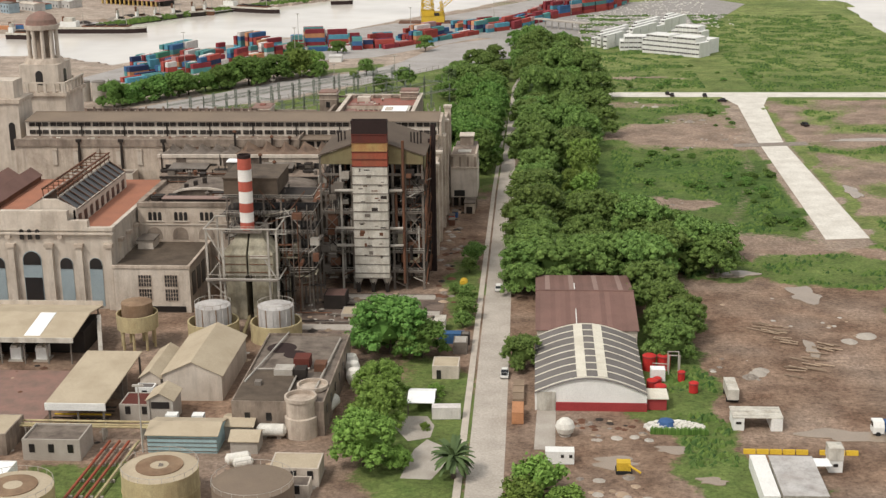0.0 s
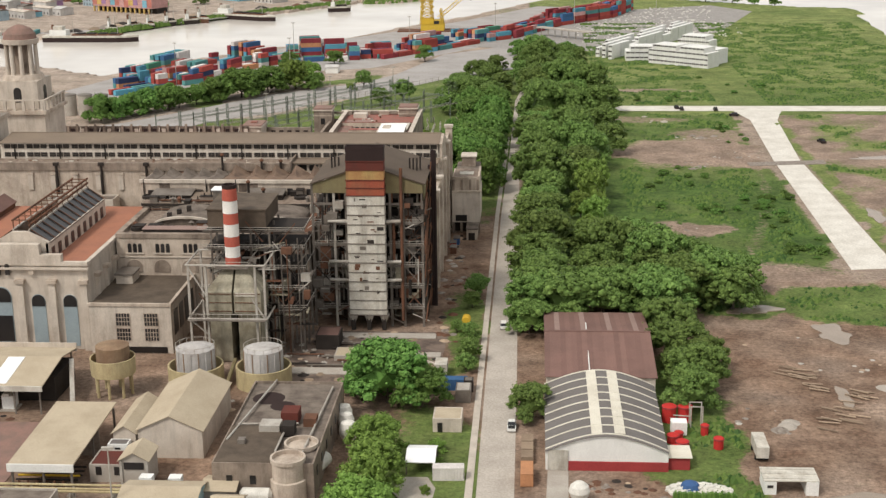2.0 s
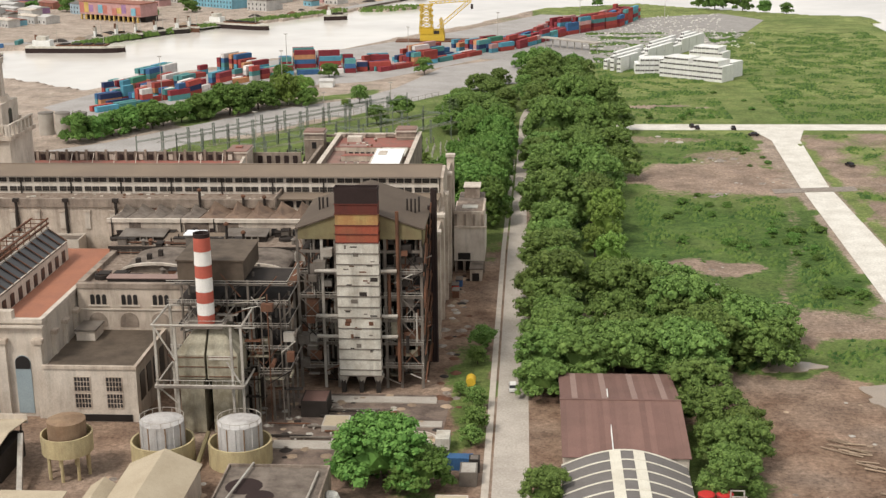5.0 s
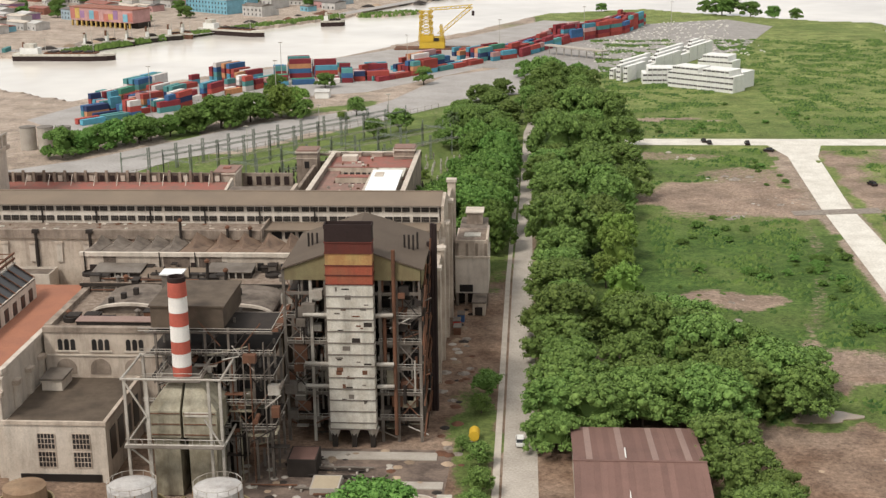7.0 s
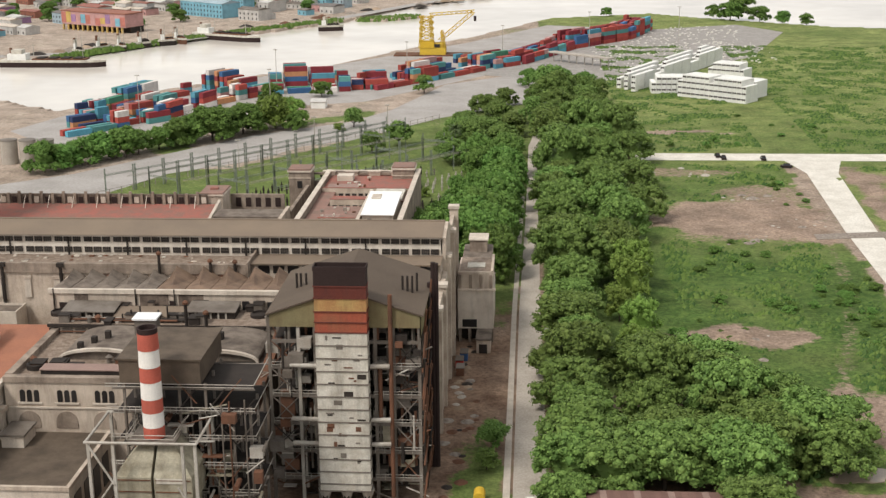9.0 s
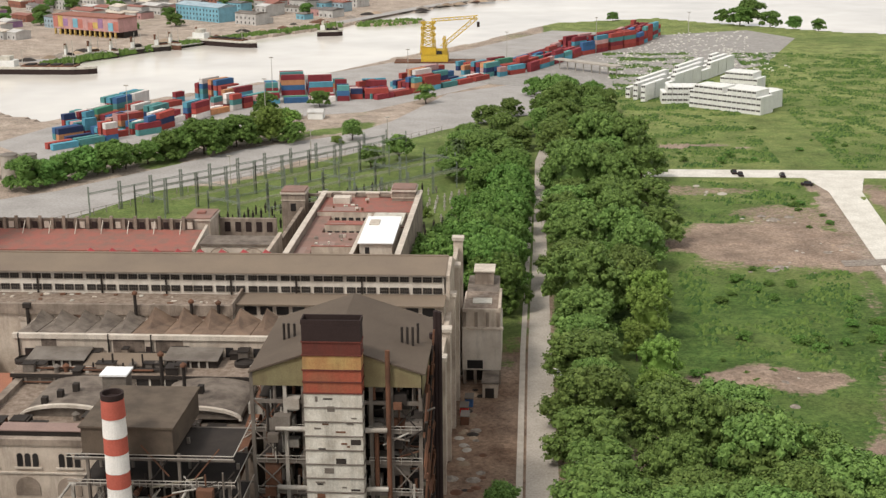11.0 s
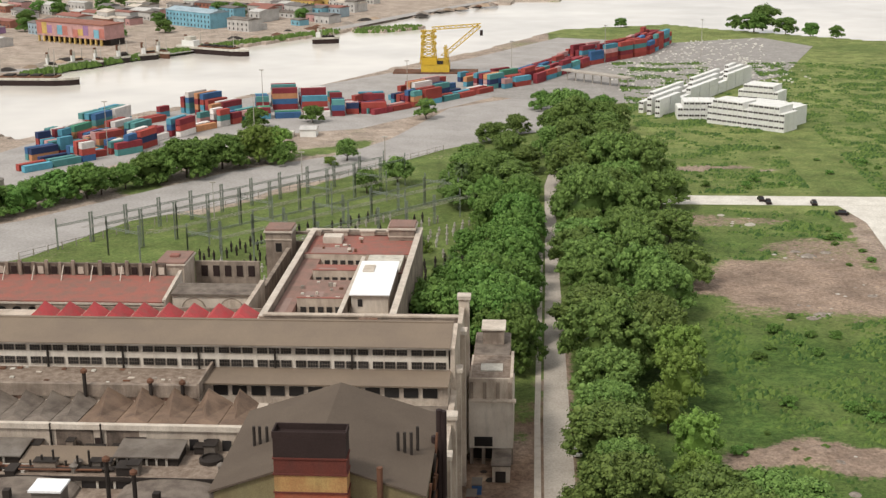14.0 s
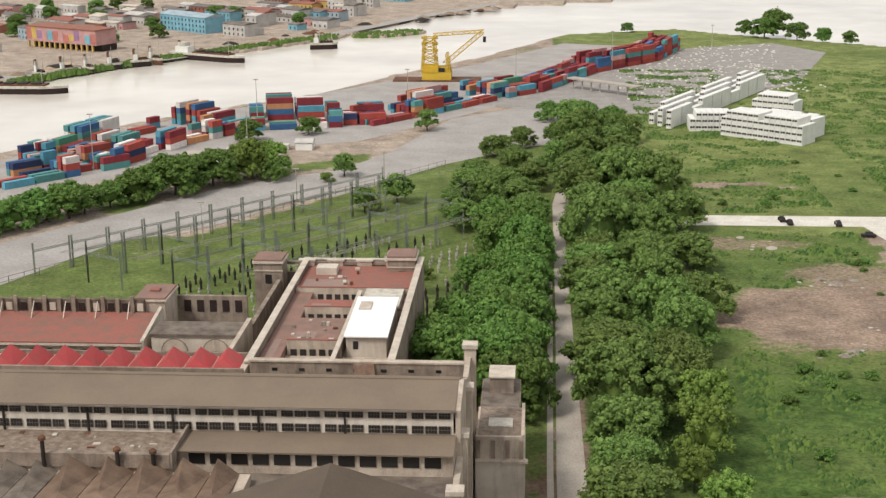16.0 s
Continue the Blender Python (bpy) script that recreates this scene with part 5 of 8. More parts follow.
part("roof_pipe", tube(B(), (24.4, 308.0, 6.0), (24.4, 336, 8.4), 0.14, seg=6), "white_wall", rw)
ww = thing("arched_warehouse", (26.4, 290, 0), "arched-roof warehouse with white gable and red base", "warehouse")
R = [(14.5 + 23.7 * k / 16, 4.0 + 3.4 * math.sin(math.pi * k / 16)) for k in range(17)]
part("wall", profile_y(B(), [(14.6, 0), (38.1, 0)] + [(x, z - 0.15) for x, z in R[::-1]], 273.2, 307.6), "white_wall", ww)
part("roof", profile_y(B(), R + [(x, z - 0.1) for x, z in R[::-1]], 272.8, 308.0), "grey_sheet", ww)
part("base_band", box(B(), 19.0, 38.2, 272.95, 273.3, 0, 1.9), "red_wall", ww)
part("door", box(B(), 15.0, 18.9, 272.95, 273.3, 0, 4.2), "white_panel", ww)
for k in range(9):
    y0 = 273.6 + 4.25 * k
    part("roof_rib", profile_y(B(), [(x, z + 0.12) for x, z in R] + [(x, z) for x, z in R[::-1]], y0, y0 + 0.45), "translucent_sheet", ww)
for a, b_ in ((6, 7), (9, 10)):
    for k in range(8):
        y0 = 274.2 + 4.2 * k
        part("skylight", profile_y(B(), [(R[a][0], R[a][1] + 0.16), (R[b_][0] + 0.6, R[b_][1] + 0.16), (R[b_][0] + 0.6, R[b_][1] + 0.02), (R[a][0], R[a][1] + 0.02)], y0, y0 + 4.0), "translucent_sheet", ww)
lt = thing("lean_to_shed", (40, 276, 0), "small white lean-to shed with red base", "shed")
part("wall", box(B(), 38.3, 42.4, 274, 279, 0, 2.6), "red_wall", lt)
part("roof", box(B(), 38.2, 42.8, 273.6, 279.4, 2.6, 2.8), "translucent_sheet", lt)

# ---- containers ----
# Container paints, lightened and softened with distance haze mixed into each colour
CCOL_HAZED = {"dark_red": (0.27, 0.045, 0.055), "red": (0.38, 0.075, 0.06), "blue": (0.06, 0.15, 0.31), "light_blue": (0.11, 0.33, 0.43), "navy": (0.04, 0.06, 0.14), "teal": (0.11, 0.30, 0.29), "white": (0.74, 0.69, 0.65), "pink": (0.58, 0.34, 0.32), "orange": (0.58, 0.28, 0.14), "green": (0.09, 0.30, 0.19)}
for k, c in CCOL_HAZED.items():
    M["box_" + k] = shade("box_" + k, c, amount=0.45, scale=0.8, streak=0.25, rand=0.2)


def container_mesh(length, mat):
    bm = B()
    w, h = 2.44, 2.6
    n = int(length / 0.6)
    for s in (-1, 1):
        pts = []
        for k in range(n):
            x0 = -length / 2 + 0.1 + (length - 0.2) * k / n
            dx = (length - 0.2) / n
            d = 0.06
            pts += [(x0, s * (w / 2 - d)), (x0 + 0.3 * dx, s * (w / 2 - d)), (x0 + 0.45 * dx, s * w / 2), (x0 + 0.85 * dx, s * w / 2)]
        lo, hi = [bm.verts.new((x, y, 0.15)) for x, y in pts], [bm.verts.new((x, y, h - 0.1)) for x, y in pts]
        for a in range(len(pts) - 1):
            bm.faces.new((lo[a], lo[a + 1], hi[a + 1], hi[a]))
    box(bm, -length / 2, length / 2, -w / 2 + 0.02, w / 2 - 0.02, h - 0.12, h)
    box(bm, -length / 2, length / 2, -w / 2 + 0.02, w / 2 - 0.02, 0.0, 0.16)
    for x in (-length / 2, length / 2 - 0.12):
        box(bm, x, x + 0.12, -w / 2, w / 2, 0.0, h - 0.001)
    return mesh_of(bm, "container", mat)


CBOX = {(k, L): container_mesh(L, "box_" + k) for k in CCOL_HAZED for L in (6.06, 12.19)}
cr = random.Random(9)
CWORD = {"dark_red": "dark red", "light_blue": "light blue"}


def container(x, y, z, rz, col, L=12.19):
    ob = new("shipping_container", CBOX[(col, L)])
    ob.matrix_world = pose(x, y, z, 0, 0, rz)
    return tagged(ob, "%s corrugated steel shipping container stacked on the quay" % CWORD.get(col, col), "container", "containers on the quay")


FRONT, REAR = [], []
LINE = [(-200, 705), (-169, 742), (-152, 790), (-131, 822), (-97, 830), (-77, 834), (-46, 872), (-17, 912), (0, 930), (32, 1000), (70, 1046), (90, 1105)]
pick = ["dark_red"] * 5 + ["red"] * 4 + ["blue"] * 3 + ["light_blue"] * 4 + ["navy"] * 3 + ["teal"] * 3 + ["white"] * 3 + ["pink"] * 2 + ["orange", "orange", "green"]
late = ["dark_red"] * 5 + ["red"] * 4 + ["pink", "light_blue", "teal", "blue"]
for i, ((xa, ya), (xb, yb)) in enumerate(zip(LINE, LINE[1:])):
    seg = math.hypot(xb - xa, yb - ya)
    ang = math.degrees(math.atan2(yb - ya, xb - xa))
    ux, uy = (xb - xa) / seg, (yb - ya) / seg
    k = 0.0
    while k < seg - 4:
        L = 12.19 if cr.random() < 0.7 else 6.06
        for row in range(13):
            if cr.random() < (0.1, 0.12, 0.2, 0.2, 0.2, 0.2, 0.25)[min(row, 6)] or (i >= 8 and row > 5):
                continue
            off = 1.5 + row * (3.4 if row > 1 else 4.5) + cr.uniform(-0.3, 0.3)
            tall = cr.choice((1, 2, 2, 3) if i not in (5, 6) else (1, 1, 2, 2))
            if row > 3:
                tall = cr.choice((2, 3, 3, 4) if i < 4 else (2, 2, 3))
            if i >= 9:
                tall = cr.choice((2, 3, 3, 4))
            elif i < 7:
                gx, gy = xa + ux * k - uy * (off // 7 * 7), ya + uy * k + ux * (off // 7 * 7)
                tall = max(1, min(4, int(2.4 + 3.2 * noise.noise(Vector((gx / 17, gy / 17, 6.0))) + (0.7 if row > 3 else 0))))
            turn = ang + cr.uniform(-2, 2)
            px, py = xa + ux * (k + L / 2) - uy * off, ya + uy * (k + L / 2) + ux * off
            if row > 1 and i < 8 and noise.noise(Vector((px / 26, py / 26, 2.0))) > 0.12:
                continue
            if not inside(px - 4, py + 4, NEAR_LAND) or (i in (5, 6) and row > 7):
                continue
            for lv in range(tall):
                col = cr.choice(late if i >= 8 else pick)
                if row < 3 and len(FRONT) < 300:
                    FRONT.append(container(px, py, 0.04 + 2.62 * lv, turn, col, L))
                else:
                    REAR.append((px, py, 0.04 + 2.62 * lv, turn, col, L))
        k += L + cr.uniform(0.6, 3.0)

cols = list(CCOL_HAZED)
rear = B()
for px, py, pz, turn, col, L in REAR:
    n0 = len(rear.faces)
    rear.faces.ensure_lookup_table()
    c, d = math.cos(radians(turn)), math.sin(radians(turn))
    vs = [rear.verts.new((px + c * x - d * y, py + d * x + c * y, pz + z)) for x in (-L / 2, L / 2) for y in (-1.22, 1.22) for z in (0.0, 2.6)]
    for f in ((0, 1, 3, 2), (4, 6, 7, 5), (0, 4, 5, 1), (2, 3, 7, 6), (1, 5, 7, 3), (0, 2, 6, 4)):
        rear.faces.new([vs[q] for q in f]).material_index = cols.index(col)
me = bpy.data.meshes.new("container_stacks")
rear.to_mesh(me)
rear.free()
for c in cols:
    me.materials.append(M["box_" + c])
tagged(new("container_stacks", me), "rear stacks of many-coloured shipping containers on the quay", "containers", kind="stuff")

# ---- white refrigerated boxes ----
reefer = thing("refrigerated_container", (0, -320, 0), "white refrigerated container with round dark fans at its end", "container", "white refrigerated containers")
bm = B()
box(bm, -6.0, 6.0, -1.2, 1.2, 0, 2.75)
part("body", bm, "white_wall", reefer).matrix_basis = pose(0, 0, 0)
reefer_body = reefer.children[0]
reefer_body.data.transform(Matrix.Translation((0, -320, 0)))
fan = B()
for x in (-0.55, 0.55):
    tube(fan, (x, -6.12, 1.9), (x, -5.95, 1.9), 0.5, seg=10)
FAN = mesh_of(fan, "fan", "black_soot")
for nm in ("fan",):
    o = new(nm, FAN)
    o.parent, o.rotation_euler = reefer, (0, 0, math.pi / 2)
    o = new(nm, FAN)
    o.parent, o.rotation_euler = reefer, (0, 0, -math.pi / 2)


def reefers(x, y, ang, n, tall, step=2.6):
    for k in range(n):
        for lv in range(tall if k % 7 else max(1, tall - 1)):
            u = math.radians(ang)
            copy_thing(reefer, pose(x + math.cos(u) * step * k, y + math.sin(u) * step * k, 2.8 * lv, 0, 0, ang + 90))


reefers(82, 822, -38, 15, 4), reefers(91, 836, -38, 14, 3), reefers(101, 850, -38, 10, 2)
for row in range(3):
    for k in range(10):
        for lv in range(3 if (k + row) % 4 else 2):
            u = math.radians(62)
            copy_thing(reefer, pose(52 + math.cos(u) * 12.6 * k + 3.4 * row, 848 + math.sin(u) * 12.6 * k - 5.5 * row, 2.8 * lv, 0, 0, 62))
reefers(66, 832, 0, 7, 3), reefers(104, 884, -30, 8, 3)
for o in list(reefer.children) + [reefer]:
    bpy.data.objects.remove(o)
# ---- tanks and sheds before the works ----


def flat_building(name, x0, x1, y0, y1, h, wall, roof, label, category="building", rim=0.5, windows=0):
    e = thing(name, ((x0 + x1) / 2, (y0 + y1) / 2, 0), label, category)
    part("wall", box(B(), x0, x1, y0, y1, 0, h), wall, e)
    part("roof", box(B(), x0 + 0.3, x1 - 0.3, y0 + 0.3, y1 - 0.3, h, h + 0.12), roof, e)
    if rim:
        bm = B()
        for c in ((x0, x1, y0, y0 + 0.3), (x0, x1, y1 - 0.3, y1), (x0, x0 + 0.3, y0 + 0.3, y1 - 0.3), (x1 - 0.3, x1, y0 + 0.3, y1 - 0.3)):
            box(bm, *c, h, h + rim)
        part("parapet", bm, wall, e)
    for k in range(windows):
        x = x0 + (x1 - x0) * (k + 0.5) / windows
        window_on(e, WIN_SMALL, (x, y0, h * 0.45), 0)
    return e


def gable_building(name, x0, x1, y0, y1, h, ridge, wall, roof, label, category="shed", along="y", over=0.4):
    e = thing(name, ((x0 + x1) / 2, (y0 + y1) / 2, 0), label, category)
    if along == "y":
        m = (x0 + x1) / 2
        part("wall", profile_y(B(), [(x0, 0), (x1, 0), (x1, h), (m, ridge - 0.1), (x0, h)], y0, y1), wall, e)
        for pa, pb in (((x0 - over, h - 0.15), (m, ridge)), ((m, ridge), (x1 + over, h - 0.15))):
            part("roof_slope", profile_y(B(), [pa, pb, (pb[0], pb[1] + 0.14), (pa[0], pa[1] + 0.14)], y0 - over, y1 + over), roof, e)
    else:
        m = (y0 + y1) / 2
        part("wall", profile_x(B(), [(y0, 0), (y1, 0), (y1, h), (m, ridge - 0.1), (y0, h)], x0, x1), wall, e)
        for pa, pb in (((y0 - over, h - 0.15), (m, ridge)), ((m, ridge), (y1 + over, h - 0.15))):
            part("roof_slope", profile_x(B(), [pa, pb, (pb[0], pb[1] + 0.14), (pa[0], pa[1] + 0.14)], x0 - over, x1 + over), roof, e)
    return e


def drum(name, x, y, r, z0, z1, mat, label, top=None, rings=2, category="tank", group=""):
    e = thing(name, (x, y, z0), label, category, group)
    part("shell", lathe(B(), x, y, [(r, z0), (r, z1)], 36), mat, e)
    part("lid", lathe(B(), x, y, [(r - 0.05, z1), (r * 0.55, z1 + 0.06 * r), (0.05, z1 + 0.1 * r)], 36), top or mat, e)
    for k in range(rings):
        z = z0 + (z1 - z0) * (k + 1) / (rings + 1)
        part("hoop", lathe(B(), x, y, [(r + 0.02, z - 0.12), (r + 0.12, z - 0.12), (r + 0.12, z + 0.12), (r + 0.02, z + 0.12)], 36), mat, e)
    bm = B()
    for k in range(20):
        a, b_ = 2 * math.pi * k / 20, 2 * math.pi * (k + 1) / 20
        pa, pb = (x + r * math.cos(a), y + r * math.sin(a)), (x + r * math.cos(b_), y + r * math.sin(b_))
        tube(bm, (*pa, z1), (*pa, z1 + 1.0), 0.05, seg=4)
        tube(bm, (*pa, z1 + 1.0), (*pb, z1 + 1.0), 0.05, seg=4)
    part("handrail", bm, "steel_pale", e)
    return e


def lying_tank(x, y, z, length, r, rz, mat="white_tank"):
    e = thing("cylinder_tank", (x, y, 0), "white lying cylinder tank on concrete cradles", "tank", "lying tanks")
    d = Vector((math.cos(rz), math.sin(rz), 0))
    bm = B()
    c = Vector((x, y, z))
    tube(bm, c - d * length / 2, c + d * length / 2, r, seg=18)
    tube(bm, c + d * length / 2, c + d * (length / 2 + r * 0.45), r, r * 0.4, seg=18)
    tube(bm, c - d * (length / 2 + r * 0.45), c - d * length / 2, r * 0.4, r, seg=18)
    part("shell", bm, mat, e)
    for s in (-0.3, 0.3):
        q = c + d * length * s
        part("cradle", box(B(), q.x - 0.4, q.x + 0.4, q.y - 0.4, q.y + 0.4, 0, z - r * 0.6), "concrete", e)


drum("storage_tank", -53.4, 226.2, 7.0, 0, 7.4, "cream_tank", "broad pale tank with rust-streaked shell and handrail", "beige_sheet", 1)
drum("storage_tank", -35.3, 221.0, 7.3, 0, 7.4, "hall_roof", "broad brown tank with shallow dome", "hall_roof", 1)
drum("storage_tank", -77.2, 217.0, 7.0, 0, 7.4, "cream_tank", "broad pale tank with rust-ringed lid", "beige_sheet", 1)
bm = B()
tube(bm, (-55, 219.5, 0), (-53, 226, 8.3), 0.7, 0.5, 4)
solo("tank_stair", bm, "steel_grey", "grey steel stair leaning on a tank", "stair")
# raised rusty tank in a basin on legs
rt = thing("raised_tank", (-81.2, 309, 0), "rusty tank standing in a cream basin on legs", "tank")
part("basin", lathe(B(), -81.2, 309, [(4.9, 5.0), (5.0, 8.8), (4.7, 8.8), (4.6, 5.4)], 32), "cream_tank", rt)
part("tank", lathe(B(), -81.2, 309.4, [(3.7, 5.4), (3.7, 11.3), (2.0, 11.7), (0.05, 11.9)], 32), "rust_tank", rt)
for k in range(8):
    a = 2 * math.pi * k / 8
    part("leg", tube(B(), (-81.2 + 4 * math.cos(a), 309 + 4 * math.sin(a), 0), (-81.2 + 4 * math.cos(a), 309 + 4 * math.sin(a), 5.2), 0.35, seg=8), "cream_tank", rt)
for x in (-64.4, -48.8):
    bs = thing("banded_tank", (x, 316, 0), "grey riveted tank inside a cream containment wall", "tank")
    part("basin", lathe(B(), x, 316, [(6.3, 0), (6.3, 4.6), (5.9, 4.6), (5.9, 0.4)], 36), "cream_tank", bs)
    part("tank", lathe(B(), x, 316.3, [(4.4, 0.4), (4.4, 8.4), (2.4, 9.1), (0.05, 9.3)], 32), "grey_tank", bs)
    for k in range(16):
        a = 2 * math.pi * k / 16
        part("stiffener", box(B(), x + 4.43 * math.cos(a) - 0.1, x + 4.43 * math.cos(a) + 0.1, 316.3 + 4.43 * math.sin(a) - 0.1, 316.3 + 4.43 * math.sin(a) + 0.1, 0.6, 8.3), "rust_tank" if k % 2 else "grey_tank", bs)
    for k in range(14):
        a, b_ = 2 * math.pi * k / 14, 2 * math.pi * (k + 1) / 14
        part("handrail", tube(B(), (x + 4.4 * math.cos(a), 316.3 + 4.4 * math.sin(a), 9.4), (x + 4.4 * math.cos(b_), 316.3 + 4.4 * math.sin(b_), 9.4), 0.06, seg=4), "steel_pale", bs)
        part("baluster", tube(B(), (x + 4.4 * math.cos(a), 316.3 + 4.4 * math.sin(a), 8.4), (x + 4.4 * math.cos(a), 316.3 + 4.4 * math.sin(a), 9.4), 0.06, seg=4), "steel_pale", bs)
part("pipe", tube(B(), (-56.6, 309, 0.3), (-56.6, 322, 3.4), 0.5, seg=8), "olive_metal", bs)

# long gabled workshop with side aisle
gable_building("workshop", -66.2, -53.2, 275.5, 301, 6.0, 9.0, "plaster_pale", "beige_sheet", "beige sheet-roofed workshop with pale walls")
gable_building("workshop_aisle", -71.2, -66.7, 275.5, 293, 5.2, 6.8, "plaster_pale", "beige_sheet", "narrow pale aisle with beige sheet roof")
gh = gable_building("gate_tower", -66.0, -60.6, 262.5, 269, 5.4, 7.0, "concrete", "beige_sheet", "small concrete tower with beige hipped roof")
part("opening", box(B(), -65.2, -61.4, 262.35, 262.6, 3.6, 5.0), "glass_dark", gh)
for x in (-65.8, -60.8):
    part("post", box(B(), x - 0.25, x + 0.25, 262.2, 262.7, 0, 5.4), "steel_pale", gh)
# canopy with machines beneath
cn = thing("loading_canopy", (-106, 307, 0), "long beige sheet canopy on steel posts", "canopy")
part("roof", profile_x(B(), [(295.5, 6.6), (309, 8.4), (318.5, 7.0), (318.5, 7.2), (309, 8.6), (295.5, 6.85)], -135, -92.6), "beige_sheet", cn)
part("fascia", box(B(), -135, -92.6, 295.2, 295.5, 5.7, 6.9), "white_panel", cn)
part("fascia", box(B(), -135, -92.6, 318.5, 318.8, 6.4, 8.3), "plaster_pale", cn)
part("skylight", profile_x(B(), [(296.4, 6.95), (308.4, 8.55), (308.4, 8.65), (296.4, 7.05)], -104.6, -100.8), "white_roof", cn)
for k in range(8):
    for y in (296.5, 317.5):
        part("post", box(B(), -133 + 5.6 * k, -132.7 + 5.6 * k, y - 0.15, y + 0.15, 0, 6.6), "steel_grey", cn)
for k in range(5):
    mc = thing("pump_unit", (-126 + 6.1 * k, 300, 0), "white boxed pump unit on a plinth under a canopy", "machine", "pump units")
    part("body", box(B(), -127.3 + 6.1 * k, -124.7 + 6.1 * k, 298.2, 301, 0.4, 3.4), "white_wall", mc)
    part("hood", box(B(), -126.9 + 6.1 * k, -125.4 + 6.1 * k, 297.8, 300, 3.4, 4.0), "white_panel", mc)
    part("plinth", box(B(), -127.8 + 6.1 * k, -124.2 + 6.1 * k, 297.6, 301.6, 0, 0.4), "concrete", mc)
bm = B()
box(bm, -135, -93, 304, 317, 0.05, 5.4)
solo("pump_rack", bm, "dark_and_shade_steel", "dark bank of piping and racks under the canopy", "pipe rack")
part("gangway", tube(B(), (-92, 313, 6.2), (-86.5, 296, 1.0), 0.7, 0.7, 4), "steel_pale", cn)
# open shed with sloping roof
sh = thing("pipe_shed", (-81, 273, 0), "open-sided shed with sloping beige roof over pipework", "shed")
part("roof", profile_x(B(), [(259.5, 5.4), (287.5, 6.6), (287.5, 6.85), (259.5, 5.7)], -86.6, -74.0), "beige_sheet", sh)
part("fascia", box(B(), -86.7, -73.9, 259.2, 259.5, 4.2, 5.75), "white_wall", sh)
for x in (-86, -80, -74.6):
    for y in (260, 273, 287):
        part("post", box(B(), x - 0.2, x + 0.2, y - 0.2, y + 0.2, 0, 5.6), "steel_grey", sh)
for k in range(6):
    part("pipe", tube(B(), (-86.2, 260.6 + 1.3 * k, 1.2 + 0.25 * (k % 3)), (-74.2, 260.6 + 1.3 * k, 1.2 + 0.25 * (k % 3)), 0.22, seg=6), "yellow" if k == 2 else "dark_and_shade_steel", sh)
for k in range(7):
    part("valve", lathe(B(), -85 + 1.7 * k, 260.4, [(0.3, 0.2), (0.42, 1.0), (0.2, 1.9)], 8), "rust_steel", sh)
part("back_wall", box(B(), -86.3, -74.3, 276, 276.4, 0, 5.6), "plaster_dirty", sh)
flat_building("red_hut", -72.6, -65.4, 264.2, 271.0, 3.4, "concrete", "darkred_panel", "low concrete hut with dull red roof", "hut", 0.25, 2)
flat_building("white_hut", -71.5, -67.5, 272.4, 275.2, 4.0, "white_wall", "grey_sheet", "small white hut with dark sheet roof", "hut", 0.15, 1)
bs = gable_building("blue_shed", -62.3, -48.3, 248.6, 257.0, 3.9, 4.9, "blue_sheet", "beige_sheet", "pale blue boarded shed with cream roof", "shed", "x")
for k in range(4):
    part("board", box(B(), -62.4, -48.2, 248.45, 248.62, 0.4 + 0.9 * k, 0.5 + 0.9 * k), "steel_grey", bs)
for x in (-60, -54.5):
    bm = B()
    box(bm, x - 1.2, x + 1.2, 258.2, 260.2, 0, 3.9)
    solo("water_box", bm, "white_wall", "white box tank behind a shed", "tank", "box tanks")
gable_building("cream_hut", -48.6, -42.6, 255.5, 261.5, 3.0, 3.8, "concrete", "beige_sheet", "small hut with cream sheet roof", "hut", "x")
gable_building("cream_hut", -45.6, -40.2, 248.6, 254, 2.8, 3.9, "concrete", "beige_sheet", "small hut with cream hipped roof", "hut", "x")
lying_tank(-38.8, 256.5, 1.8, 5.0, 1.3, 0.0), lying_tank(-43.0, 243.4, 1.6, 4.0, 1.1, 0.4), lying_tank(-41.6, 241.6, 1.5, 3.0, 1.0, 0.4), lying_tank(-29.0, 270.5, 1.9, 4.6, 1.5, 1.3)
for x, y, r in ((-27.6, 293.5, 1.9), (-26.4, 289.0, 1.7), (-25.4, 284.6, 1.9)):
    e = thing("round_tank", (x, y, 0), "white rounded pressure tank on feet", "tank", "pressure tanks")
    part("shell", lathe(B(), x, y, [(0.4, 0.7), (r * 0.8, 1.1), (r, 2.2), (r, 3.2), (r * 0.75, 4.3), (0.1, 4.7)], 20), "white_tank", e)
    part("foot", box(B(), x - 0.9, x + 0.9, y - 0.9, y + 0.9, 0, 0.8), "concrete", e)
# grey filter plant with cluttered flat roof
fp = flat_building("filter_plant", -47.2, -28.2, 258, 299, 6.8, "plaster_dirty", "flat_roof", "grey plastered filter plant with cluttered flat roof", "building", 0.6, 0)
for k in range(3):
    window_on(fp, WIN_SMALL, (-44 + 4.4 * k, 258, 3.2))
for k in range(6):
    window_on(fp, WIN_SMALL, (-28.2, 262 + 6 * k, 3.6), math.pi / 2)
part("stain", lathe(B(), -42.6, 290.5, [(3.4, 6.93), (0.1, 6.935)], 14), "black_soot", fp)
part("pit_rim", lathe(B(), -39, 286.5, [(2.6, 6.93), (0.1, 6.94)], 12), "black_soot", fp)
part("roof_step", box(B(), -46.9, -36, 258.4, 275, 6.9, 7.5), "bitumen", fp)
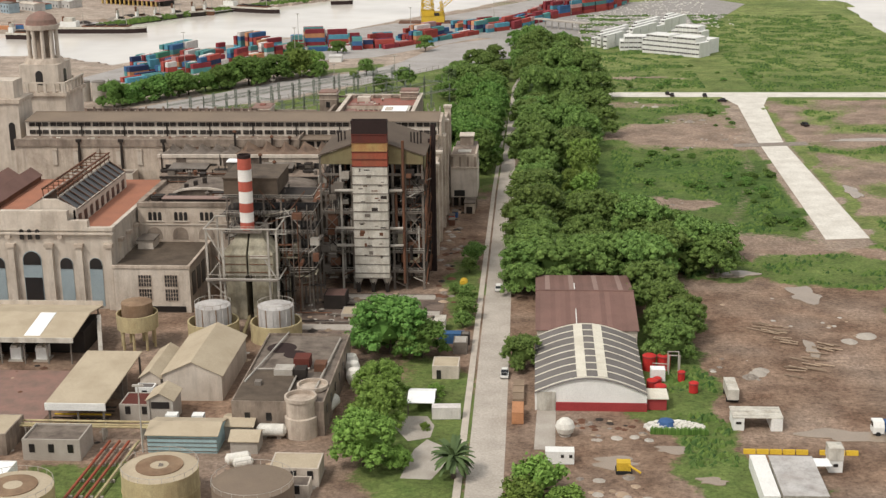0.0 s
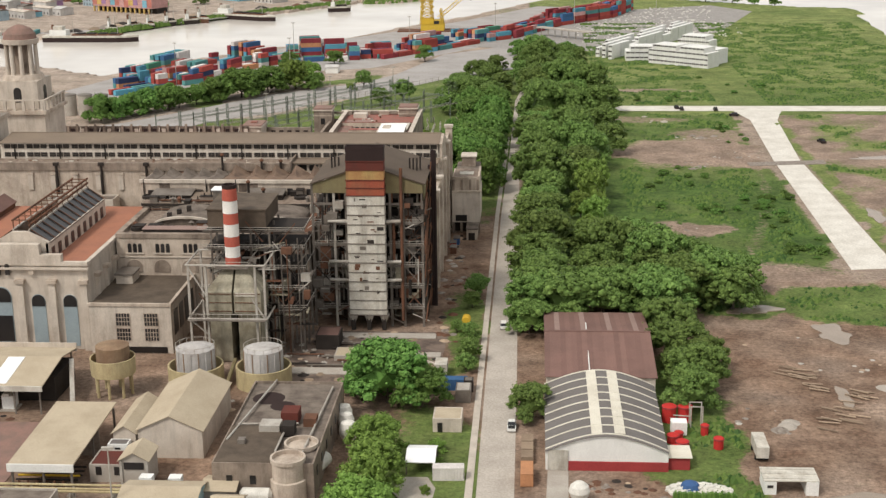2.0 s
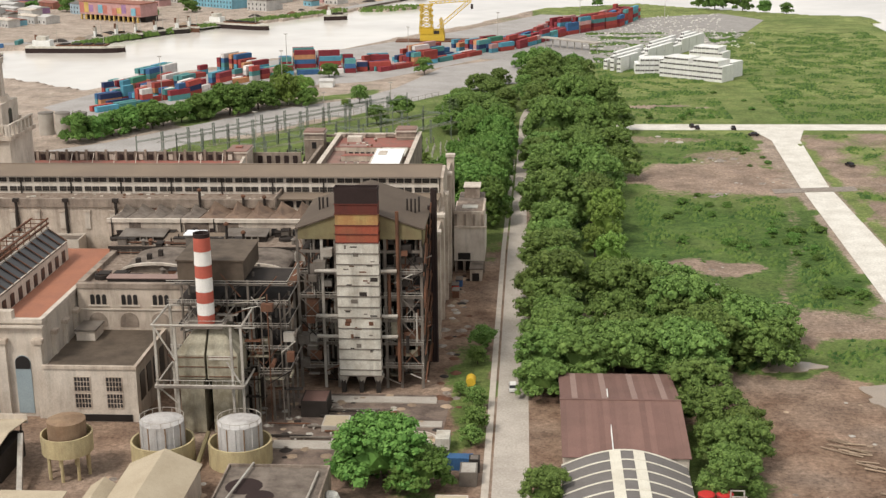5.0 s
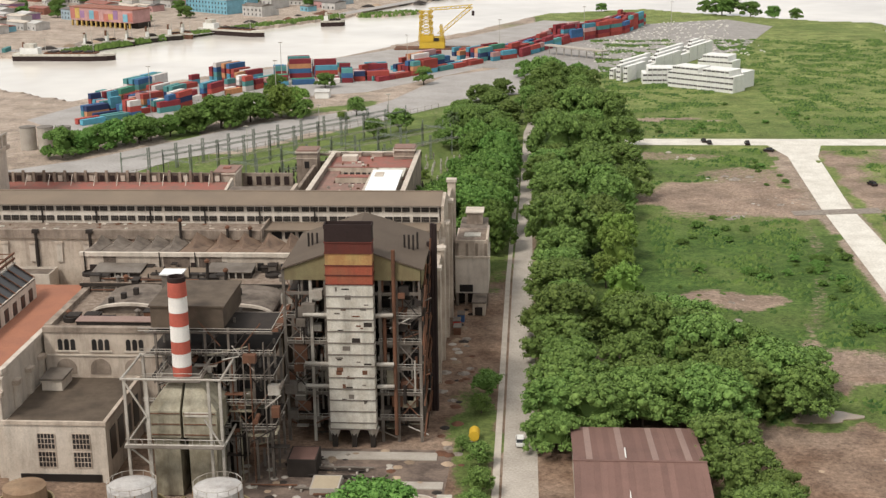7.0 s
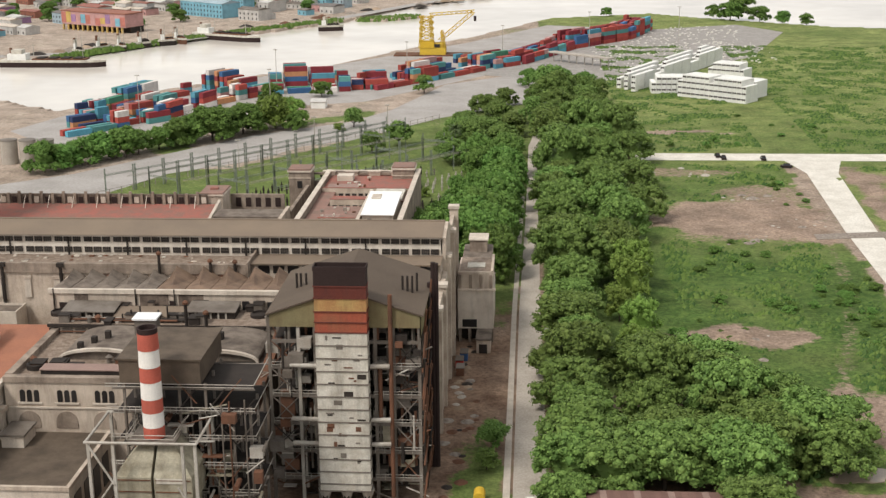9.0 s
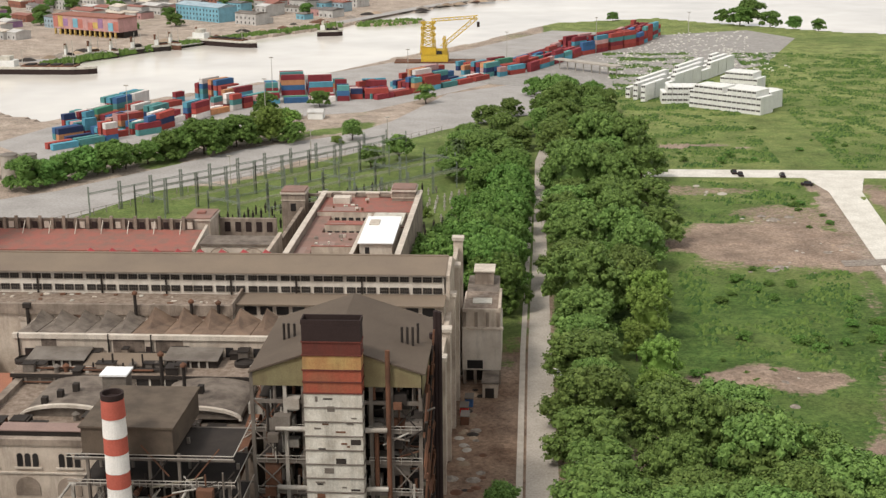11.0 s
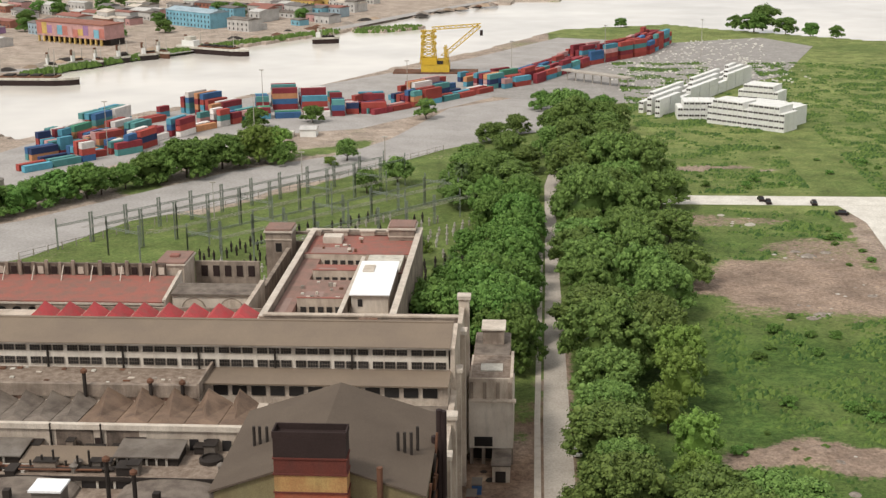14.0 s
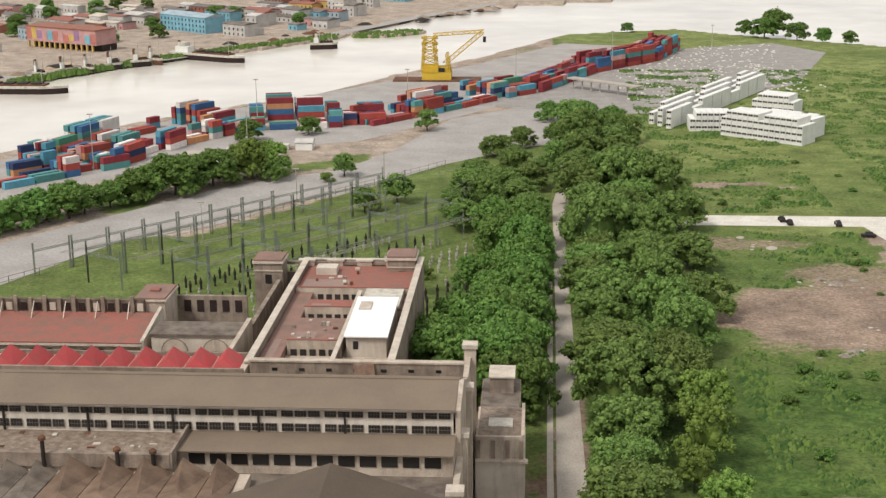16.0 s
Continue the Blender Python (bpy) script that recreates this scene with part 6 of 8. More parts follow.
for x0, x1, y0, y1, h, mt in ((-37.6, -34.2, 277, 281, 2.0, "darkred_panel"), (-41, -37, 272, 275.5, 1.4, "steel_pale"), (-36.5, -34, 271, 274, 1.8, "dark_and_shade_steel"), (-44, -42.6, 266, 267.6, 1.0, "steel_grey"), (-33, -30.5, 276, 279, 1.2, "rust_steel")):
    part("roof_unit", box(B(), x0, x1, y0, y1, 6.9, 7.4 + h), mt, fp)
for a, b_ in (((-46.5, 268, 7.6), (-42.5, 299, 7.6)), ((-46, 276, 7.4), (-34, 276.6, 7.4)), ((-36, 262, 8), (-36, 280, 7.6)), ((-31, 262, 7.6), (-30, 296, 7.4))):
    part("roof_pipe", tube(B(), a, b_, 0.22, seg=6), "steel_pale", fp)
for x, y, r, h in ((-33.0, 258.6, 3.0, 8.6), (-31.8, 266.5, 3.0, 8.0)):
    sl = thing("settling_tower", (x, y, 0), "pale round settling tower with stepped plaster walls", "tower")
    part("wall", lathe(B(), x, y, [(r + 0.4, 0), (r + 0.4, h * 0.5), (r, h * 0.52), (r, h - 0.8), (r + 0.3, h - 0.7), (r + 0.3, h), (r - 0.1, h), (r - 0.1, h - 0.8)], 28), "plaster", sl)
    part("basin", lathe(B(), x, y, [(r - 0.15, h - 1.0), (0.1, h - 0.9)], 28), "flat_roof", sl)
flat_building("low_office", -35.2, -25.8, 234.5, 241.5, 3.6, "plaster_pale", "beige_sheet", "low office with cream flat roof", "building", 0.2, 3)
flat_building("guard_hut", -31.2, -26.8, 229, 233, 2.8, "plaster_pale", "flat_roof", "small plaster guard hut", "hut", 0.15, 1)
flat_building("pump_station", -86, -74.4, 244, 252, 4.0, "concrete", "flat_roof", "low concrete pump station with ribbed roof", "building", 0.5, 3)
flat_building("switch_hut", -104, -90, 246, 256, 4.4, "plaster_dirty", "beige_sheet", "grey plaster hut with cream roof", "building", 0.2, 3)
flat_building("yard_store", -92, -84, 226, 236, 3.4, "white_wall", "white_roof", "low white flat-roofed yard store", "building", 0.2, 2)
bm = B()
box(bm, -112, -89, 262, 292, 0.0, 0.12)
solo("yard_slab", bm, "brown_slab" if "brown_slab" in M else "pink_roof", "reddish-brown paved yard", "pavement", kind="structure")
for k in range(4):
    x = -71.8 + 1.95 * k
    pr = thing("pipe_run", (x, 240, 0), ("rust-red" if k < 3 else "cream") + " pipe lying on low supports over grass", "pipe", "pipe runs")
    part("pipe", tube(B(), (x, 226, 0.8), (x + 0.8, 252, 0.8), 0.28, seg=8), "red_panel" if k < 3 else "cream_tank", pr)
    for y in (228, 235, 242, 249):
        part("support", box(B(), x - 0.3, x + 1.0, y - 0.2, y + 0.2, 0, 0.55), "concrete", pr)
for y, z in ((253.5, 3.2), (254.6, 3.2), (255.8, 3.4)):
    pr = thing("pipe_bridge", (-78, y, 0), "cream pipe carried on a row of posts", "pipe", "pipe bridges")
    part("pipe", tube(B(), (-98, y, z), (-62, y, z), 0.25, seg=8), "cream_tank", pr)
    for k in range(5):
        part("post", box(B(), -97 + 8 * k, -96.7 + 8 * k, y - 0.15, y + 0.15, 0, z), "steel_pale", pr)


def mast(x, y, h, name="lamp_mast", head=True, label="tall grey steel lamp mast"):
    e = thing(name, (x, y, 0), label, "lamp mast", "masts")
    part("pole", tube(B(), (x, y, -0.1), (x, y, h), 0.2, 0.12, 8), "steel_pale", e)
    if head:
        part("lamp_head", box(B(), x - 1.1, x + 1.1, y - 0.3, y + 0.3, h, h + 0.35), "steel_pale", e)


mast(-63.4, 248.8, 14)
# yard before the boiler house
strip("works_yard", [(-52, 317), (-49, 330), (-46, 352.2)], [(-28, 312), (-10, 318), (-9, 352.2)], 0.03, "oily_slab", "dark oil-stained concrete works yard", "pavement")
# First shelter is open underneath; a solid dark box stands for its shade
for x0, x1, y0, y1, h, wall, roof, label in ((-40.5, -34.8, 338.5, 345, 3.6, "dark_and_shade_steel", "rust_roof", "yard shelter with rust-brown roof, its open shaded inside drawn as a dark box"), (-35, -29.5, 331, 337, 1.2, "concrete", "beige_sheet", "low tank pit with tan cover")):
    flat_building("yard_shelter", x0, x1, y0, y1, h, wall, roof, label, "shelter", 0.1)
bm = B()
lathe(bm, -14.5, 326.5, [(4.2, 0), (4.2, 0.7), (3.8, 0.7), (3.8, 0.05)], 32)
solo("ring_wall", bm, "kerb", "low round pale concrete ring wall", "basin")
for x0, x1, y0, y1 in ((-44, -22, 322, 326), (-40, -12, 347, 350.5), (-22, -10, 334, 337)):
    bm = B()
    box(bm, x0, x1, y0, y1, 0, 0.25)
    solo("yard_kerb", bm, "concrete", "stained concrete yard strip", "pavement", kind="structure")
sc = random.Random(31)
JUNK = []
for mt in ("rust_steel", "concrete", "dark_and_shade_steel", "timber", "steel_pale", "rubble"):
    bm = B()
    for k in range(26):
        a, r = sc.uniform(0, 6.283), sc.uniform(0.2, 1.3)
        bm.verts.new((r * math.cos(a), r * math.sin(a), sc.uniform(0, 0.9) * (1.4 - r)))
    for k in range(9):
        a = 6.283 * k / 9
        bm.verts.new((1.4 * math.cos(a) * sc.uniform(0.7, 1.2), 1.4 * math.sin(a), -0.1))
    bmesh.ops.convex_hull(bm, input=bm.verts)
    for v in [v for v in bm.verts if not v.link_faces]:
        bm.verts.remove(v)
    JUNK.append(mesh_of(bm, "rubble_mound", mt))


def junk(x, y, s=1.0, which=None):
    o = new("rubble_mound", JUNK[which] if which is not None else JUNK[sc.choice((0, 2, 3, 5))])
    o.matrix_world = pose(x, y, 0, 0, 0, sc.uniform(0, 360)) @ Matrix.Diagonal((s, s, s * 0.5, 1))
    return tagged(o, "small mound of mixed scrap and rubble on earth", "rubble mound", "rubble mounds")


for k in range(46):
    junk(sc.uniform(-46, -9), sc.uniform(318, 352), sc.uniform(0.4, 1.1))
for k in range(30):
    junk(sc.uniform(-112, -60), sc.uniform(252, 296), sc.uniform(0.3, 0.8))
for k in range(36):
    junk(sc.uniform(-13.5, -7), sc.uniform(345, 452), sc.uniform(0.4, 1.2))
for k in range(24):
    junk(sc.uniform(20, 36), sc.uniform(263, 269), sc.uniform(0.3, 0.8))
for k in range(16):
    junk(sc.uniform(23, 36), sc.uniform(230, 242), sc.uniform(0.4, 1.0), sc.choice((1, 3, 5)))

# litter of the yard before the boiler house and between the sheds
yl = random.Random(91)
for cx0, cx1, cy0, cy1, n_ in ((-50, -18, 322, 349, 34), (-74, -50, 300, 308, 12), (-45, -24, 232, 250, 12), (-98, -80, 232, 262, 14), (-13, -10.6, 392, 420, 10), (26, 38, 258, 262, 10)):
    for k in range(n_):
        junk(yl.uniform(cx0, cx1), yl.uniform(cy0, cy1), yl.uniform(0.35, 1.0), yl.choice((1, 3, 4, 5)))
for k in range(12):
    x, y = yl.uniform(-52, -30), yl.uniform(326, 344)
    e = thing("yard_pipe", (x, y, 0), "rusty pipe run on low sleepers in the yard", "pipe", "yard pipes")
    L_ = yl.uniform(5, 12)
    part("pipe", tube(B(), (x, y, 0.55), (x + L_, y + yl.uniform(-0.6, 0.6), 0.55), yl.uniform(0.14, 0.26), seg=7), yl.choice(("rust_steel", "steel_grey", "dark_and_shade_steel")), e)
    for f in (0.12, 0.85):
        part("sleeper", box(B(), x + L_ * f - 0.2, x + L_ * f + 0.2, y - 0.8, y + 0.8, 0, 0.4), "concrete", e)
# ---- office garden ----
tent = thing("white_tent", (-9.6, 273.5, 0), "open shelter with bright white canopy roof", "shelter")
part("canopy", profile_x(B(), [(269.6, 2.6), (273.6, 3.7), (277.6, 2.6), (277.6, 2.75), (273.6, 3.85), (269.6, 2.75)], -12.4, -6.6), "white_roof", tent)
for x in (-12.2, -6.8):
    for y in (269.9, 277.3):
        part("post", box(B(), x - 0.12, x + 0.12, y - 0.12, y + 0.12, 0, 2.7), "steel_grey", tent)
part("back_wall", box(B(), -12.2, -6.9, 276.9, 277.1, 0, 2.6), "grey_tank", tent)
h1 = flat_building("plaster_hut", -8.6, -2.6, 290.3, 296.5, 2.9, "plaster_pale", "beige_sheet", "square plaster hut with cream flat roof", "hut", 0.15)
part("door", box(B(), -7.6, -6.6, 290.15, 290.35, 0, 2.1), "glass_dark", h1)
flat_building("sheet_hut", -4.8, -1.5, 306.2, 311, 2.8, "steel_grey", "steel_pale", "small grey sheet-metal hut", "hut", 0.1)
flat_building("sheet_hut", -3.3, -1.2, 312.5, 315, 2.6, "dark_and_shade_steel", "steel_grey", "small dark sheet-metal hut", "hut", 0.1)
container(-5.6, 314.5, 0.0, 0, "blue", 6.06)
container(-4.0, 268.6, 0.0, 3, "white", 6.06)
container(11.0, 268.4, 0.02, 90, "orange", 6.06)
for k in range(3):
    bm = B()
    box(bm, 9.8, 12.2, 275.5 + 3.9 * k, 279 + 3.9 * k, 0, 1.5)
    solo("timber_crate", bm, "timber", "brown timber crate stack beside the road", "crate", "crates by the road")
yt = thing("yellow_tank", (-4.9, 357.5, 0), "small yellow lying tank in grass", "tank")
part("shell", tube(B(), (-4.9, 356, 1.5), (-4.9, 359, 1.5), 1.1, seg=14), "yellow", yt)
part("stand", box(B(), -5.6, -4.2, 356.4, 358.6, 0, 0.7), "concrete", yt)
tk = thing("tank_trailer", (-9, 322, 0), "white box trailer parked in the yard", "trailer")
part("body", box(B(), -10.4, -7.6, 321, 325.6, 0.8, 3.2), "white_panel", tk)
part("chassis", box(B(), -10.2, -7.8, 320, 326, 0.3, 0.8), "dark_and_shade_steel", tk)
for a in ([(-14.5, 263), (-11, 256), (-6.6, 258), (-6.2, 264), (-8, 268.8), (-12.3, 268.8)], [(-11, 239), (-5, 238.6), (-2.6, 246), (-4, 254), (-7.2, 257), (-9.4, 252)]):
    bm = B()
    prism(bm, a, -0.1, 0.05)
    bmesh.ops.recalc_face_normals(bm, faces=bm.faces)
    solo("garden_path", bm, "concrete", "grey paved garden path", "path", kind="structure")


def car(x, y, rz, body="white_wall", pickup=False):
    e = thing("pickup_truck" if pickup else "car", (0, 0, 0), ("white pickup truck" if pickup else "white car") + " parked on the asphalt road", "car", "cars")
    lo = [(-0.88, 0.35), (0.88, 0.35), (0.9, 0.9), (-0.9, 0.9)]
    part("body", profile_y(B(), lo, -2.3, 2.3), body, e)
    y0, y1 = (-0.3, 1.3) if pickup else (-1.6, 1.0)
    bm = B()
    a = [bm.verts.new(c) for c in ((-0.85, y0, 0.9), (0.85, y0, 0.9), (0.85, y1 + 0.5, 0.9), (-0.85, y1 + 0.5, 0.9))]
    b_ = [bm.verts.new(c) for c in ((-0.68, y0 + 0.25, 1.55), (0.68, y0 + 0.25, 1.55), (0.68, y1, 1.55), (-0.68, y1, 1.55))]
    bm.faces.new(b_)
    for i in range(4):
        bm.faces.new((a[i], a[(i + 1) % 4], b_[(i + 1) % 4], b_[i]))
    part("windows", bm, "car_glass", e)
    part("roof", box(B(), -0.68, 0.68, y0 + 0.25, y1, 1.55, 1.62), body, e)
    if pickup:
        part("load_bed", box(B(), -0.75, 0.75, -2.1, -0.45, 0.9, 0.93), "tyre", e)
    for sx in (-0.85, 0.85):
        for sy in (-1.45, 1.45):
            part("wheel", tube(B(), (sx - 0.1, sy, 0.34), (sx + 0.1, sy, 0.34), 0.34, seg=12), "tyre", e)
    e.matrix_world = pose(x, y, 0.04, 0, 0, rz)


car(7.7, 292.6, 0, pickup=True), car(4.6, 356, 2), car(8.0, 452, 3)

# ---- yard beside the arched warehouse ----
wt = thing("water_sphere", (20.7, 260.3, 0), "white round water tank on a low stand", "tank")
part("sphere", lathe(B(), 20.7, 260.3, [(0.8, 0.2), (1.6, 0.8), (2.0, 1.9), (1.7, 2.9), (0.9, 3.6), (0.1, 3.8)], 24), "white_tank", wt)
part("stand", lathe(B(), 20.7, 260.3, [(1.2, 0), (1.0, 0.4)], 12), "concrete", wt)
wc = thing("site_cabin", (19.4, 247.4, 0), "white site cabin with two small windows", "cabin")
part("body", box(B(), 16.6, 22.2, 246.2, 248.7, 0.1, 2.7), "white_wall", wc)
for x in (19.6, 21.2):
    part("window", box(B(), x, x + 0.6, 246.1, 246.25, 1.5, 2.1), "glass_dark", wc)
strip("apron", [(14.4, 253), (15.0, 272.8)], [(18.6, 253), (19.0, 272.8)], 0.05, "concrete", "grey concrete apron before a door", "pavement")
bag = B()
for k in range(520):
    a, r = sc.uniform(0, 6.283), math.sqrt(sc.random())
    x, y = 43.2 + 6.2 * r * math.cos(a), 265.0 + 3.2 * r * math.sin(a)
    s, z = sc.uniform(0.16, 0.34), 1.1 * (1 - r * r) * sc.random()
    box(bag, x - s, x + s, y - s, y + s * sc.uniform(0.6, 1.4), z - 0.05, z + s)
solo("bag_heap", bag, "white_tank", "heap of white and pale blue bags and plastic scrap", "rubble mound", kind="stuff")
tp = B()
lathe(tp, 41.5, 265.2, [(1.9, 0.6), (1.5, 1.5), (0.4, 1.9)], 9)
solo("blue_tarpaulin", tp, "blue_paint", "dark blue tarpaulin over a scrap heap", "tarpaulin")
hd = B()
for k in range(60):
    x = 38 + 11.5 * k / 59
    box(hd, x, x + 0.22, 261.3, 262.2, 0, sc.uniform(0.9, 1.5))
solo("hedge", hd, "leaf_dark", "low dark green hedge below the bag heap", "hedge", kind="stuff")
for k, (x, y, r, h) in enumerate(((40.6, 298, 1.5, 3.4), (43.9, 298.2, 1.5, 3.4), (40.4, 287, 1.2, 1.7), (42.0, 284.6, 1.3, 1.4), (40.6, 282.2, 1.2, 1.2), (47.2, 291, 0.8, 2.2), (49.2, 284.5, 1.0, 2.2), (41.8, 289.5, 0.9, 1.2))):
    e = thing("red_skip", (x, y, 0), "bright red steel skip or drum in a yard", "skip", "red skips")
    part("shell", lathe(B(), x, y, [(r, 0), (r, h), (r * 0.8, h + 0.2), (0.1, h + 0.25)], 8 if k % 2 else 14), "red_paint", e)
    part("rim", lathe(B(), x, y, [(r + 0.02, h - 0.3), (r + 0.12, h - 0.3), (r + 0.12, h), (r + 0.02, h)], 14), "red_wall", e)
fr = thing("steel_frame", (45.5, 295, 0), "pale steel loading frame in the yard", "frame")
for x in (44.6, 47.0):
    for y in (293.5, 296):
        part("post", box(B(), x - 0.12, x + 0.12, y - 0.12, y + 0.12, 0, 5.2), "steel_pale", fr)
for a, b_ in (((44.6, 293.5, 5.1), (47, 293.5, 5.1)), ((44.6, 296, 5.1), (47, 296, 5.1)), ((44.6, 293.5, 3), (41, 293.5, 3.2))):
    part("beam", tube(B(), a, b_, 0.13), "steel_pale", fr)
flat_building("yard_booth", 40.4, 43.6, 290.6, 293.2, 2.6, "white_wall", "white_roof", "small white yard booth with flat roof", "hut", 0.1)
gate = thing("container_gate", (59.8, 266, 0), "white gatehouse of two cabins with a canopy between", "gatehouse")
part("cabin", box(B(), 55.0, 57.2, 264.0, 269.6, 0, 2.7), "white_wall", gate)
part("cabin", box(B(), 62.6, 64.9, 263.8, 269.6, 0, 2.7), "white_wall", gate)
for k in range(6):
    part("roof_sheet", box(B(), 54.8, 65.0, 263.9 + 1.0 * k, 264.8 + 1.0 * k, 2.75, 2.9 + 0.05 * (k % 2)), "white_panel", gate)
part("window", box(B(), 55.5, 56.6, 263.9, 264.05, 1.4, 1.9), "glass_dark", gate)
trl = thing("box_trailer", (57, 281, 0), "white box trailer standing on earth", "trailer")
part("body", box(B(), 55.7, 58.1, 278, 285.5, 0.9, 3.2), "white_panel", trl)
for y in (279.4, 284):
    part("wheel", tube(B(), (55.6, y, 0.5), (58.2, y, 0.5), 0.5, seg=12), "tyre", trl)
cab2 = thing("site_office", (62, 238, 0), "long site office with pale grey flat roof", "site office")
part("wall", box(B(), 59.2, 67.0, 229, 245.6, 0, 2.7), "white_panel", cab2)
part("roof", box(B(), 59.0, 67.2, 228.8, 245.8, 2.7, 2.9), "grey_tank", cab2)
part("side_roof", box(B(), 55.6, 58.6, 229, 246.6, 0, 2.6), "white_wall", cab2)
part("canopy", box(B(), 67.2, 70.2, 242, 245.4, 2.5, 2.65), "white_roof", cab2)
for x in (71.6, 84.0):
    st = thing("stacked_cabin", (x, 246.4, 0), "two white guard cabins stacked as a tower", "cabin")
    part("lower_cabin", box(B(), x - 1.3, x + 1.3, 244.8, 247.8, 0, 2.4), "white_wall", st)
    part("upper_cabin", box(B(), x - 1.45, x + 1.35, 244.7, 248, 2.45, 5.0), "white_panel", st)
    part("window", box(B(), x - 0.5, x + 0.4, 244.7, 244.85, 1.2, 1.8), "glass_dark", st)
for k in range(8):
    bm = B()
    profile_x(bm, [(252.6, 0), (253.6, 0), (253.3, 0.85), (252.9, 0.85)], 55.5 + 2.55 * k + (2 if k > 4 else 0), 57.8 + 2.55 * k + (2 if k > 4 else 0))
    bmesh.ops.recalc_face_normals(bm, faces=bm.faces)
    solo("road_barrier", bm, "yellow", "yellow concrete road barrier on earth", "barrier", "yellow barriers")
lor = thing("lorry", (84.5, 263.5, 0), "white and blue lorry standing on earth", "lorry")
part("cab", profile_x(B(), [(262, 0.6), (264.6, 0.6), (264.6, 3.0), (262.6, 3.0), (262, 1.9)], 82.6, 84.8), "white_wall", lor)
part("windscreen", box(B(), 82.5, 82.62, 262.6, 264.2, 1.9, 2.7), "car_glass", lor)
part("tipper", box(B(), 85, 90, 262, 264.6, 1.0, 2.8), "blue_paint", lor)
for x in (83.6, 86.5, 88.6):
    part("wheel", tube(B(), (x, 261.9, 0.5), (x, 264.7, 0.5), 0.5, seg=12), "tyre", lor)
dg = thing("digger", (31.5, 243.5, 0), "yellow digger among rubble heaps", "digger")
part("body", box(B(), 30.2, 32.8, 242.6, 244.6, 0.6, 2.2), "yellow", dg)
part("track", box(B(), 30, 33, 242.2, 245, 0, 0.6), "tyre", dg)
part("arm", tube(B(), (32, 243, 2), (34.6, 241, 1.0), 0.22), "yellow", dg)
plk = B()
box(plk, -2.2, 2.2, -0.18, 0.18, 0.0, 0.16)
PLANK = mesh_of(plk, "plank", "timber")
for k in range(34):
    o = new("plank", PLANK)
    cx, cy = sc.choice(((75.5, 297), (78, 303), (74, 318), (71.5, 326), (82, 312)))
    o.matrix_world = pose(cx + sc.uniform(-3, 3), cy + sc.uniform(-3.5, 3.5), 0.26 + 0.1 * (k % 2), 0, 0, -25 + sc.uniform(-18, 18))
    tagged(o, "loose weathered timber plank on bare earth", "plank", "loose planks")
pd = random.Random(3)
for cx, cy, rx, ry in ((69.5, 372, 6.5, 3.4), (86, 354, 4.5, 6), (80, 312, 1.8, 5), (78, 262, 9, 3.2), (30, 247.5, 5, 2.6), (42, 254, 4, 1.6), (48, 240, 3, 1.4), (124, 470, 3, 7), (150, 560, 16, 3)):
    n_ = 26
    pts = []
    for k in range(n_):
        a = 2 * math.pi * k / n_
        r = 1 + 0.28 * math.sin(2 * a + cx) + 0.18 * math.sin(5 * a + cy) + pd.uniform(-0.08, 0.08)
        pts.append((cx + rx * r * math.cos(a), cy + ry * r * math.sin(a)))
    bm = B()
    prism(bm, pts, -0.3, 0.16 if cx > 45 else 0.02)
    bmesh.ops.recalc_face_normals(bm, faces=bm.faces)
    solo("puddle", bm, "puddle", "shallow pale muddy puddle on bare earth", "puddle", "puddles", kind="structure")

for x, y in ((-53.4, 226.2), (-77.2, 217.0)):
    ring = B()
    lathe(ring, x, y, [(3.6, 7.75), (4.3, 7.72), (4.3, 7.95), (3.6, 7.98)], 36)
    solo("lid_ring", ring, "rust_tank", "rusty ring on a tank lid", "tank fitting", "lid rings")
# ---- buildings behind the turbine hall ----
an = thing("office_annex", (-46, 512, 0), "old plaster annex with red flat roofs and parapet walls", "building")
part("wall", box(B(), -60, -31.5, 474, 548, 0, 17.2), "plaster", an)
part("link_wall", box(B(), -59.4, -16.4, 472.4, 473.6, 0, 21.8), "plaster_dirty", an)
part("link_coping", box(B(), -59.6, -16.2, 472.2, 473.8, 21.8, 22.15), "plaster", an)
part("link_pier", box(B(), -38.6, -34.6, 471.9, 472.4, 16, 21.7), "brick_bare", an)
for x0, x1, y0, y1, z in ((-60.8, -59.6, 474, 548, 21.0), (-32.2, -31.0, 474, 548, 21.4), (-59.6, -32.2, 547.2, 548.4, 20.8), (-44.0, -43.3, 474, 522, 20.7)):
    part("parapet", box(B(), x0, x1, y0, y1, 0, z), "plaster_dirty", an)
    part("coping", box(B(), x0 - 0.15, x1 + 0.15, y0, y1, z, z + 0.25), "plaster_pale", an)
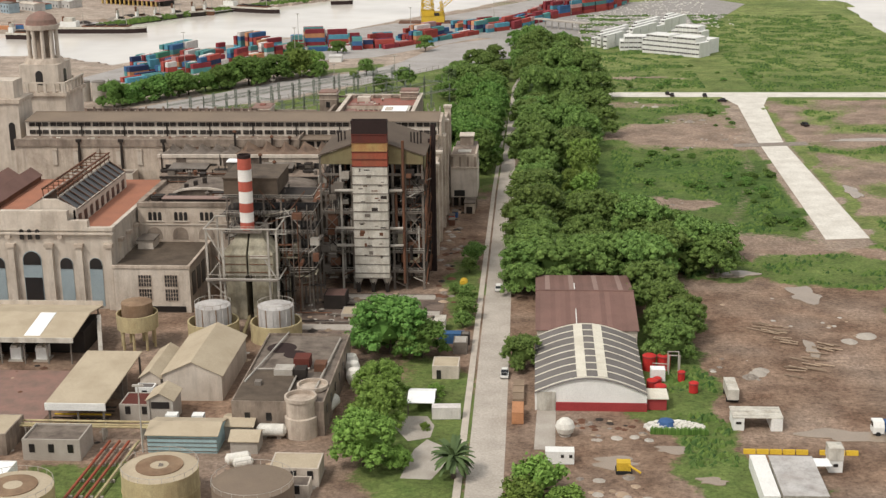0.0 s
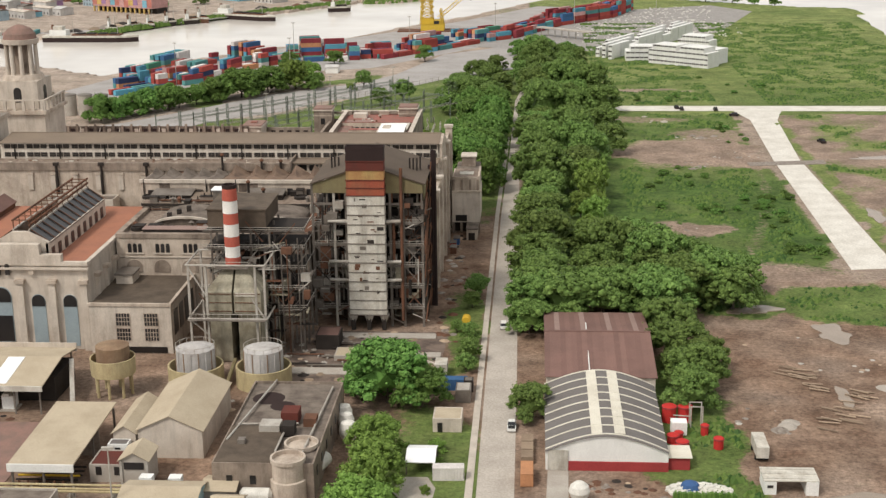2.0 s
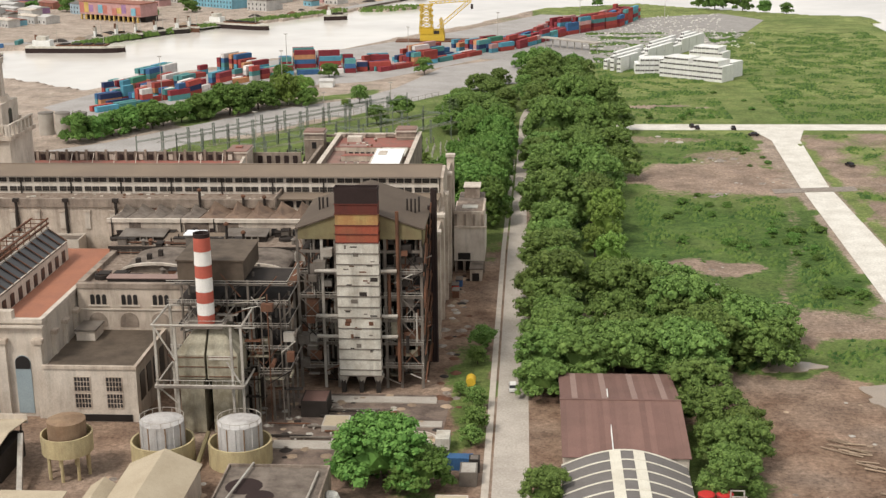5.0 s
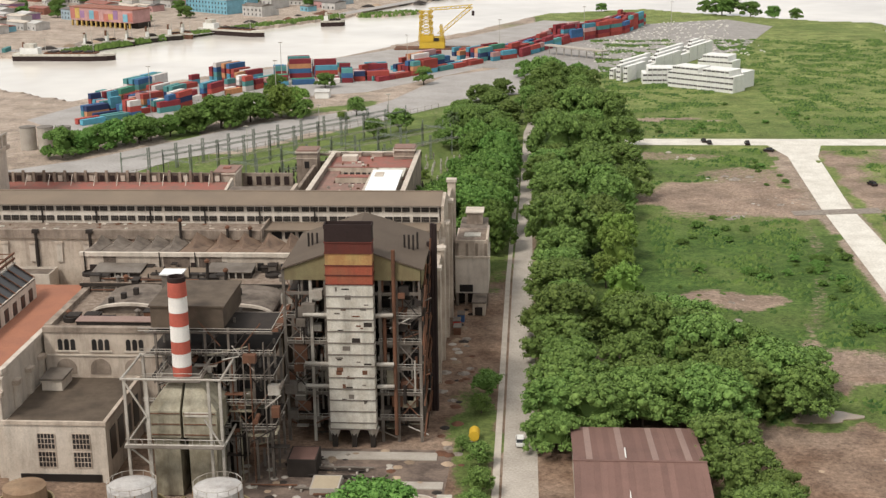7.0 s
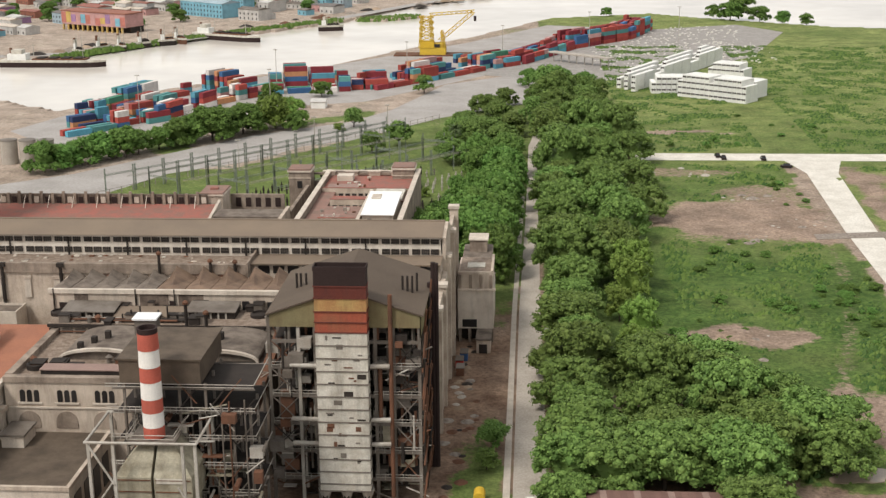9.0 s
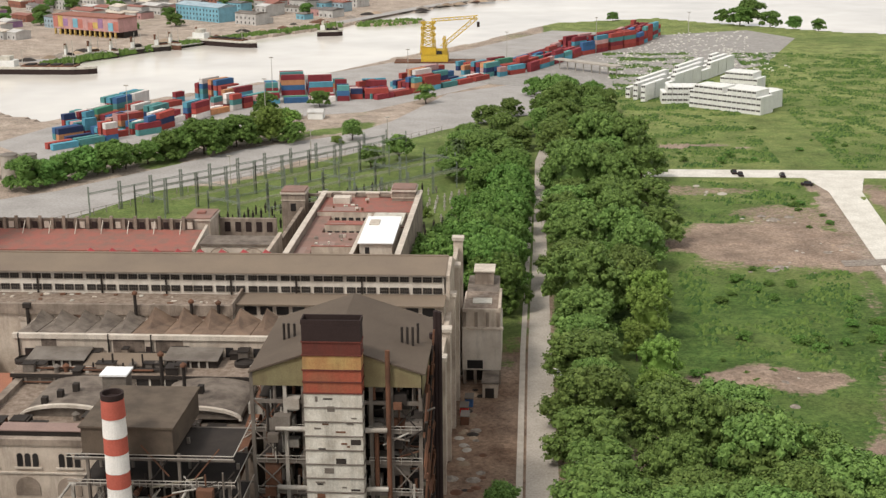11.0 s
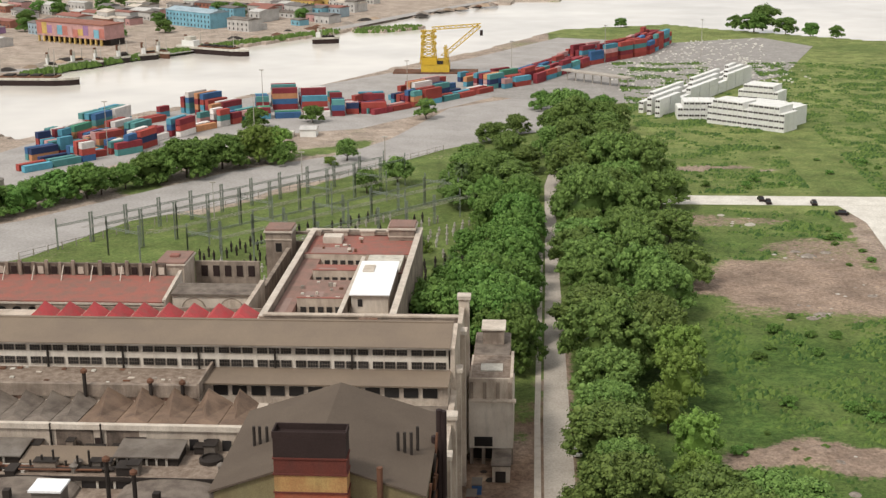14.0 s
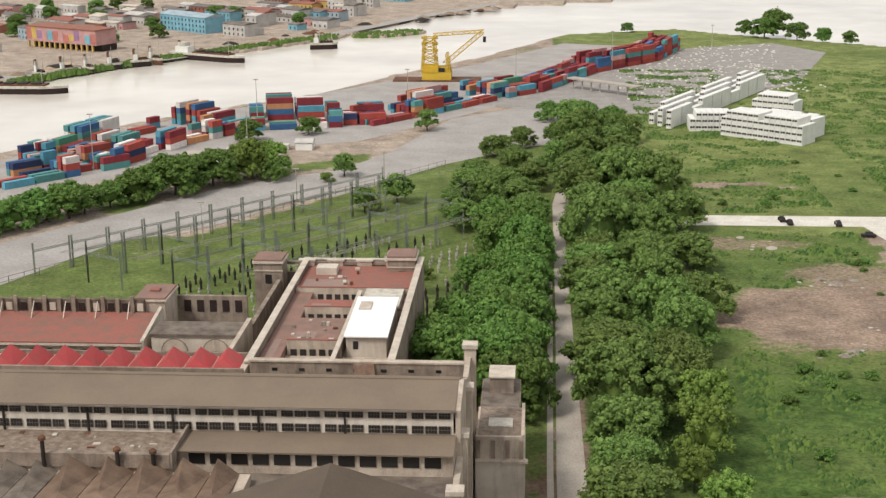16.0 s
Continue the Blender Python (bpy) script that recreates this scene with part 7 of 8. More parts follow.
for x0, x1, y0, y1, z, mt in ((-59.4, -32.4, 526, 547.0, 19.7, "red_roof"), (-59.4, -55.2, 476, 526, 19.2, "pink_roof"), (-55.0, -44.2, 489, 505, 19.9, "pink_roof"), (-43.1, -32.4, 474, 484, 18.4, "pink_roof"), (-55.0, -44.2, 512, 519, 19.6, "red_roof"), (-43.1, -32.4, 512, 526, 19.0, "pink_roof"), (-55.0, -44.2, 474, 480, 19.0, "pink_roof")):
    part("roof", box(B(), x0, x1, y0, y1, 16.0, z), mt, an)
    part("kerb", box(B(), x0, x1, y0 - 0.5, y0 - 0.01, 16.0, z + 0.7), "plaster", an)
    part("kerb", box(B(), x0, x1, y0 - 0.55, y0 + 0.1, z + 0.7, z + 0.9), "red_roof", an)
    part("stain", box(B(), x0 + 1, x0 + 1 + (x1 - x0) * 0.4, y0 + 2, y0 + 2 + (y1 - y0) * 0.3, z, z + 0.02), "rust_roof_pale", an)
for y0, z in ((488.45, 17.0), (511.45, 17.0), (525.4, 17.2)):
    for k in range(5):
        part("court_window", box(B(), -54.2 + 2.0 * k, -52.9 + 2.0 * k, y0 - 0.12, y0 + 0.1, z, z + 1.6), "glass_dark", an)
part("white_room", box(B(), -42.4, -34.0, 488, 511, 16, 21.7), "plaster_pale", an)
part("white_roof", profile_x(B(), [(487.2, 21.8), (511.6, 22.6), (511.6, 22.85), (487.2, 22.05)], -42.8, -33.6), "white_roof", an, "bright white sheet roof")
part("roof_light", box(B(), -41.6, -39, 503, 508, 22.6, 22.95), "plaster_pale", an)
part("white_end_wall", box(B(), -42.6, -33.8, 511.6, 526, 19.0, 20.4), "white_panel", an)
window_on(an, WIN_SMALL, (-40.4, 488, 19.0))
for k in range(7):
    part("porthole", box(B(), -55 + 5.4 * k, -53.9 + 5.4 * k, 472.3, 472.5, 20.0, 20.6), "glass_dark", an)
rb = random.Random(61)
for k in range(26):
    x, y = rb.uniform(-58.5, -45), rb.choice((rb.uniform(490, 504), rb.uniform(527, 546)))
    z = 19.9 if y < 505 else 19.7
    if y < 505 and x < -55.2:
        z = 19.2
    part("roof_litter", box(B(), x - rb.uniform(0.2, 0.9), x + 0.3, y - 0.4, y + 0.4, z, z + rb.uniform(0.15, 0.9)), rb.choice(("white_panel", "rust_steel", "plaster_pale", "rubble")), an)
for x, y in ((-68.2, 541), (-36, 545)):
    tu = thing("roof_turret", (x, y, 0), "square plaster turret with flat pinkish roof", "turret", "turrets")
    part("wall", box(B(), x - 3.4, x + 3.4, y - 3.5, y + 3.5, 0, 23.0), "plaster_dirty", tu)
    part("cornice", box(B(), x - 3.8, x + 3.8, y - 3.9, y + 3.9, 22.6, 23.1), "plaster_pale", tu)
    part("roof", box(B(), x - 3.5, x + 3.5, y - 3.6, y + 3.6, 23.1, 23.6), "pink_roof", tu)
    part("opening", box(B(), x - 0.8, x + 0.8, y - 3.6, y - 3.45, 17.5, 19.8), "glass_dark", tu)
    part("ledge", box(B(), x - 3.6, x + 3.6, y - 3.7, y - 3.5, 20.6, 20.9), "plaster", tu)
rw2 = thing("ruined_screen", (-54, 547, 0), "roofless plaster screen wall with empty windows", "wall")
for k in range(5):
    part("pier", box(B(), -69 + 7.2 * k, -65.4 + 7.2 * k, 545.6, 546.8, 0, 20.9), "plaster", rw2)
    part("cap", box(B(), -69.3 + 7.2 * k, -65.1 + 7.2 * k, 545.4, 547.0, 20.9, 21.3), "plaster_pale", rw2)
    if k < 4:
        part("apron", box(B(), -65.4 + 7.2 * k, -61.8 + 7.2 * k, 545.8, 546.6, 0, 18.0), "plaster_dirty", rw2)
        part("lintel", box(B(), -65.4 + 7.2 * k, -61.8 + 7.2 * k, 545.8, 546.6, 20.0, 20.7), "plaster_dirty", rw2)
part("side_wall", box(B(), -66.0, -65.0, 503.2, 537, 0, 18.8), "plaster_dirty", rw2)
part("roof_hut", box(B(), -56.5, -51.5, 538, 542, 19.7, 21.4), "plaster_pale", rw2)
we = thing("west_wing", (-112, 502, 0), "old plaster wing with faded red roof and arched windows", "building")
part("wall", box(B(), -165, -87.6, 494, 509.4, 0, 17.4), "plaster", we)
part("roof", profile_x(B(), [(493.2, 17.4), (509.4, 18.9), (509.4, 19.15), (493.2, 17.7)], -165, -87.2), "red_roof", we, "faded red flat roof")
part("front_ledge", box(B(), -165, -87.2, 493.0, 494, 16.9, 17.35), "plaster_pale", we)
part("gable", profile_x(B(), [(493.2, 14), (509.4, 14), (509.4, 20.6), (493.2, 18.2)], -87.6, -86.8), "plaster_pale", we)
part("screen_wall", box(B(), -165, -91, 509.5, 510.5, 0, 22.0), "plaster_sooty", we)
for k in range(22):
    x = -164 + 3.35 * k
    part("screen_pier", box(B(), x - 0.4, x + 0.4, 508.9, 509.48, 18.6, 22.4 + 0.5 * (k % 2)), "plaster_dirty", we)
    part("screen_opening", box(B(), x + 1.0, x + 2.4, 509.35, 509.52, 19.4, 21.2), "black_soot" if k % 3 else "plaster_pale", we)
for k in range(10):
    x = -160 + 7.3 * k
    part("broken_rafter", tube(B(), (x, 509.2, 21.6), (x + 0.4, 505.5, 18.7), 0.13), "plaster_pale", we)
for k in range(20):
    window_on(we, WIN_ARCH, (-164 + 3.75 * k, 494, 13.2), 0).scale = (2.2, 1, 1.15)
tu = thing("roof_turret", (-90, 515, 0), "square plaster turret with flat pinkish roof", "turret", "turrets")
part("wall", box(B(), -93.4, -86.6, 510.6, 521, 0, 21.4), "plaster", tu)
part("cornice", box(B(), -93.8, -86.2, 510.2, 521.4, 21.4, 21.8), "plaster_pale", tu)
part("roof", box(B(), -93.5, -86.5, 510.5, 521.1, 21.8, 22.2), "pink_roof", tu)
part("hatch", box(B(), -91.2, -89, 515, 517, 22.2, 22.7), "red_roof", tu)
part("opening", box(B(), -88.8, -87.2, 510.45, 510.62, 16.5, 18.6), "glass_dark", tu)
ct = thing("court_wing", (-76, 498, 0), "low pale wing with blind arches round a court", "building")
part("wall", box(B(), -85.6, -66.4, 495, 503, 0, 18.8), "plaster_pale", ct)
part("roof", box(B(), -85.9, -66.1, 494.6, 503.3, 18.8, 19.3), "flat_roof", ct)
for x in (-80.6, -71.6):
    local_part("blind_arch", pane_mesh(5.4, 2.6, True, 0.12), "plaster", ct, pose(x + 76, -3.0, 15.4))
    local_part("arch_rim", pane_mesh(6.0, 2.9, True, 0.06), "plaster_dirty", ct, pose(x + 76, -3.0, 15.4))
part("rear_wall", box(B(), -86.6, -70.2, 521.2, 522.2, 0, 19.4), "plaster_dirty", ct)
for k in range(5):
    part("rear_window", box(B(), -85 + 3.0 * k, -83.4 + 3.0 * k, 521.05, 521.25, 15.6, 18.4), "black_soot", ct)
part("side_wall", box(B(), -66.2, -65.2, 478, 503, 0, 20.4), "plaster", ct)
rs_ = thing("red_sawtooth", (-85, 473, 0), "low range with a row of small red pitched roofs", "building")
part("wall", box(B(), -165, -60, 469.6, 478, 0, 20.6), "plaster", rs_)
part("parapet", box(B(), -165, -60, 469.0, 469.6, 0, 21.4), "plaster_dirty", rs_)
part("rear_parapet", box(B(), -112, -61, 478, 478.6, 17.6, 21.4), "plaster_dirty", rs_)
for k in range(9):
    x = -111.6 + 5.6 * k
    bm = B()
    a = [bm.verts.new(c) for c in ((x, 470.2, 20.6), (x + 5.5, 470.2, 20.6), (x + 5.5, 477.6, 20.6), (x, 477.6, 20.6))]
    t_ = [bm.verts.new((x + 2.2, 471.6, 22.6)), bm.verts.new((x + 2.2, 477.2, 23.0))]
    for f in ((a[0], a[1], t_[0]), (a[1], a[2], t_[1], t_[0]), (a[2], a[3], t_[1]), (a[3], a[0], t_[0], t_[1])):
        bm.faces.new(f)
    part("tooth", bm, "red_tooth", rs_)

# ---- towers at the works' west end ----
tw = thing("bell_tower", (-162.4, 484, 0), "pale stone bell tower with columned lantern and dome", "tower")
TX, TY = -162.4, 484
part("shaft", box(B(), TX - 9.8, TX + 9.8, TY - 9.8, TY + 9.8, 0, 33.0), "plaster_pale", tw)
part("cornice", box(B(), TX - 10.8, TX + 10.8, TY - 10.8, TY + 10.8, 33.0, 34.2), "plaster", tw)
for k in range(7):
    for s in (-1, 1):
        part("baluster", box(B(), TX - 9.9 + 3.2 * k - 0.5, TX - 9.9 + 3.2 * k + 0.5, TY + s * 10 - 0.4, TY + s * 10 + 0.4, 34.2, 37.4), "plaster_pale", tw)
        part("baluster", box(B(), TX + s * 10 - 0.4, TX + s * 10 + 0.4, TY - 9.9 + 3.2 * k - 0.5, TY - 9.9 + 3.2 * k + 0.5, 34.2, 37.4), "plaster_pale", tw)
part("rail", box(B(), TX - 10.4, TX + 10.4, TY - 10.4, TY - 9.7, 37.4, 37.9), "plaster_pale", tw)
part("rail", box(B(), TX + 9.7, TX + 10.4, TY - 9.7, TY + 10.4, 37.4, 37.9), "plaster_pale", tw)
part("drum", box(B(), TX - 7, TX + 7, TY - 7, TY + 7, 34.2, 43.6), "plaster_pale", tw)
local_part("drum_window", pane_mesh(2.6, 5.0, True, 0.15), "glass_dark", tw, pose(0, -7.0, 36.5))
local_part("drum_window", pane_mesh(2.6, 5.0, True, 0.15), "glass_dark", tw, pose(7.0, 0, 36.5, 0, 0, 90))
part("drum_cornice", lathe(B(), TX, TY, [(7.2, 43.6), (6.4, 45.4)], 24), "plaster", tw)
for k in range(10):
    a = 2 * math.pi * k / 10
    part("column", tube(B(), (TX + 5.0 * math.cos(a), TY + 5.0 * math.sin(a), 45.4), (TX + 5.0 * math.cos(a), TY + 5.0 * math.sin(a), 55.6), 0.75, 0.65, 10), "plaster_pale", tw)
part("lantern_core", lathe(B(), TX, TY, [(2.4, 45.4), (2.4, 55.6)], 16), "plaster_dirty", tw)
part("entablature", lathe(B(), TX, TY, [(6.0, 55.6), (6.2, 57.2)], 24), "plaster_pale", tw)
part("dome", lathe(B(), TX, TY, [(5.6, 57.2), (5.2, 59), (3.8, 60.6), (1.6, 61.6), (0.1, 62)], 24), "pink_roof", tw)
t2 = thing("corner_tower", (-156.5, 428, 0), "pale stone corner tower with stepped cornice", "tower")
part("shaft", box(B(), -164, -150.4, 424, 436, 0, 40), "plaster_pale", t2)
part("cornice", box(B(), -164.6, -149.8, 423.4, 436.6, 39.2, 40.4), "plaster", t2)
part("upper", box(B(), -162, -152.2, 426, 434, 40.4, 46), "plaster_pale", t2)
local_part("window", pane_mesh(2.0, 9, True, 0.15), "glass_dark", t2, pose(6.1, 2, 24, 0, 0, 90))
local_part("window", pane_mesh(2.0, 9, True, 0.15), "glass_dark", t2, pose(3.4, -4.0, 24))
flat_building("roof_store", -128, -108.4, 402.5, 408.8, 20.7, "plaster_pale", "flat_roof", "pale plaster store with small windows", "building", 0.6, 6)
for k in range(5):
    gable_building("rusty_shed", -160 + 7 * k, -154 + 7 * k, 345, 392, 23.2, 25.4, "rust_steel", "rust_roof", "rust-brown sheet shed roofs in a row") if k < 4 else None
for k in range(3):
    sl = thing("silo", (-206 + 7.6 * k, 652, 0), "grey concrete silo with flat top", "silo", "silos")
    part("shell", lathe(B(), -206 + 7.6 * k, 652, [(3.3, 0), (3.3, 9.5)], 24), "concrete", sl)
    part("lid", lathe(B(), -206 + 7.6 * k, 652, [(3.5, 9.5), (3.3, 9.9), (0.1, 10.3)], 24), "steel_grey", sl)

# ---- switchyard ----


def lattice(bm, a, b_, w=0.5, n=8, r=0.05):
    """A lattice girder: four chords with zigzag bracing."""
    a, b_ = Vector(a), Vector(b_)
    d = (b_ - a).normalized()
    u = d.cross(Vector((0, 0, 1)))
    u = Vector((1, 0, 0)) if u.length < 0.1 else u.normalized()
    v = d.cross(u).normalized()
    offs = [u * w + v * w, u * -w + v * w, u * -w - v * w, u * w - v * w]
    for o in offs:
        tube(bm, a + o, b_ + o, r * 1.3, seg=4)
    for k in range(n):
        p, q = a.lerp(b_, k / n), a.lerp(b_, (k + 1) / n)
        for i in range(4):
            tube(bm, p + offs[i], q + offs[(i + 1) % 4], r, seg=3)
    return bm


def gantry(x0, y0, x1, y1, h):
    e = thing("switchyard_gantry", ((x0 + x1) / 2, (y0 + y1) / 2, 0), "grey lattice steel gantry carrying power lines", "gantry", "switchyard gantries")
    for x, y in ((x0, y0), (x1, y1)):
        part("post", lattice(B(), (x, y, 0), (x, y, h + 2.5), 0.16, 7, 0.06), "gantry_steel", e)
    part("girder", lattice(B(), (x0, y0, h), (x1, y1, h), 0.26, 9, 0.036), "gantry_steel", e)


DX, DY = 0.575, 0.818
for row, (ox, oy, n_) in enumerate(((-150, 598, 11), (-132, 592, 10), (-106, 588, 9), (-84, 580, 8))):
    for k in range(n_):
        x, y = ox + DX * 14.5 * k, oy + DY * 14.5 * k * (0.82 if row < 2 else 0.75)
        if x > -28:
            continue
        gantry(x, y, x + DX * 13.6, y + DY * 13.6 * 0.8, 7.5 if row != 1 else 10.0)
        if row in (1, 2) and k % 2 == 0:
            gantry(x, y, x + 12, y - 7, 9.0)
ins_me = {}
for nm, mt, prof in (("dark", "dark_and_shade_steel", [(0.34, 0), (0.3, 1.4), (0.42, 1.5), (0.42, 2.6), (0.2, 2.7), (0.2, 3.4)]), ("pale", "steel_pale", [(0.3, 0), (0.25, 1.2), (0.5, 1.3), (0.5, 1.7), (0.25, 1.8), (0.25, 2.6)])):
    ins_me[nm] = mesh_of(lathe(B(), 0, 0, prof, 8), "insulator", mt)
q = 0
for row in range(15):
    for k in range(24):
        x = -118 + DX * 4.4 * k + row * 5.4
        y = 570 + DY * 4.4 * k * 0.85 - row * 1.2
        if x > -22 or y < 556 or (row + k // 6) % 3 == 0:
            continue
        q += 1
        o = new("insulator_post", ins_me["pale" if row in (2, 5, 7, 8, 9, 10, 11) else "dark"])
        o.matrix_world = pose(x + sc.uniform(-0.5, 0.5), y, 0, 0, 0, 0)
        tagged(o, ("pale grey" if row in (2, 5, 7, 8, 9, 10, 11) else "dark brown") + " insulator post standing in the grassy switchyard", "insulator", "insulators")
for k, (ox, oy) in enumerate(((-140, 596), (-118, 590), (-96, 584), (-80, 576))):
    for h in (7.6, 7.9):
        bm = B()
        for s in (-1.2, 1.2):
            tube(bm, (ox + s, oy, h), (ox + s + DX * 120, oy + DY * 120 * 0.8, h), 0.06, seg=4)
        solo("busbar", bm, "steel_pale", "long pale busbar over the switchyard", "busbar", "busbars")
fn = thing("yard_fence", (-100, 668, 0), "pale post-and-rail fence along the port road", "fence")
for k in range(40):
    x, y = -158 + 3.05 * k, 586 + 4.25 * k
    part("post", box(B(), x - 0.12, x + 0.12, y - 0.12, y + 0.12, 0, 2.4), "concrete", fn)
for h in (0.9, 2.2):
    part("rail", tube(B(), (-158, 586, h), (-39, 752, h), 0.06, seg=4), "steel_grey", fn)
for x, y in ((-178, 741), (-64, 861), (-14, 936), (-130, 830), (40, 1010), (-110, 640), (-88, 690), (-60, 720), (-120, 760), (100, 1040)):
    mast(x, y, 22 if y > 730 else 12)
# ---- harbour: crane, ships, far bank ----
cy = thing("harbour_crane", (-58, 972, 0), "large yellow lattice harbour crane on a barge deck", "crane")
part("deck", box(B(), -82, -34, 965, 979, -1.9, 0.8), "rust_steel", cy)
part("base", box(B(), -66, -50, 966.5, 977, 0.8, 5.0), "crane_yellow", cy)
part("cab", box(B(), -65.5, -57, 966.2, 972, 5.0, 9.0), "yellow", cy)
part("window", box(B(), -56.8, -53.4, 966.3, 966.5, 5.4, 7.4), "glass_dark", cy)
part("winch_house", box(B(), -57, -50.5, 967, 976, 5.0, 7.6), "crane_yellow", cy)
for x in (-66, -58, -51):
    for y in (967, 976):
        part("mast", lattice(B(), (x, y, 5), (x + (1.5 if x < -60 else -1.5), y, 24 if x < -52 else 15), 0.55, 9, 0.16), "crane_yellow", cy)
for z in (9, 13, 17, 21, 24):
    part("brace", lattice(B(), (-66, 967, z), (-57, 967, z), 0.5, 4, 0.15), "crane_yellow", cy)
    part("brace", tube(B(), (-66, 967, z - 4), (-57, 967, z), 0.3), "crane_yellow", cy)
    part("brace", tube(B(), (-57, 967, z - 4), (-66, 967, z), 0.3), "crane_yellow", cy)
part("jib", lattice(B(), (-54, 971, 9), (-33, 971, 26.5), 1.1, 9, 0.17), "crane_yellow", cy)
part("jib_top", lattice(B(), (-60, 971, 25), (-32, 971, 27), 0.8, 9, 0.16), "crane_yellow", cy)
part("hook_block", box(B(), -32.6, -31, 970.2, 971.8, 21, 24), "black_soot", cy)


def ship(xa, ya, xb, yb, w, label, hull="black_soot", deck="rust_steel"):
    d = Vector((xb - xa, yb - ya, 0))
    L = d.length
    e = thing("ship", (0, 0, 0), label, "ship", "ships")
    for nm, z0, z1, mt, gr in (("hull", -2.4, 1.2, hull, 0.0), ("bulwark", 1.2, 2.4, "white_panel", 0.3)):
        pts = [(0, -w / 2), (L * 0.8, -w / 2 - gr), (L * 0.93, -w * 0.3), (L + gr, 0), (L * 0.93, w * 0.3), (L * 0.8, w / 2 + gr), (0, w / 2), (-1.5, w * 0.3), (-1.5, -w * 0.3)]
        part(nm, prism(B(), pts, z0, z1), mt, e)
    part("hold", box(B(), L * 0.3, L * 0.82, -w * 0.36, w * 0.36, 2.4, 3.2), deck, e)
    part("deckhouse", box(B(), L * 0.06, L * 0.24, -w * 0.32, w * 0.32, 2.4, 6.0), "white_wall", e)
    part("bridge", box(B(), L * 0.1, L * 0.2, -w * 0.3, w * 0.3, 6.0, 8.4), "white_panel", e)
    part("funnel", lathe(B(), L * 0.08, 0, [(0.9, 6.0), (0.8, 9.4)], 10), "rust_steel", e)
    for f in (0.3, 0.78):
        part("mast", tube(B(), (L * f, 0, 2.4), (L * f, 0, 12), 0.25, 0.12, 6), "steel_pale", e)
    for k in range(4):
        part("hatch", box(B(), L * (0.34 + 0.12 * k), L * (0.42 + 0.12 * k), -w * 0.3, w * 0.3, 3.2, 3.9), "dark_and_shade_steel", e)
    e.matrix_world = pose(xa, ya, 0, 0, 0, math.degrees(math.atan2(d.y, d.x)))


ship(-318, 937, -254, 935.5, 11, "long dark-hulled coaster with white deckhouse on calm water")
ship(-232, 1074, -182, 1050, 9, "dark-hulled river ship with white deckhouse afloat")
ship(-340, 905, -322, 902, 6, "small white-topped harbour boat at anchor")
ship(-150, 1112, -134, 1116, 3.4, "small low workboat near the far bank", deck="dark_and_shade_steel")
fr_ = random.Random(12)
for k in range(6):
    x = -290 + 10.5 * k + fr_.uniform(-3, 3)
    y = 962 + (x + 298) * 1.15 * 0.98 + 14 + fr_.uniform(-4, 3)
    ship(x, y, x + fr_.uniform(4, 10), y + fr_.uniform(-7, 9), 3.0, "old moored boat against the far quay", fr_.choice(("black_soot", "rust_steel", "dark_and_shade_steel")), fr_.choice(("rust_steel", "dark_and_shade_steel"))) if k < 9 else None
bright = {"sky_blue": (0.22, 0.45, 0.55), "coral": (0.52, 0.20, 0.16), "violet": (0.34, 0.2, 0.34), "sun_yellow": (0.6, 0.42, 0.14), "brick": (0.32, 0.14, 0.1), "pale_grey": (0.55, 0.53, 0.5), "pale_blue": (0.36, 0.45, 0.5), "rose": (0.55, 0.32, 0.3)}
for k, c in bright.items():
    M["far_" + k] = shade("far_" + k, c, amount=0.6, scale=0.6, streak=0.2)


def far_house(x, y, w, d, h, rz, wall, roof, label):
    e = thing("quay_house", (0, 0, 0), label, "house", "houses on the far bank")
    part("wall", box(B(), -w / 2, w / 2, -d / 2, d / 2, 0, h), wall, e)
    part("roof", profile_x(B(), [(-d / 2 - 0.4, h), (d / 2 + 0.4, h), (d / 2 + 0.4, h + 0.3), (0, h + d * 0.13), (-d / 2 - 0.4, h + 0.3)], -w / 2 - 0.4, w / 2 + 0.4), roof, e)
    n_ = max(2, int(w / 4))
    for k in range(n_):
        for z in np.arange(0.8, h - 2.0, 3.4):
            piece("window", WIN_SMALL, e, (-w / 2 + w * (k + 0.5) / n_, -d / 2, z))
    e.matrix_world = pose(x, y, 0, 0, 0, rz)
    return e


mural = thing("painted_warehouse", (0, 0, 0), "quayside warehouse painted in bright mural colours on an arcade", "warehouse")
part("wall", box(B(), -32, 32, -9, 9, 4.2, 13.5), "far_rose", mural)
for k in range(13):
    part("mural_panel", box(B(), -31.8 + 4.9 * k, -27.1 + 4.9 * k, -9.15, -8.9, 4.4 + fr_.uniform(0, 2), fr_.uniform(9, 13.4)), "far_" + ("coral", "sun_yellow", "violet", "rose", "sky_blue", "coral", "rose")[k % 7], mural)
    part("pier", box(B(), -31.6 + 4.9 * k, -30.4 + 4.9 * k, -8.8, -7.6, 0, 4.2), "far_sun_yellow", mural)
part("inner_wall", box(B(), -32, 32, -4, 9, 0, 4.2), "dark_and_shade_steel", mural)
part("roof", box(B(), -32.5, 32.5, -9.4, 9.4, 13.5, 14.2), "far_brick", mural)
mural.matrix_world = pose(-309, 1106, 0, 0, 0, -28)
blue = far_house(-252, 1203, 52, 18, 11, -38, "far_sky_blue", "far_pale_blue", "large warehouse painted with a sky-blue mural")
dk = part("dark_gate", box(B(), -18, 18, -9.3, -9.05, 0, 6.5), "dark_and_shade_steel", blue)
dk.location = (0, 0, 0)
names = list(bright)
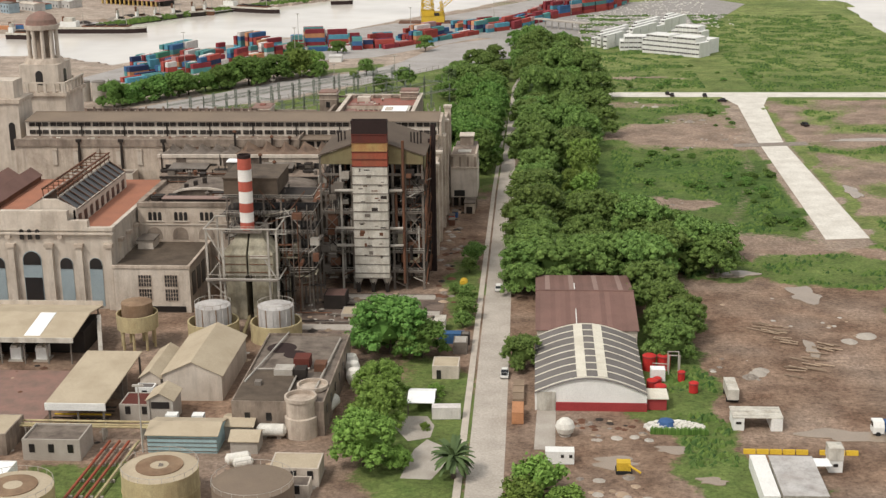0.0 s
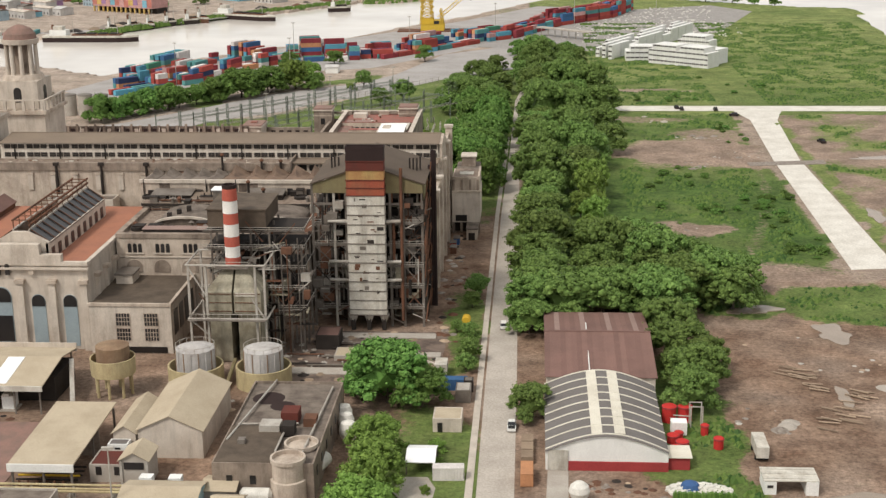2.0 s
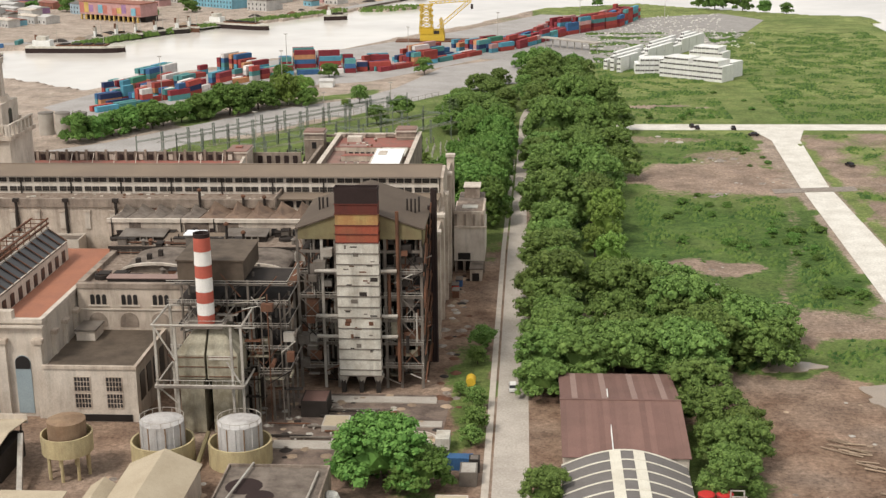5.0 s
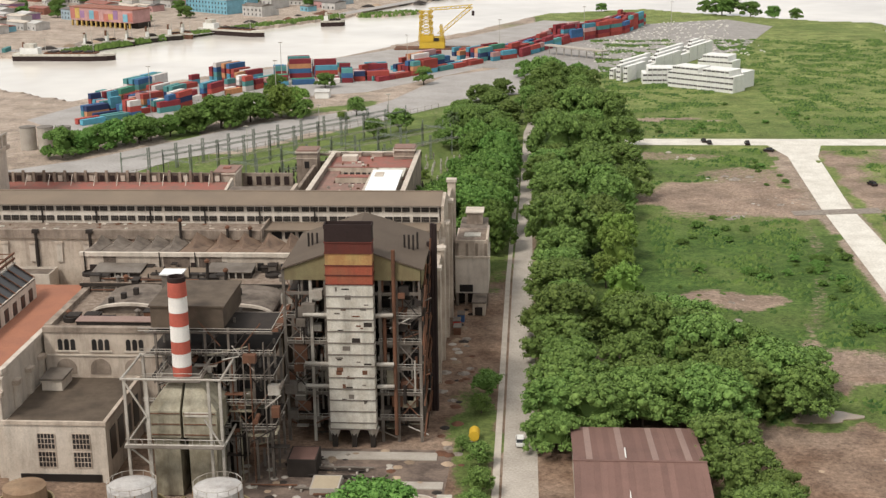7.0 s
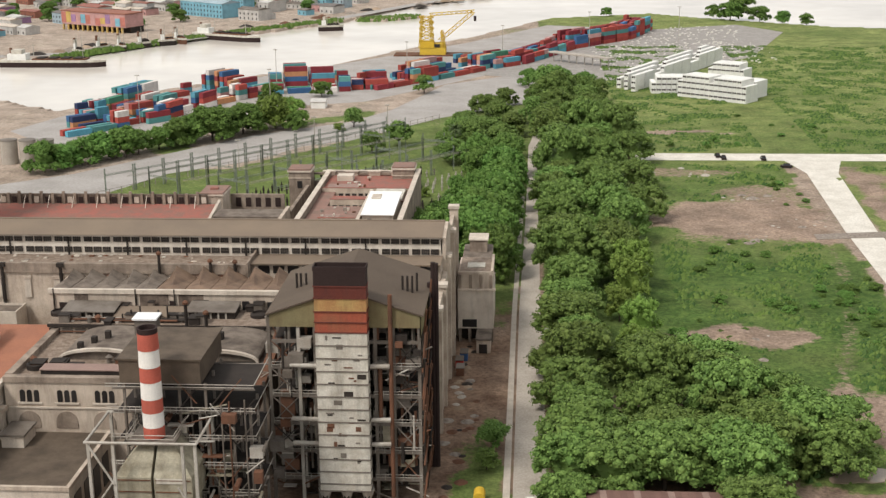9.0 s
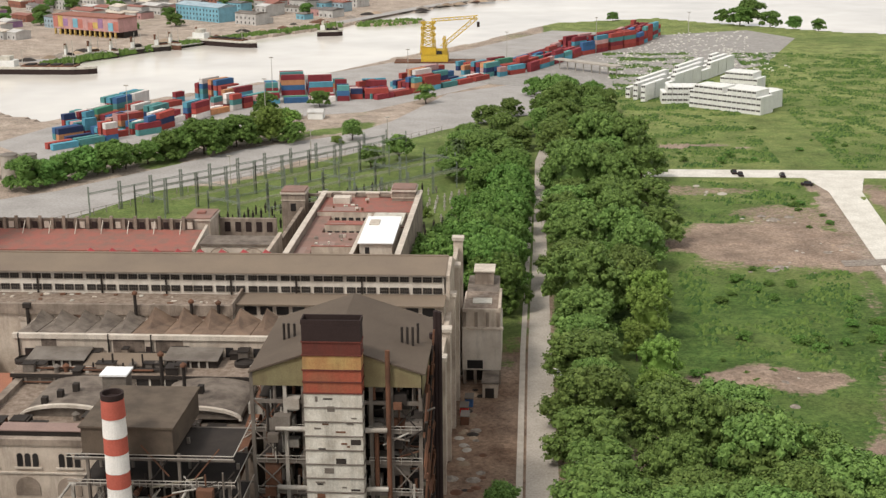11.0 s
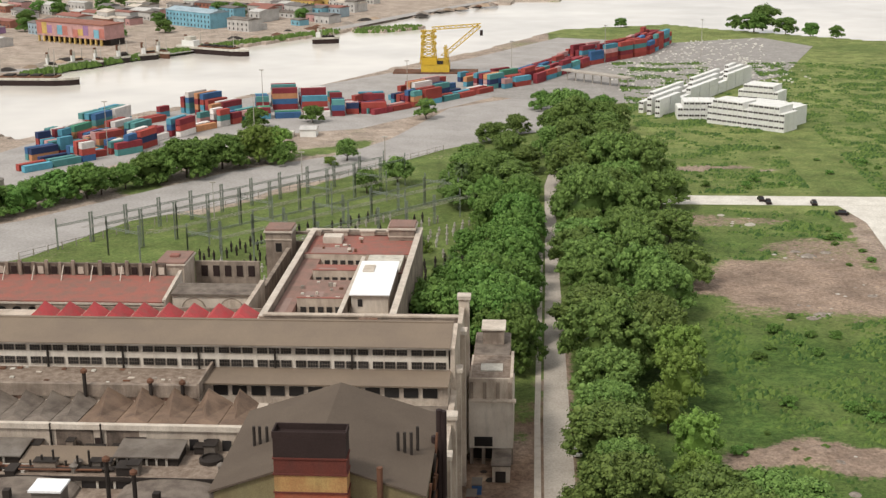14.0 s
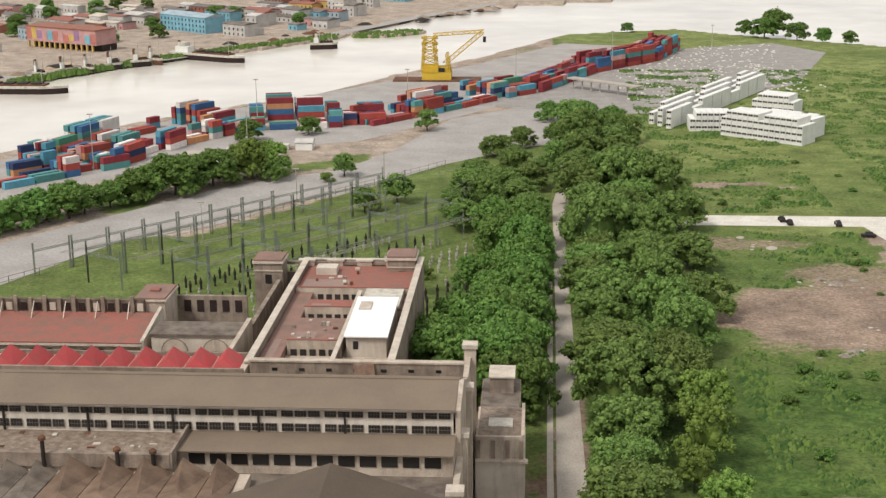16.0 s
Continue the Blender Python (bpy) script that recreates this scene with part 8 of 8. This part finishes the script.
for k in range(150):
    x = fr_.uniform(-520, -110)
    base = 960 + (x + 298) * 1.35
    y = max(1000, base) + fr_.uniform(45, 330)
    if abs(x + 309) < 45 and y < 1150 or abs(x + 252) < 40 and y < 1240:
        continue
    far_house(x, y, fr_.uniform(9, 30), fr_.uniform(8, 15), fr_.uniform(3.5, 9), -35 + fr_.uniform(-8, 8), "far_" + fr_.choice(names + ["pale_grey"] * 9 + ["rose", "brick"]), fr_.choice(("far_pale_grey", "steel_grey", "grey_sheet", "far_pale_grey", "plaster_pale", "red_roof")), "pale riverside shed on the far bank")
for k in range(60):
    f = fr_.random()
    x = -430 + 400 * f
    y = 985 + (x + 298) * 1.33 + fr_.uniform(6, 34)
    container(x, y, 0.0, -35 + fr_.uniform(-60, 60), fr_.choice(pick), 12.19) if x < -330 else junk(x, y, fr_.uniform(2, 5))
strip("far_quay_road", [(-470, 930), (-300, 985), (-240, 1060), (-150, 1185), (-100, 1290), (-40, 1395)], [(-470, 918), (-292, 973), (-230, 1050), (-142, 1176), (-92, 1282), (-34, 1388)], 0.05, "port_road", "pale quay road along the far bank", "road")
gs = B()
fgr = random.Random(8)
for k in range(2600):
    a, r = fgr.uniform(0, 6.283), math.sqrt(fgr.random())
    if k < 500:
        x, y, z = -108 + 24 * r * math.cos(a), 1188 + 13 * r * math.sin(a) + 12 * r * math.cos(a), -1.9
    else:
        f = fgr.random() if k < 1500 else -0.65 * fgr.random()
        x, y = -236 + 92 * f + fgr.uniform(-3, 3), 1052 + (112 if f > 0 else 150) * f + fgr.uniform(-2, 10)
        z = -1.0
    s = fgr.uniform(0.8, 2.0)
    tube(gs, (x, y, z), (x + fgr.uniform(-0.6, 0.6), y, z + s * 1.6), s, s * 0.25, 5)
solo("reed_bank", gs, "leaf_dark", "dark green reeds along the river edge", "reeds", kind="stuff")

# port sheds
ps = gable_building("customs_shed", -143, -108, 750, 760, 4.0, 5.0, "white_wall", "concrete", "long low pale port shed with weathered roof", "shed", "x")
ps2 = gable_building("port_hut", -104, -97, 780, 787, 3.4, 4.4, "white_wall", "far_pale_grey", "small pale port hut", "hut", "x")
for k in range(4):
    bm = B()
    box(bm, -132 + 9 * k, -125 + 9 * k, 772 + 4 * k, 776 + 4 * k, 0, 2.2)
    solo("port_cabin", bm, "white_panel", "low white port cabin", "cabin", "port cabins")
gc = thing("gate_canopy", (32, 930, 0), "long green-edged port gate canopy on posts", "canopy")
part("roof", profile_x(B(), [(-3, 5.2), (3, 5.2), (3, 5.9), (-3, 5.9)], -23, 23), "concrete", gc).matrix_basis = pose(0, 0, 0, 0, 0, -42)
for o in list(gc.children):
    o.data.transform(Matrix.Translation((32, 930, 0)))
for k in range(8):
    u = -21 + 6 * k
    x, y = 32 + u * math.cos(radians(-42)), 930 + u * math.sin(radians(-42))
    part("post", box(B(), x - 0.3, x + 0.3, y - 0.3, y + 0.3, 0, 5.2), "steel_pale", gc)
db = B()
for k in range(700):
    f, g_ = fr_.random(), fr_.random()
    x, y = 40 + 105 * f + fr_.uniform(-6, 6), 905 + 190 * g_ + 30 * f
    s = fr_.uniform(0.2, 0.7)
    box(db, x - s, x + s, y - s, y + s, 0.0, s * 0.8)
solo("yard_debris", db, "white_tank", "pale debris scattered over the storage yard", "debris", kind="stuff")
# rubble and mounds in the fields
for x, y, s in ((56, 452, 2.4), (60, 450, 1.8), (52, 455, 2.0), (82, 599, 2.6), (88, 603, 2.0), (79, 604, 1.8), (60, 436, 1.4), (92, 560, 1.6), (75, 543, 2.4), (72, 540, 1.8), (65, 296, 2.4), (63, 294, 2.0), (66, 298, 2.2), (90, 318, 2.4), (95, 322, 3), (50, 640, 2), (70, 636, 2.2), (62, 648, 1.6)):
    junk(x, y, s * 0.7, sc.choice((1, 5, 5)))
for k in range(70):
    x, y = fr_.choice(((56, 452), (82, 600), (74, 542), (90, 562), (62, 640), (70, 350), (88, 330), (60, 300)))
    junk(x + fr_.gauss(0, 6), y + fr_.gauss(0, 4), fr_.uniform(0.25, 0.6), fr_.choice((1, 3, 4, 5)))
for x, y, rz in ((78.6, 669, 4), (102.6, 650, 80), (96, 664, 0), (130, 590, 20), (80.5, 665, 0)):
    car(x, y, rz, "black_soot")
rt_ = random.Random(44)
verts, faces = [], []
for k in range(150000):
    x, y = rt_.uniform(44, 232), rt_.uniform(236, 1010)
    if 99 < x < 123 and y > 404 or 655 < y < 680 or 54 < x < 72 and y < 260:
        continue
    thick = noise.noise(Vector((x / 13, y / 13, 5))) + 0.6 * noise.noise(Vector((x / 4, y / 4, 9)))
    if thick < -0.12 + 0.35 * rt_.random() or not inside(x, y, NEAR_LAND) or zone(x, y)[0] < 0.66:
        continue
    n_ = len(verts)
    s = rt_.uniform(0.35, 0.8) + 1.1 * max(0, thick)
    a = rt_.uniform(0, 3.14)
    c, d = math.cos(a) * s, math.sin(a) * s
    verts += [(x - c, y - d, -0.2), (x + c, y + d, -0.2), (x + d, y - c, -0.2), (x - d, y + c, -0.2), (x + 0.3 * d, y, s * rt_.uniform(0.5, 0.9))]
    faces += [(n_, n_ + 2, n_ + 4), (n_ + 2, n_ + 1, n_ + 4), (n_ + 1, n_ + 3, n_ + 4), (n_ + 3, n_, n_ + 4)]
me = bpy.data.meshes.new("rough_grass")
me.from_pydata(verts, [], faces)
me.materials.append(M["weed"])
tagged(new("rough_grass", me), "dark green weeds and tussocks of rough grass in the fields", "grass", kind="stuff")
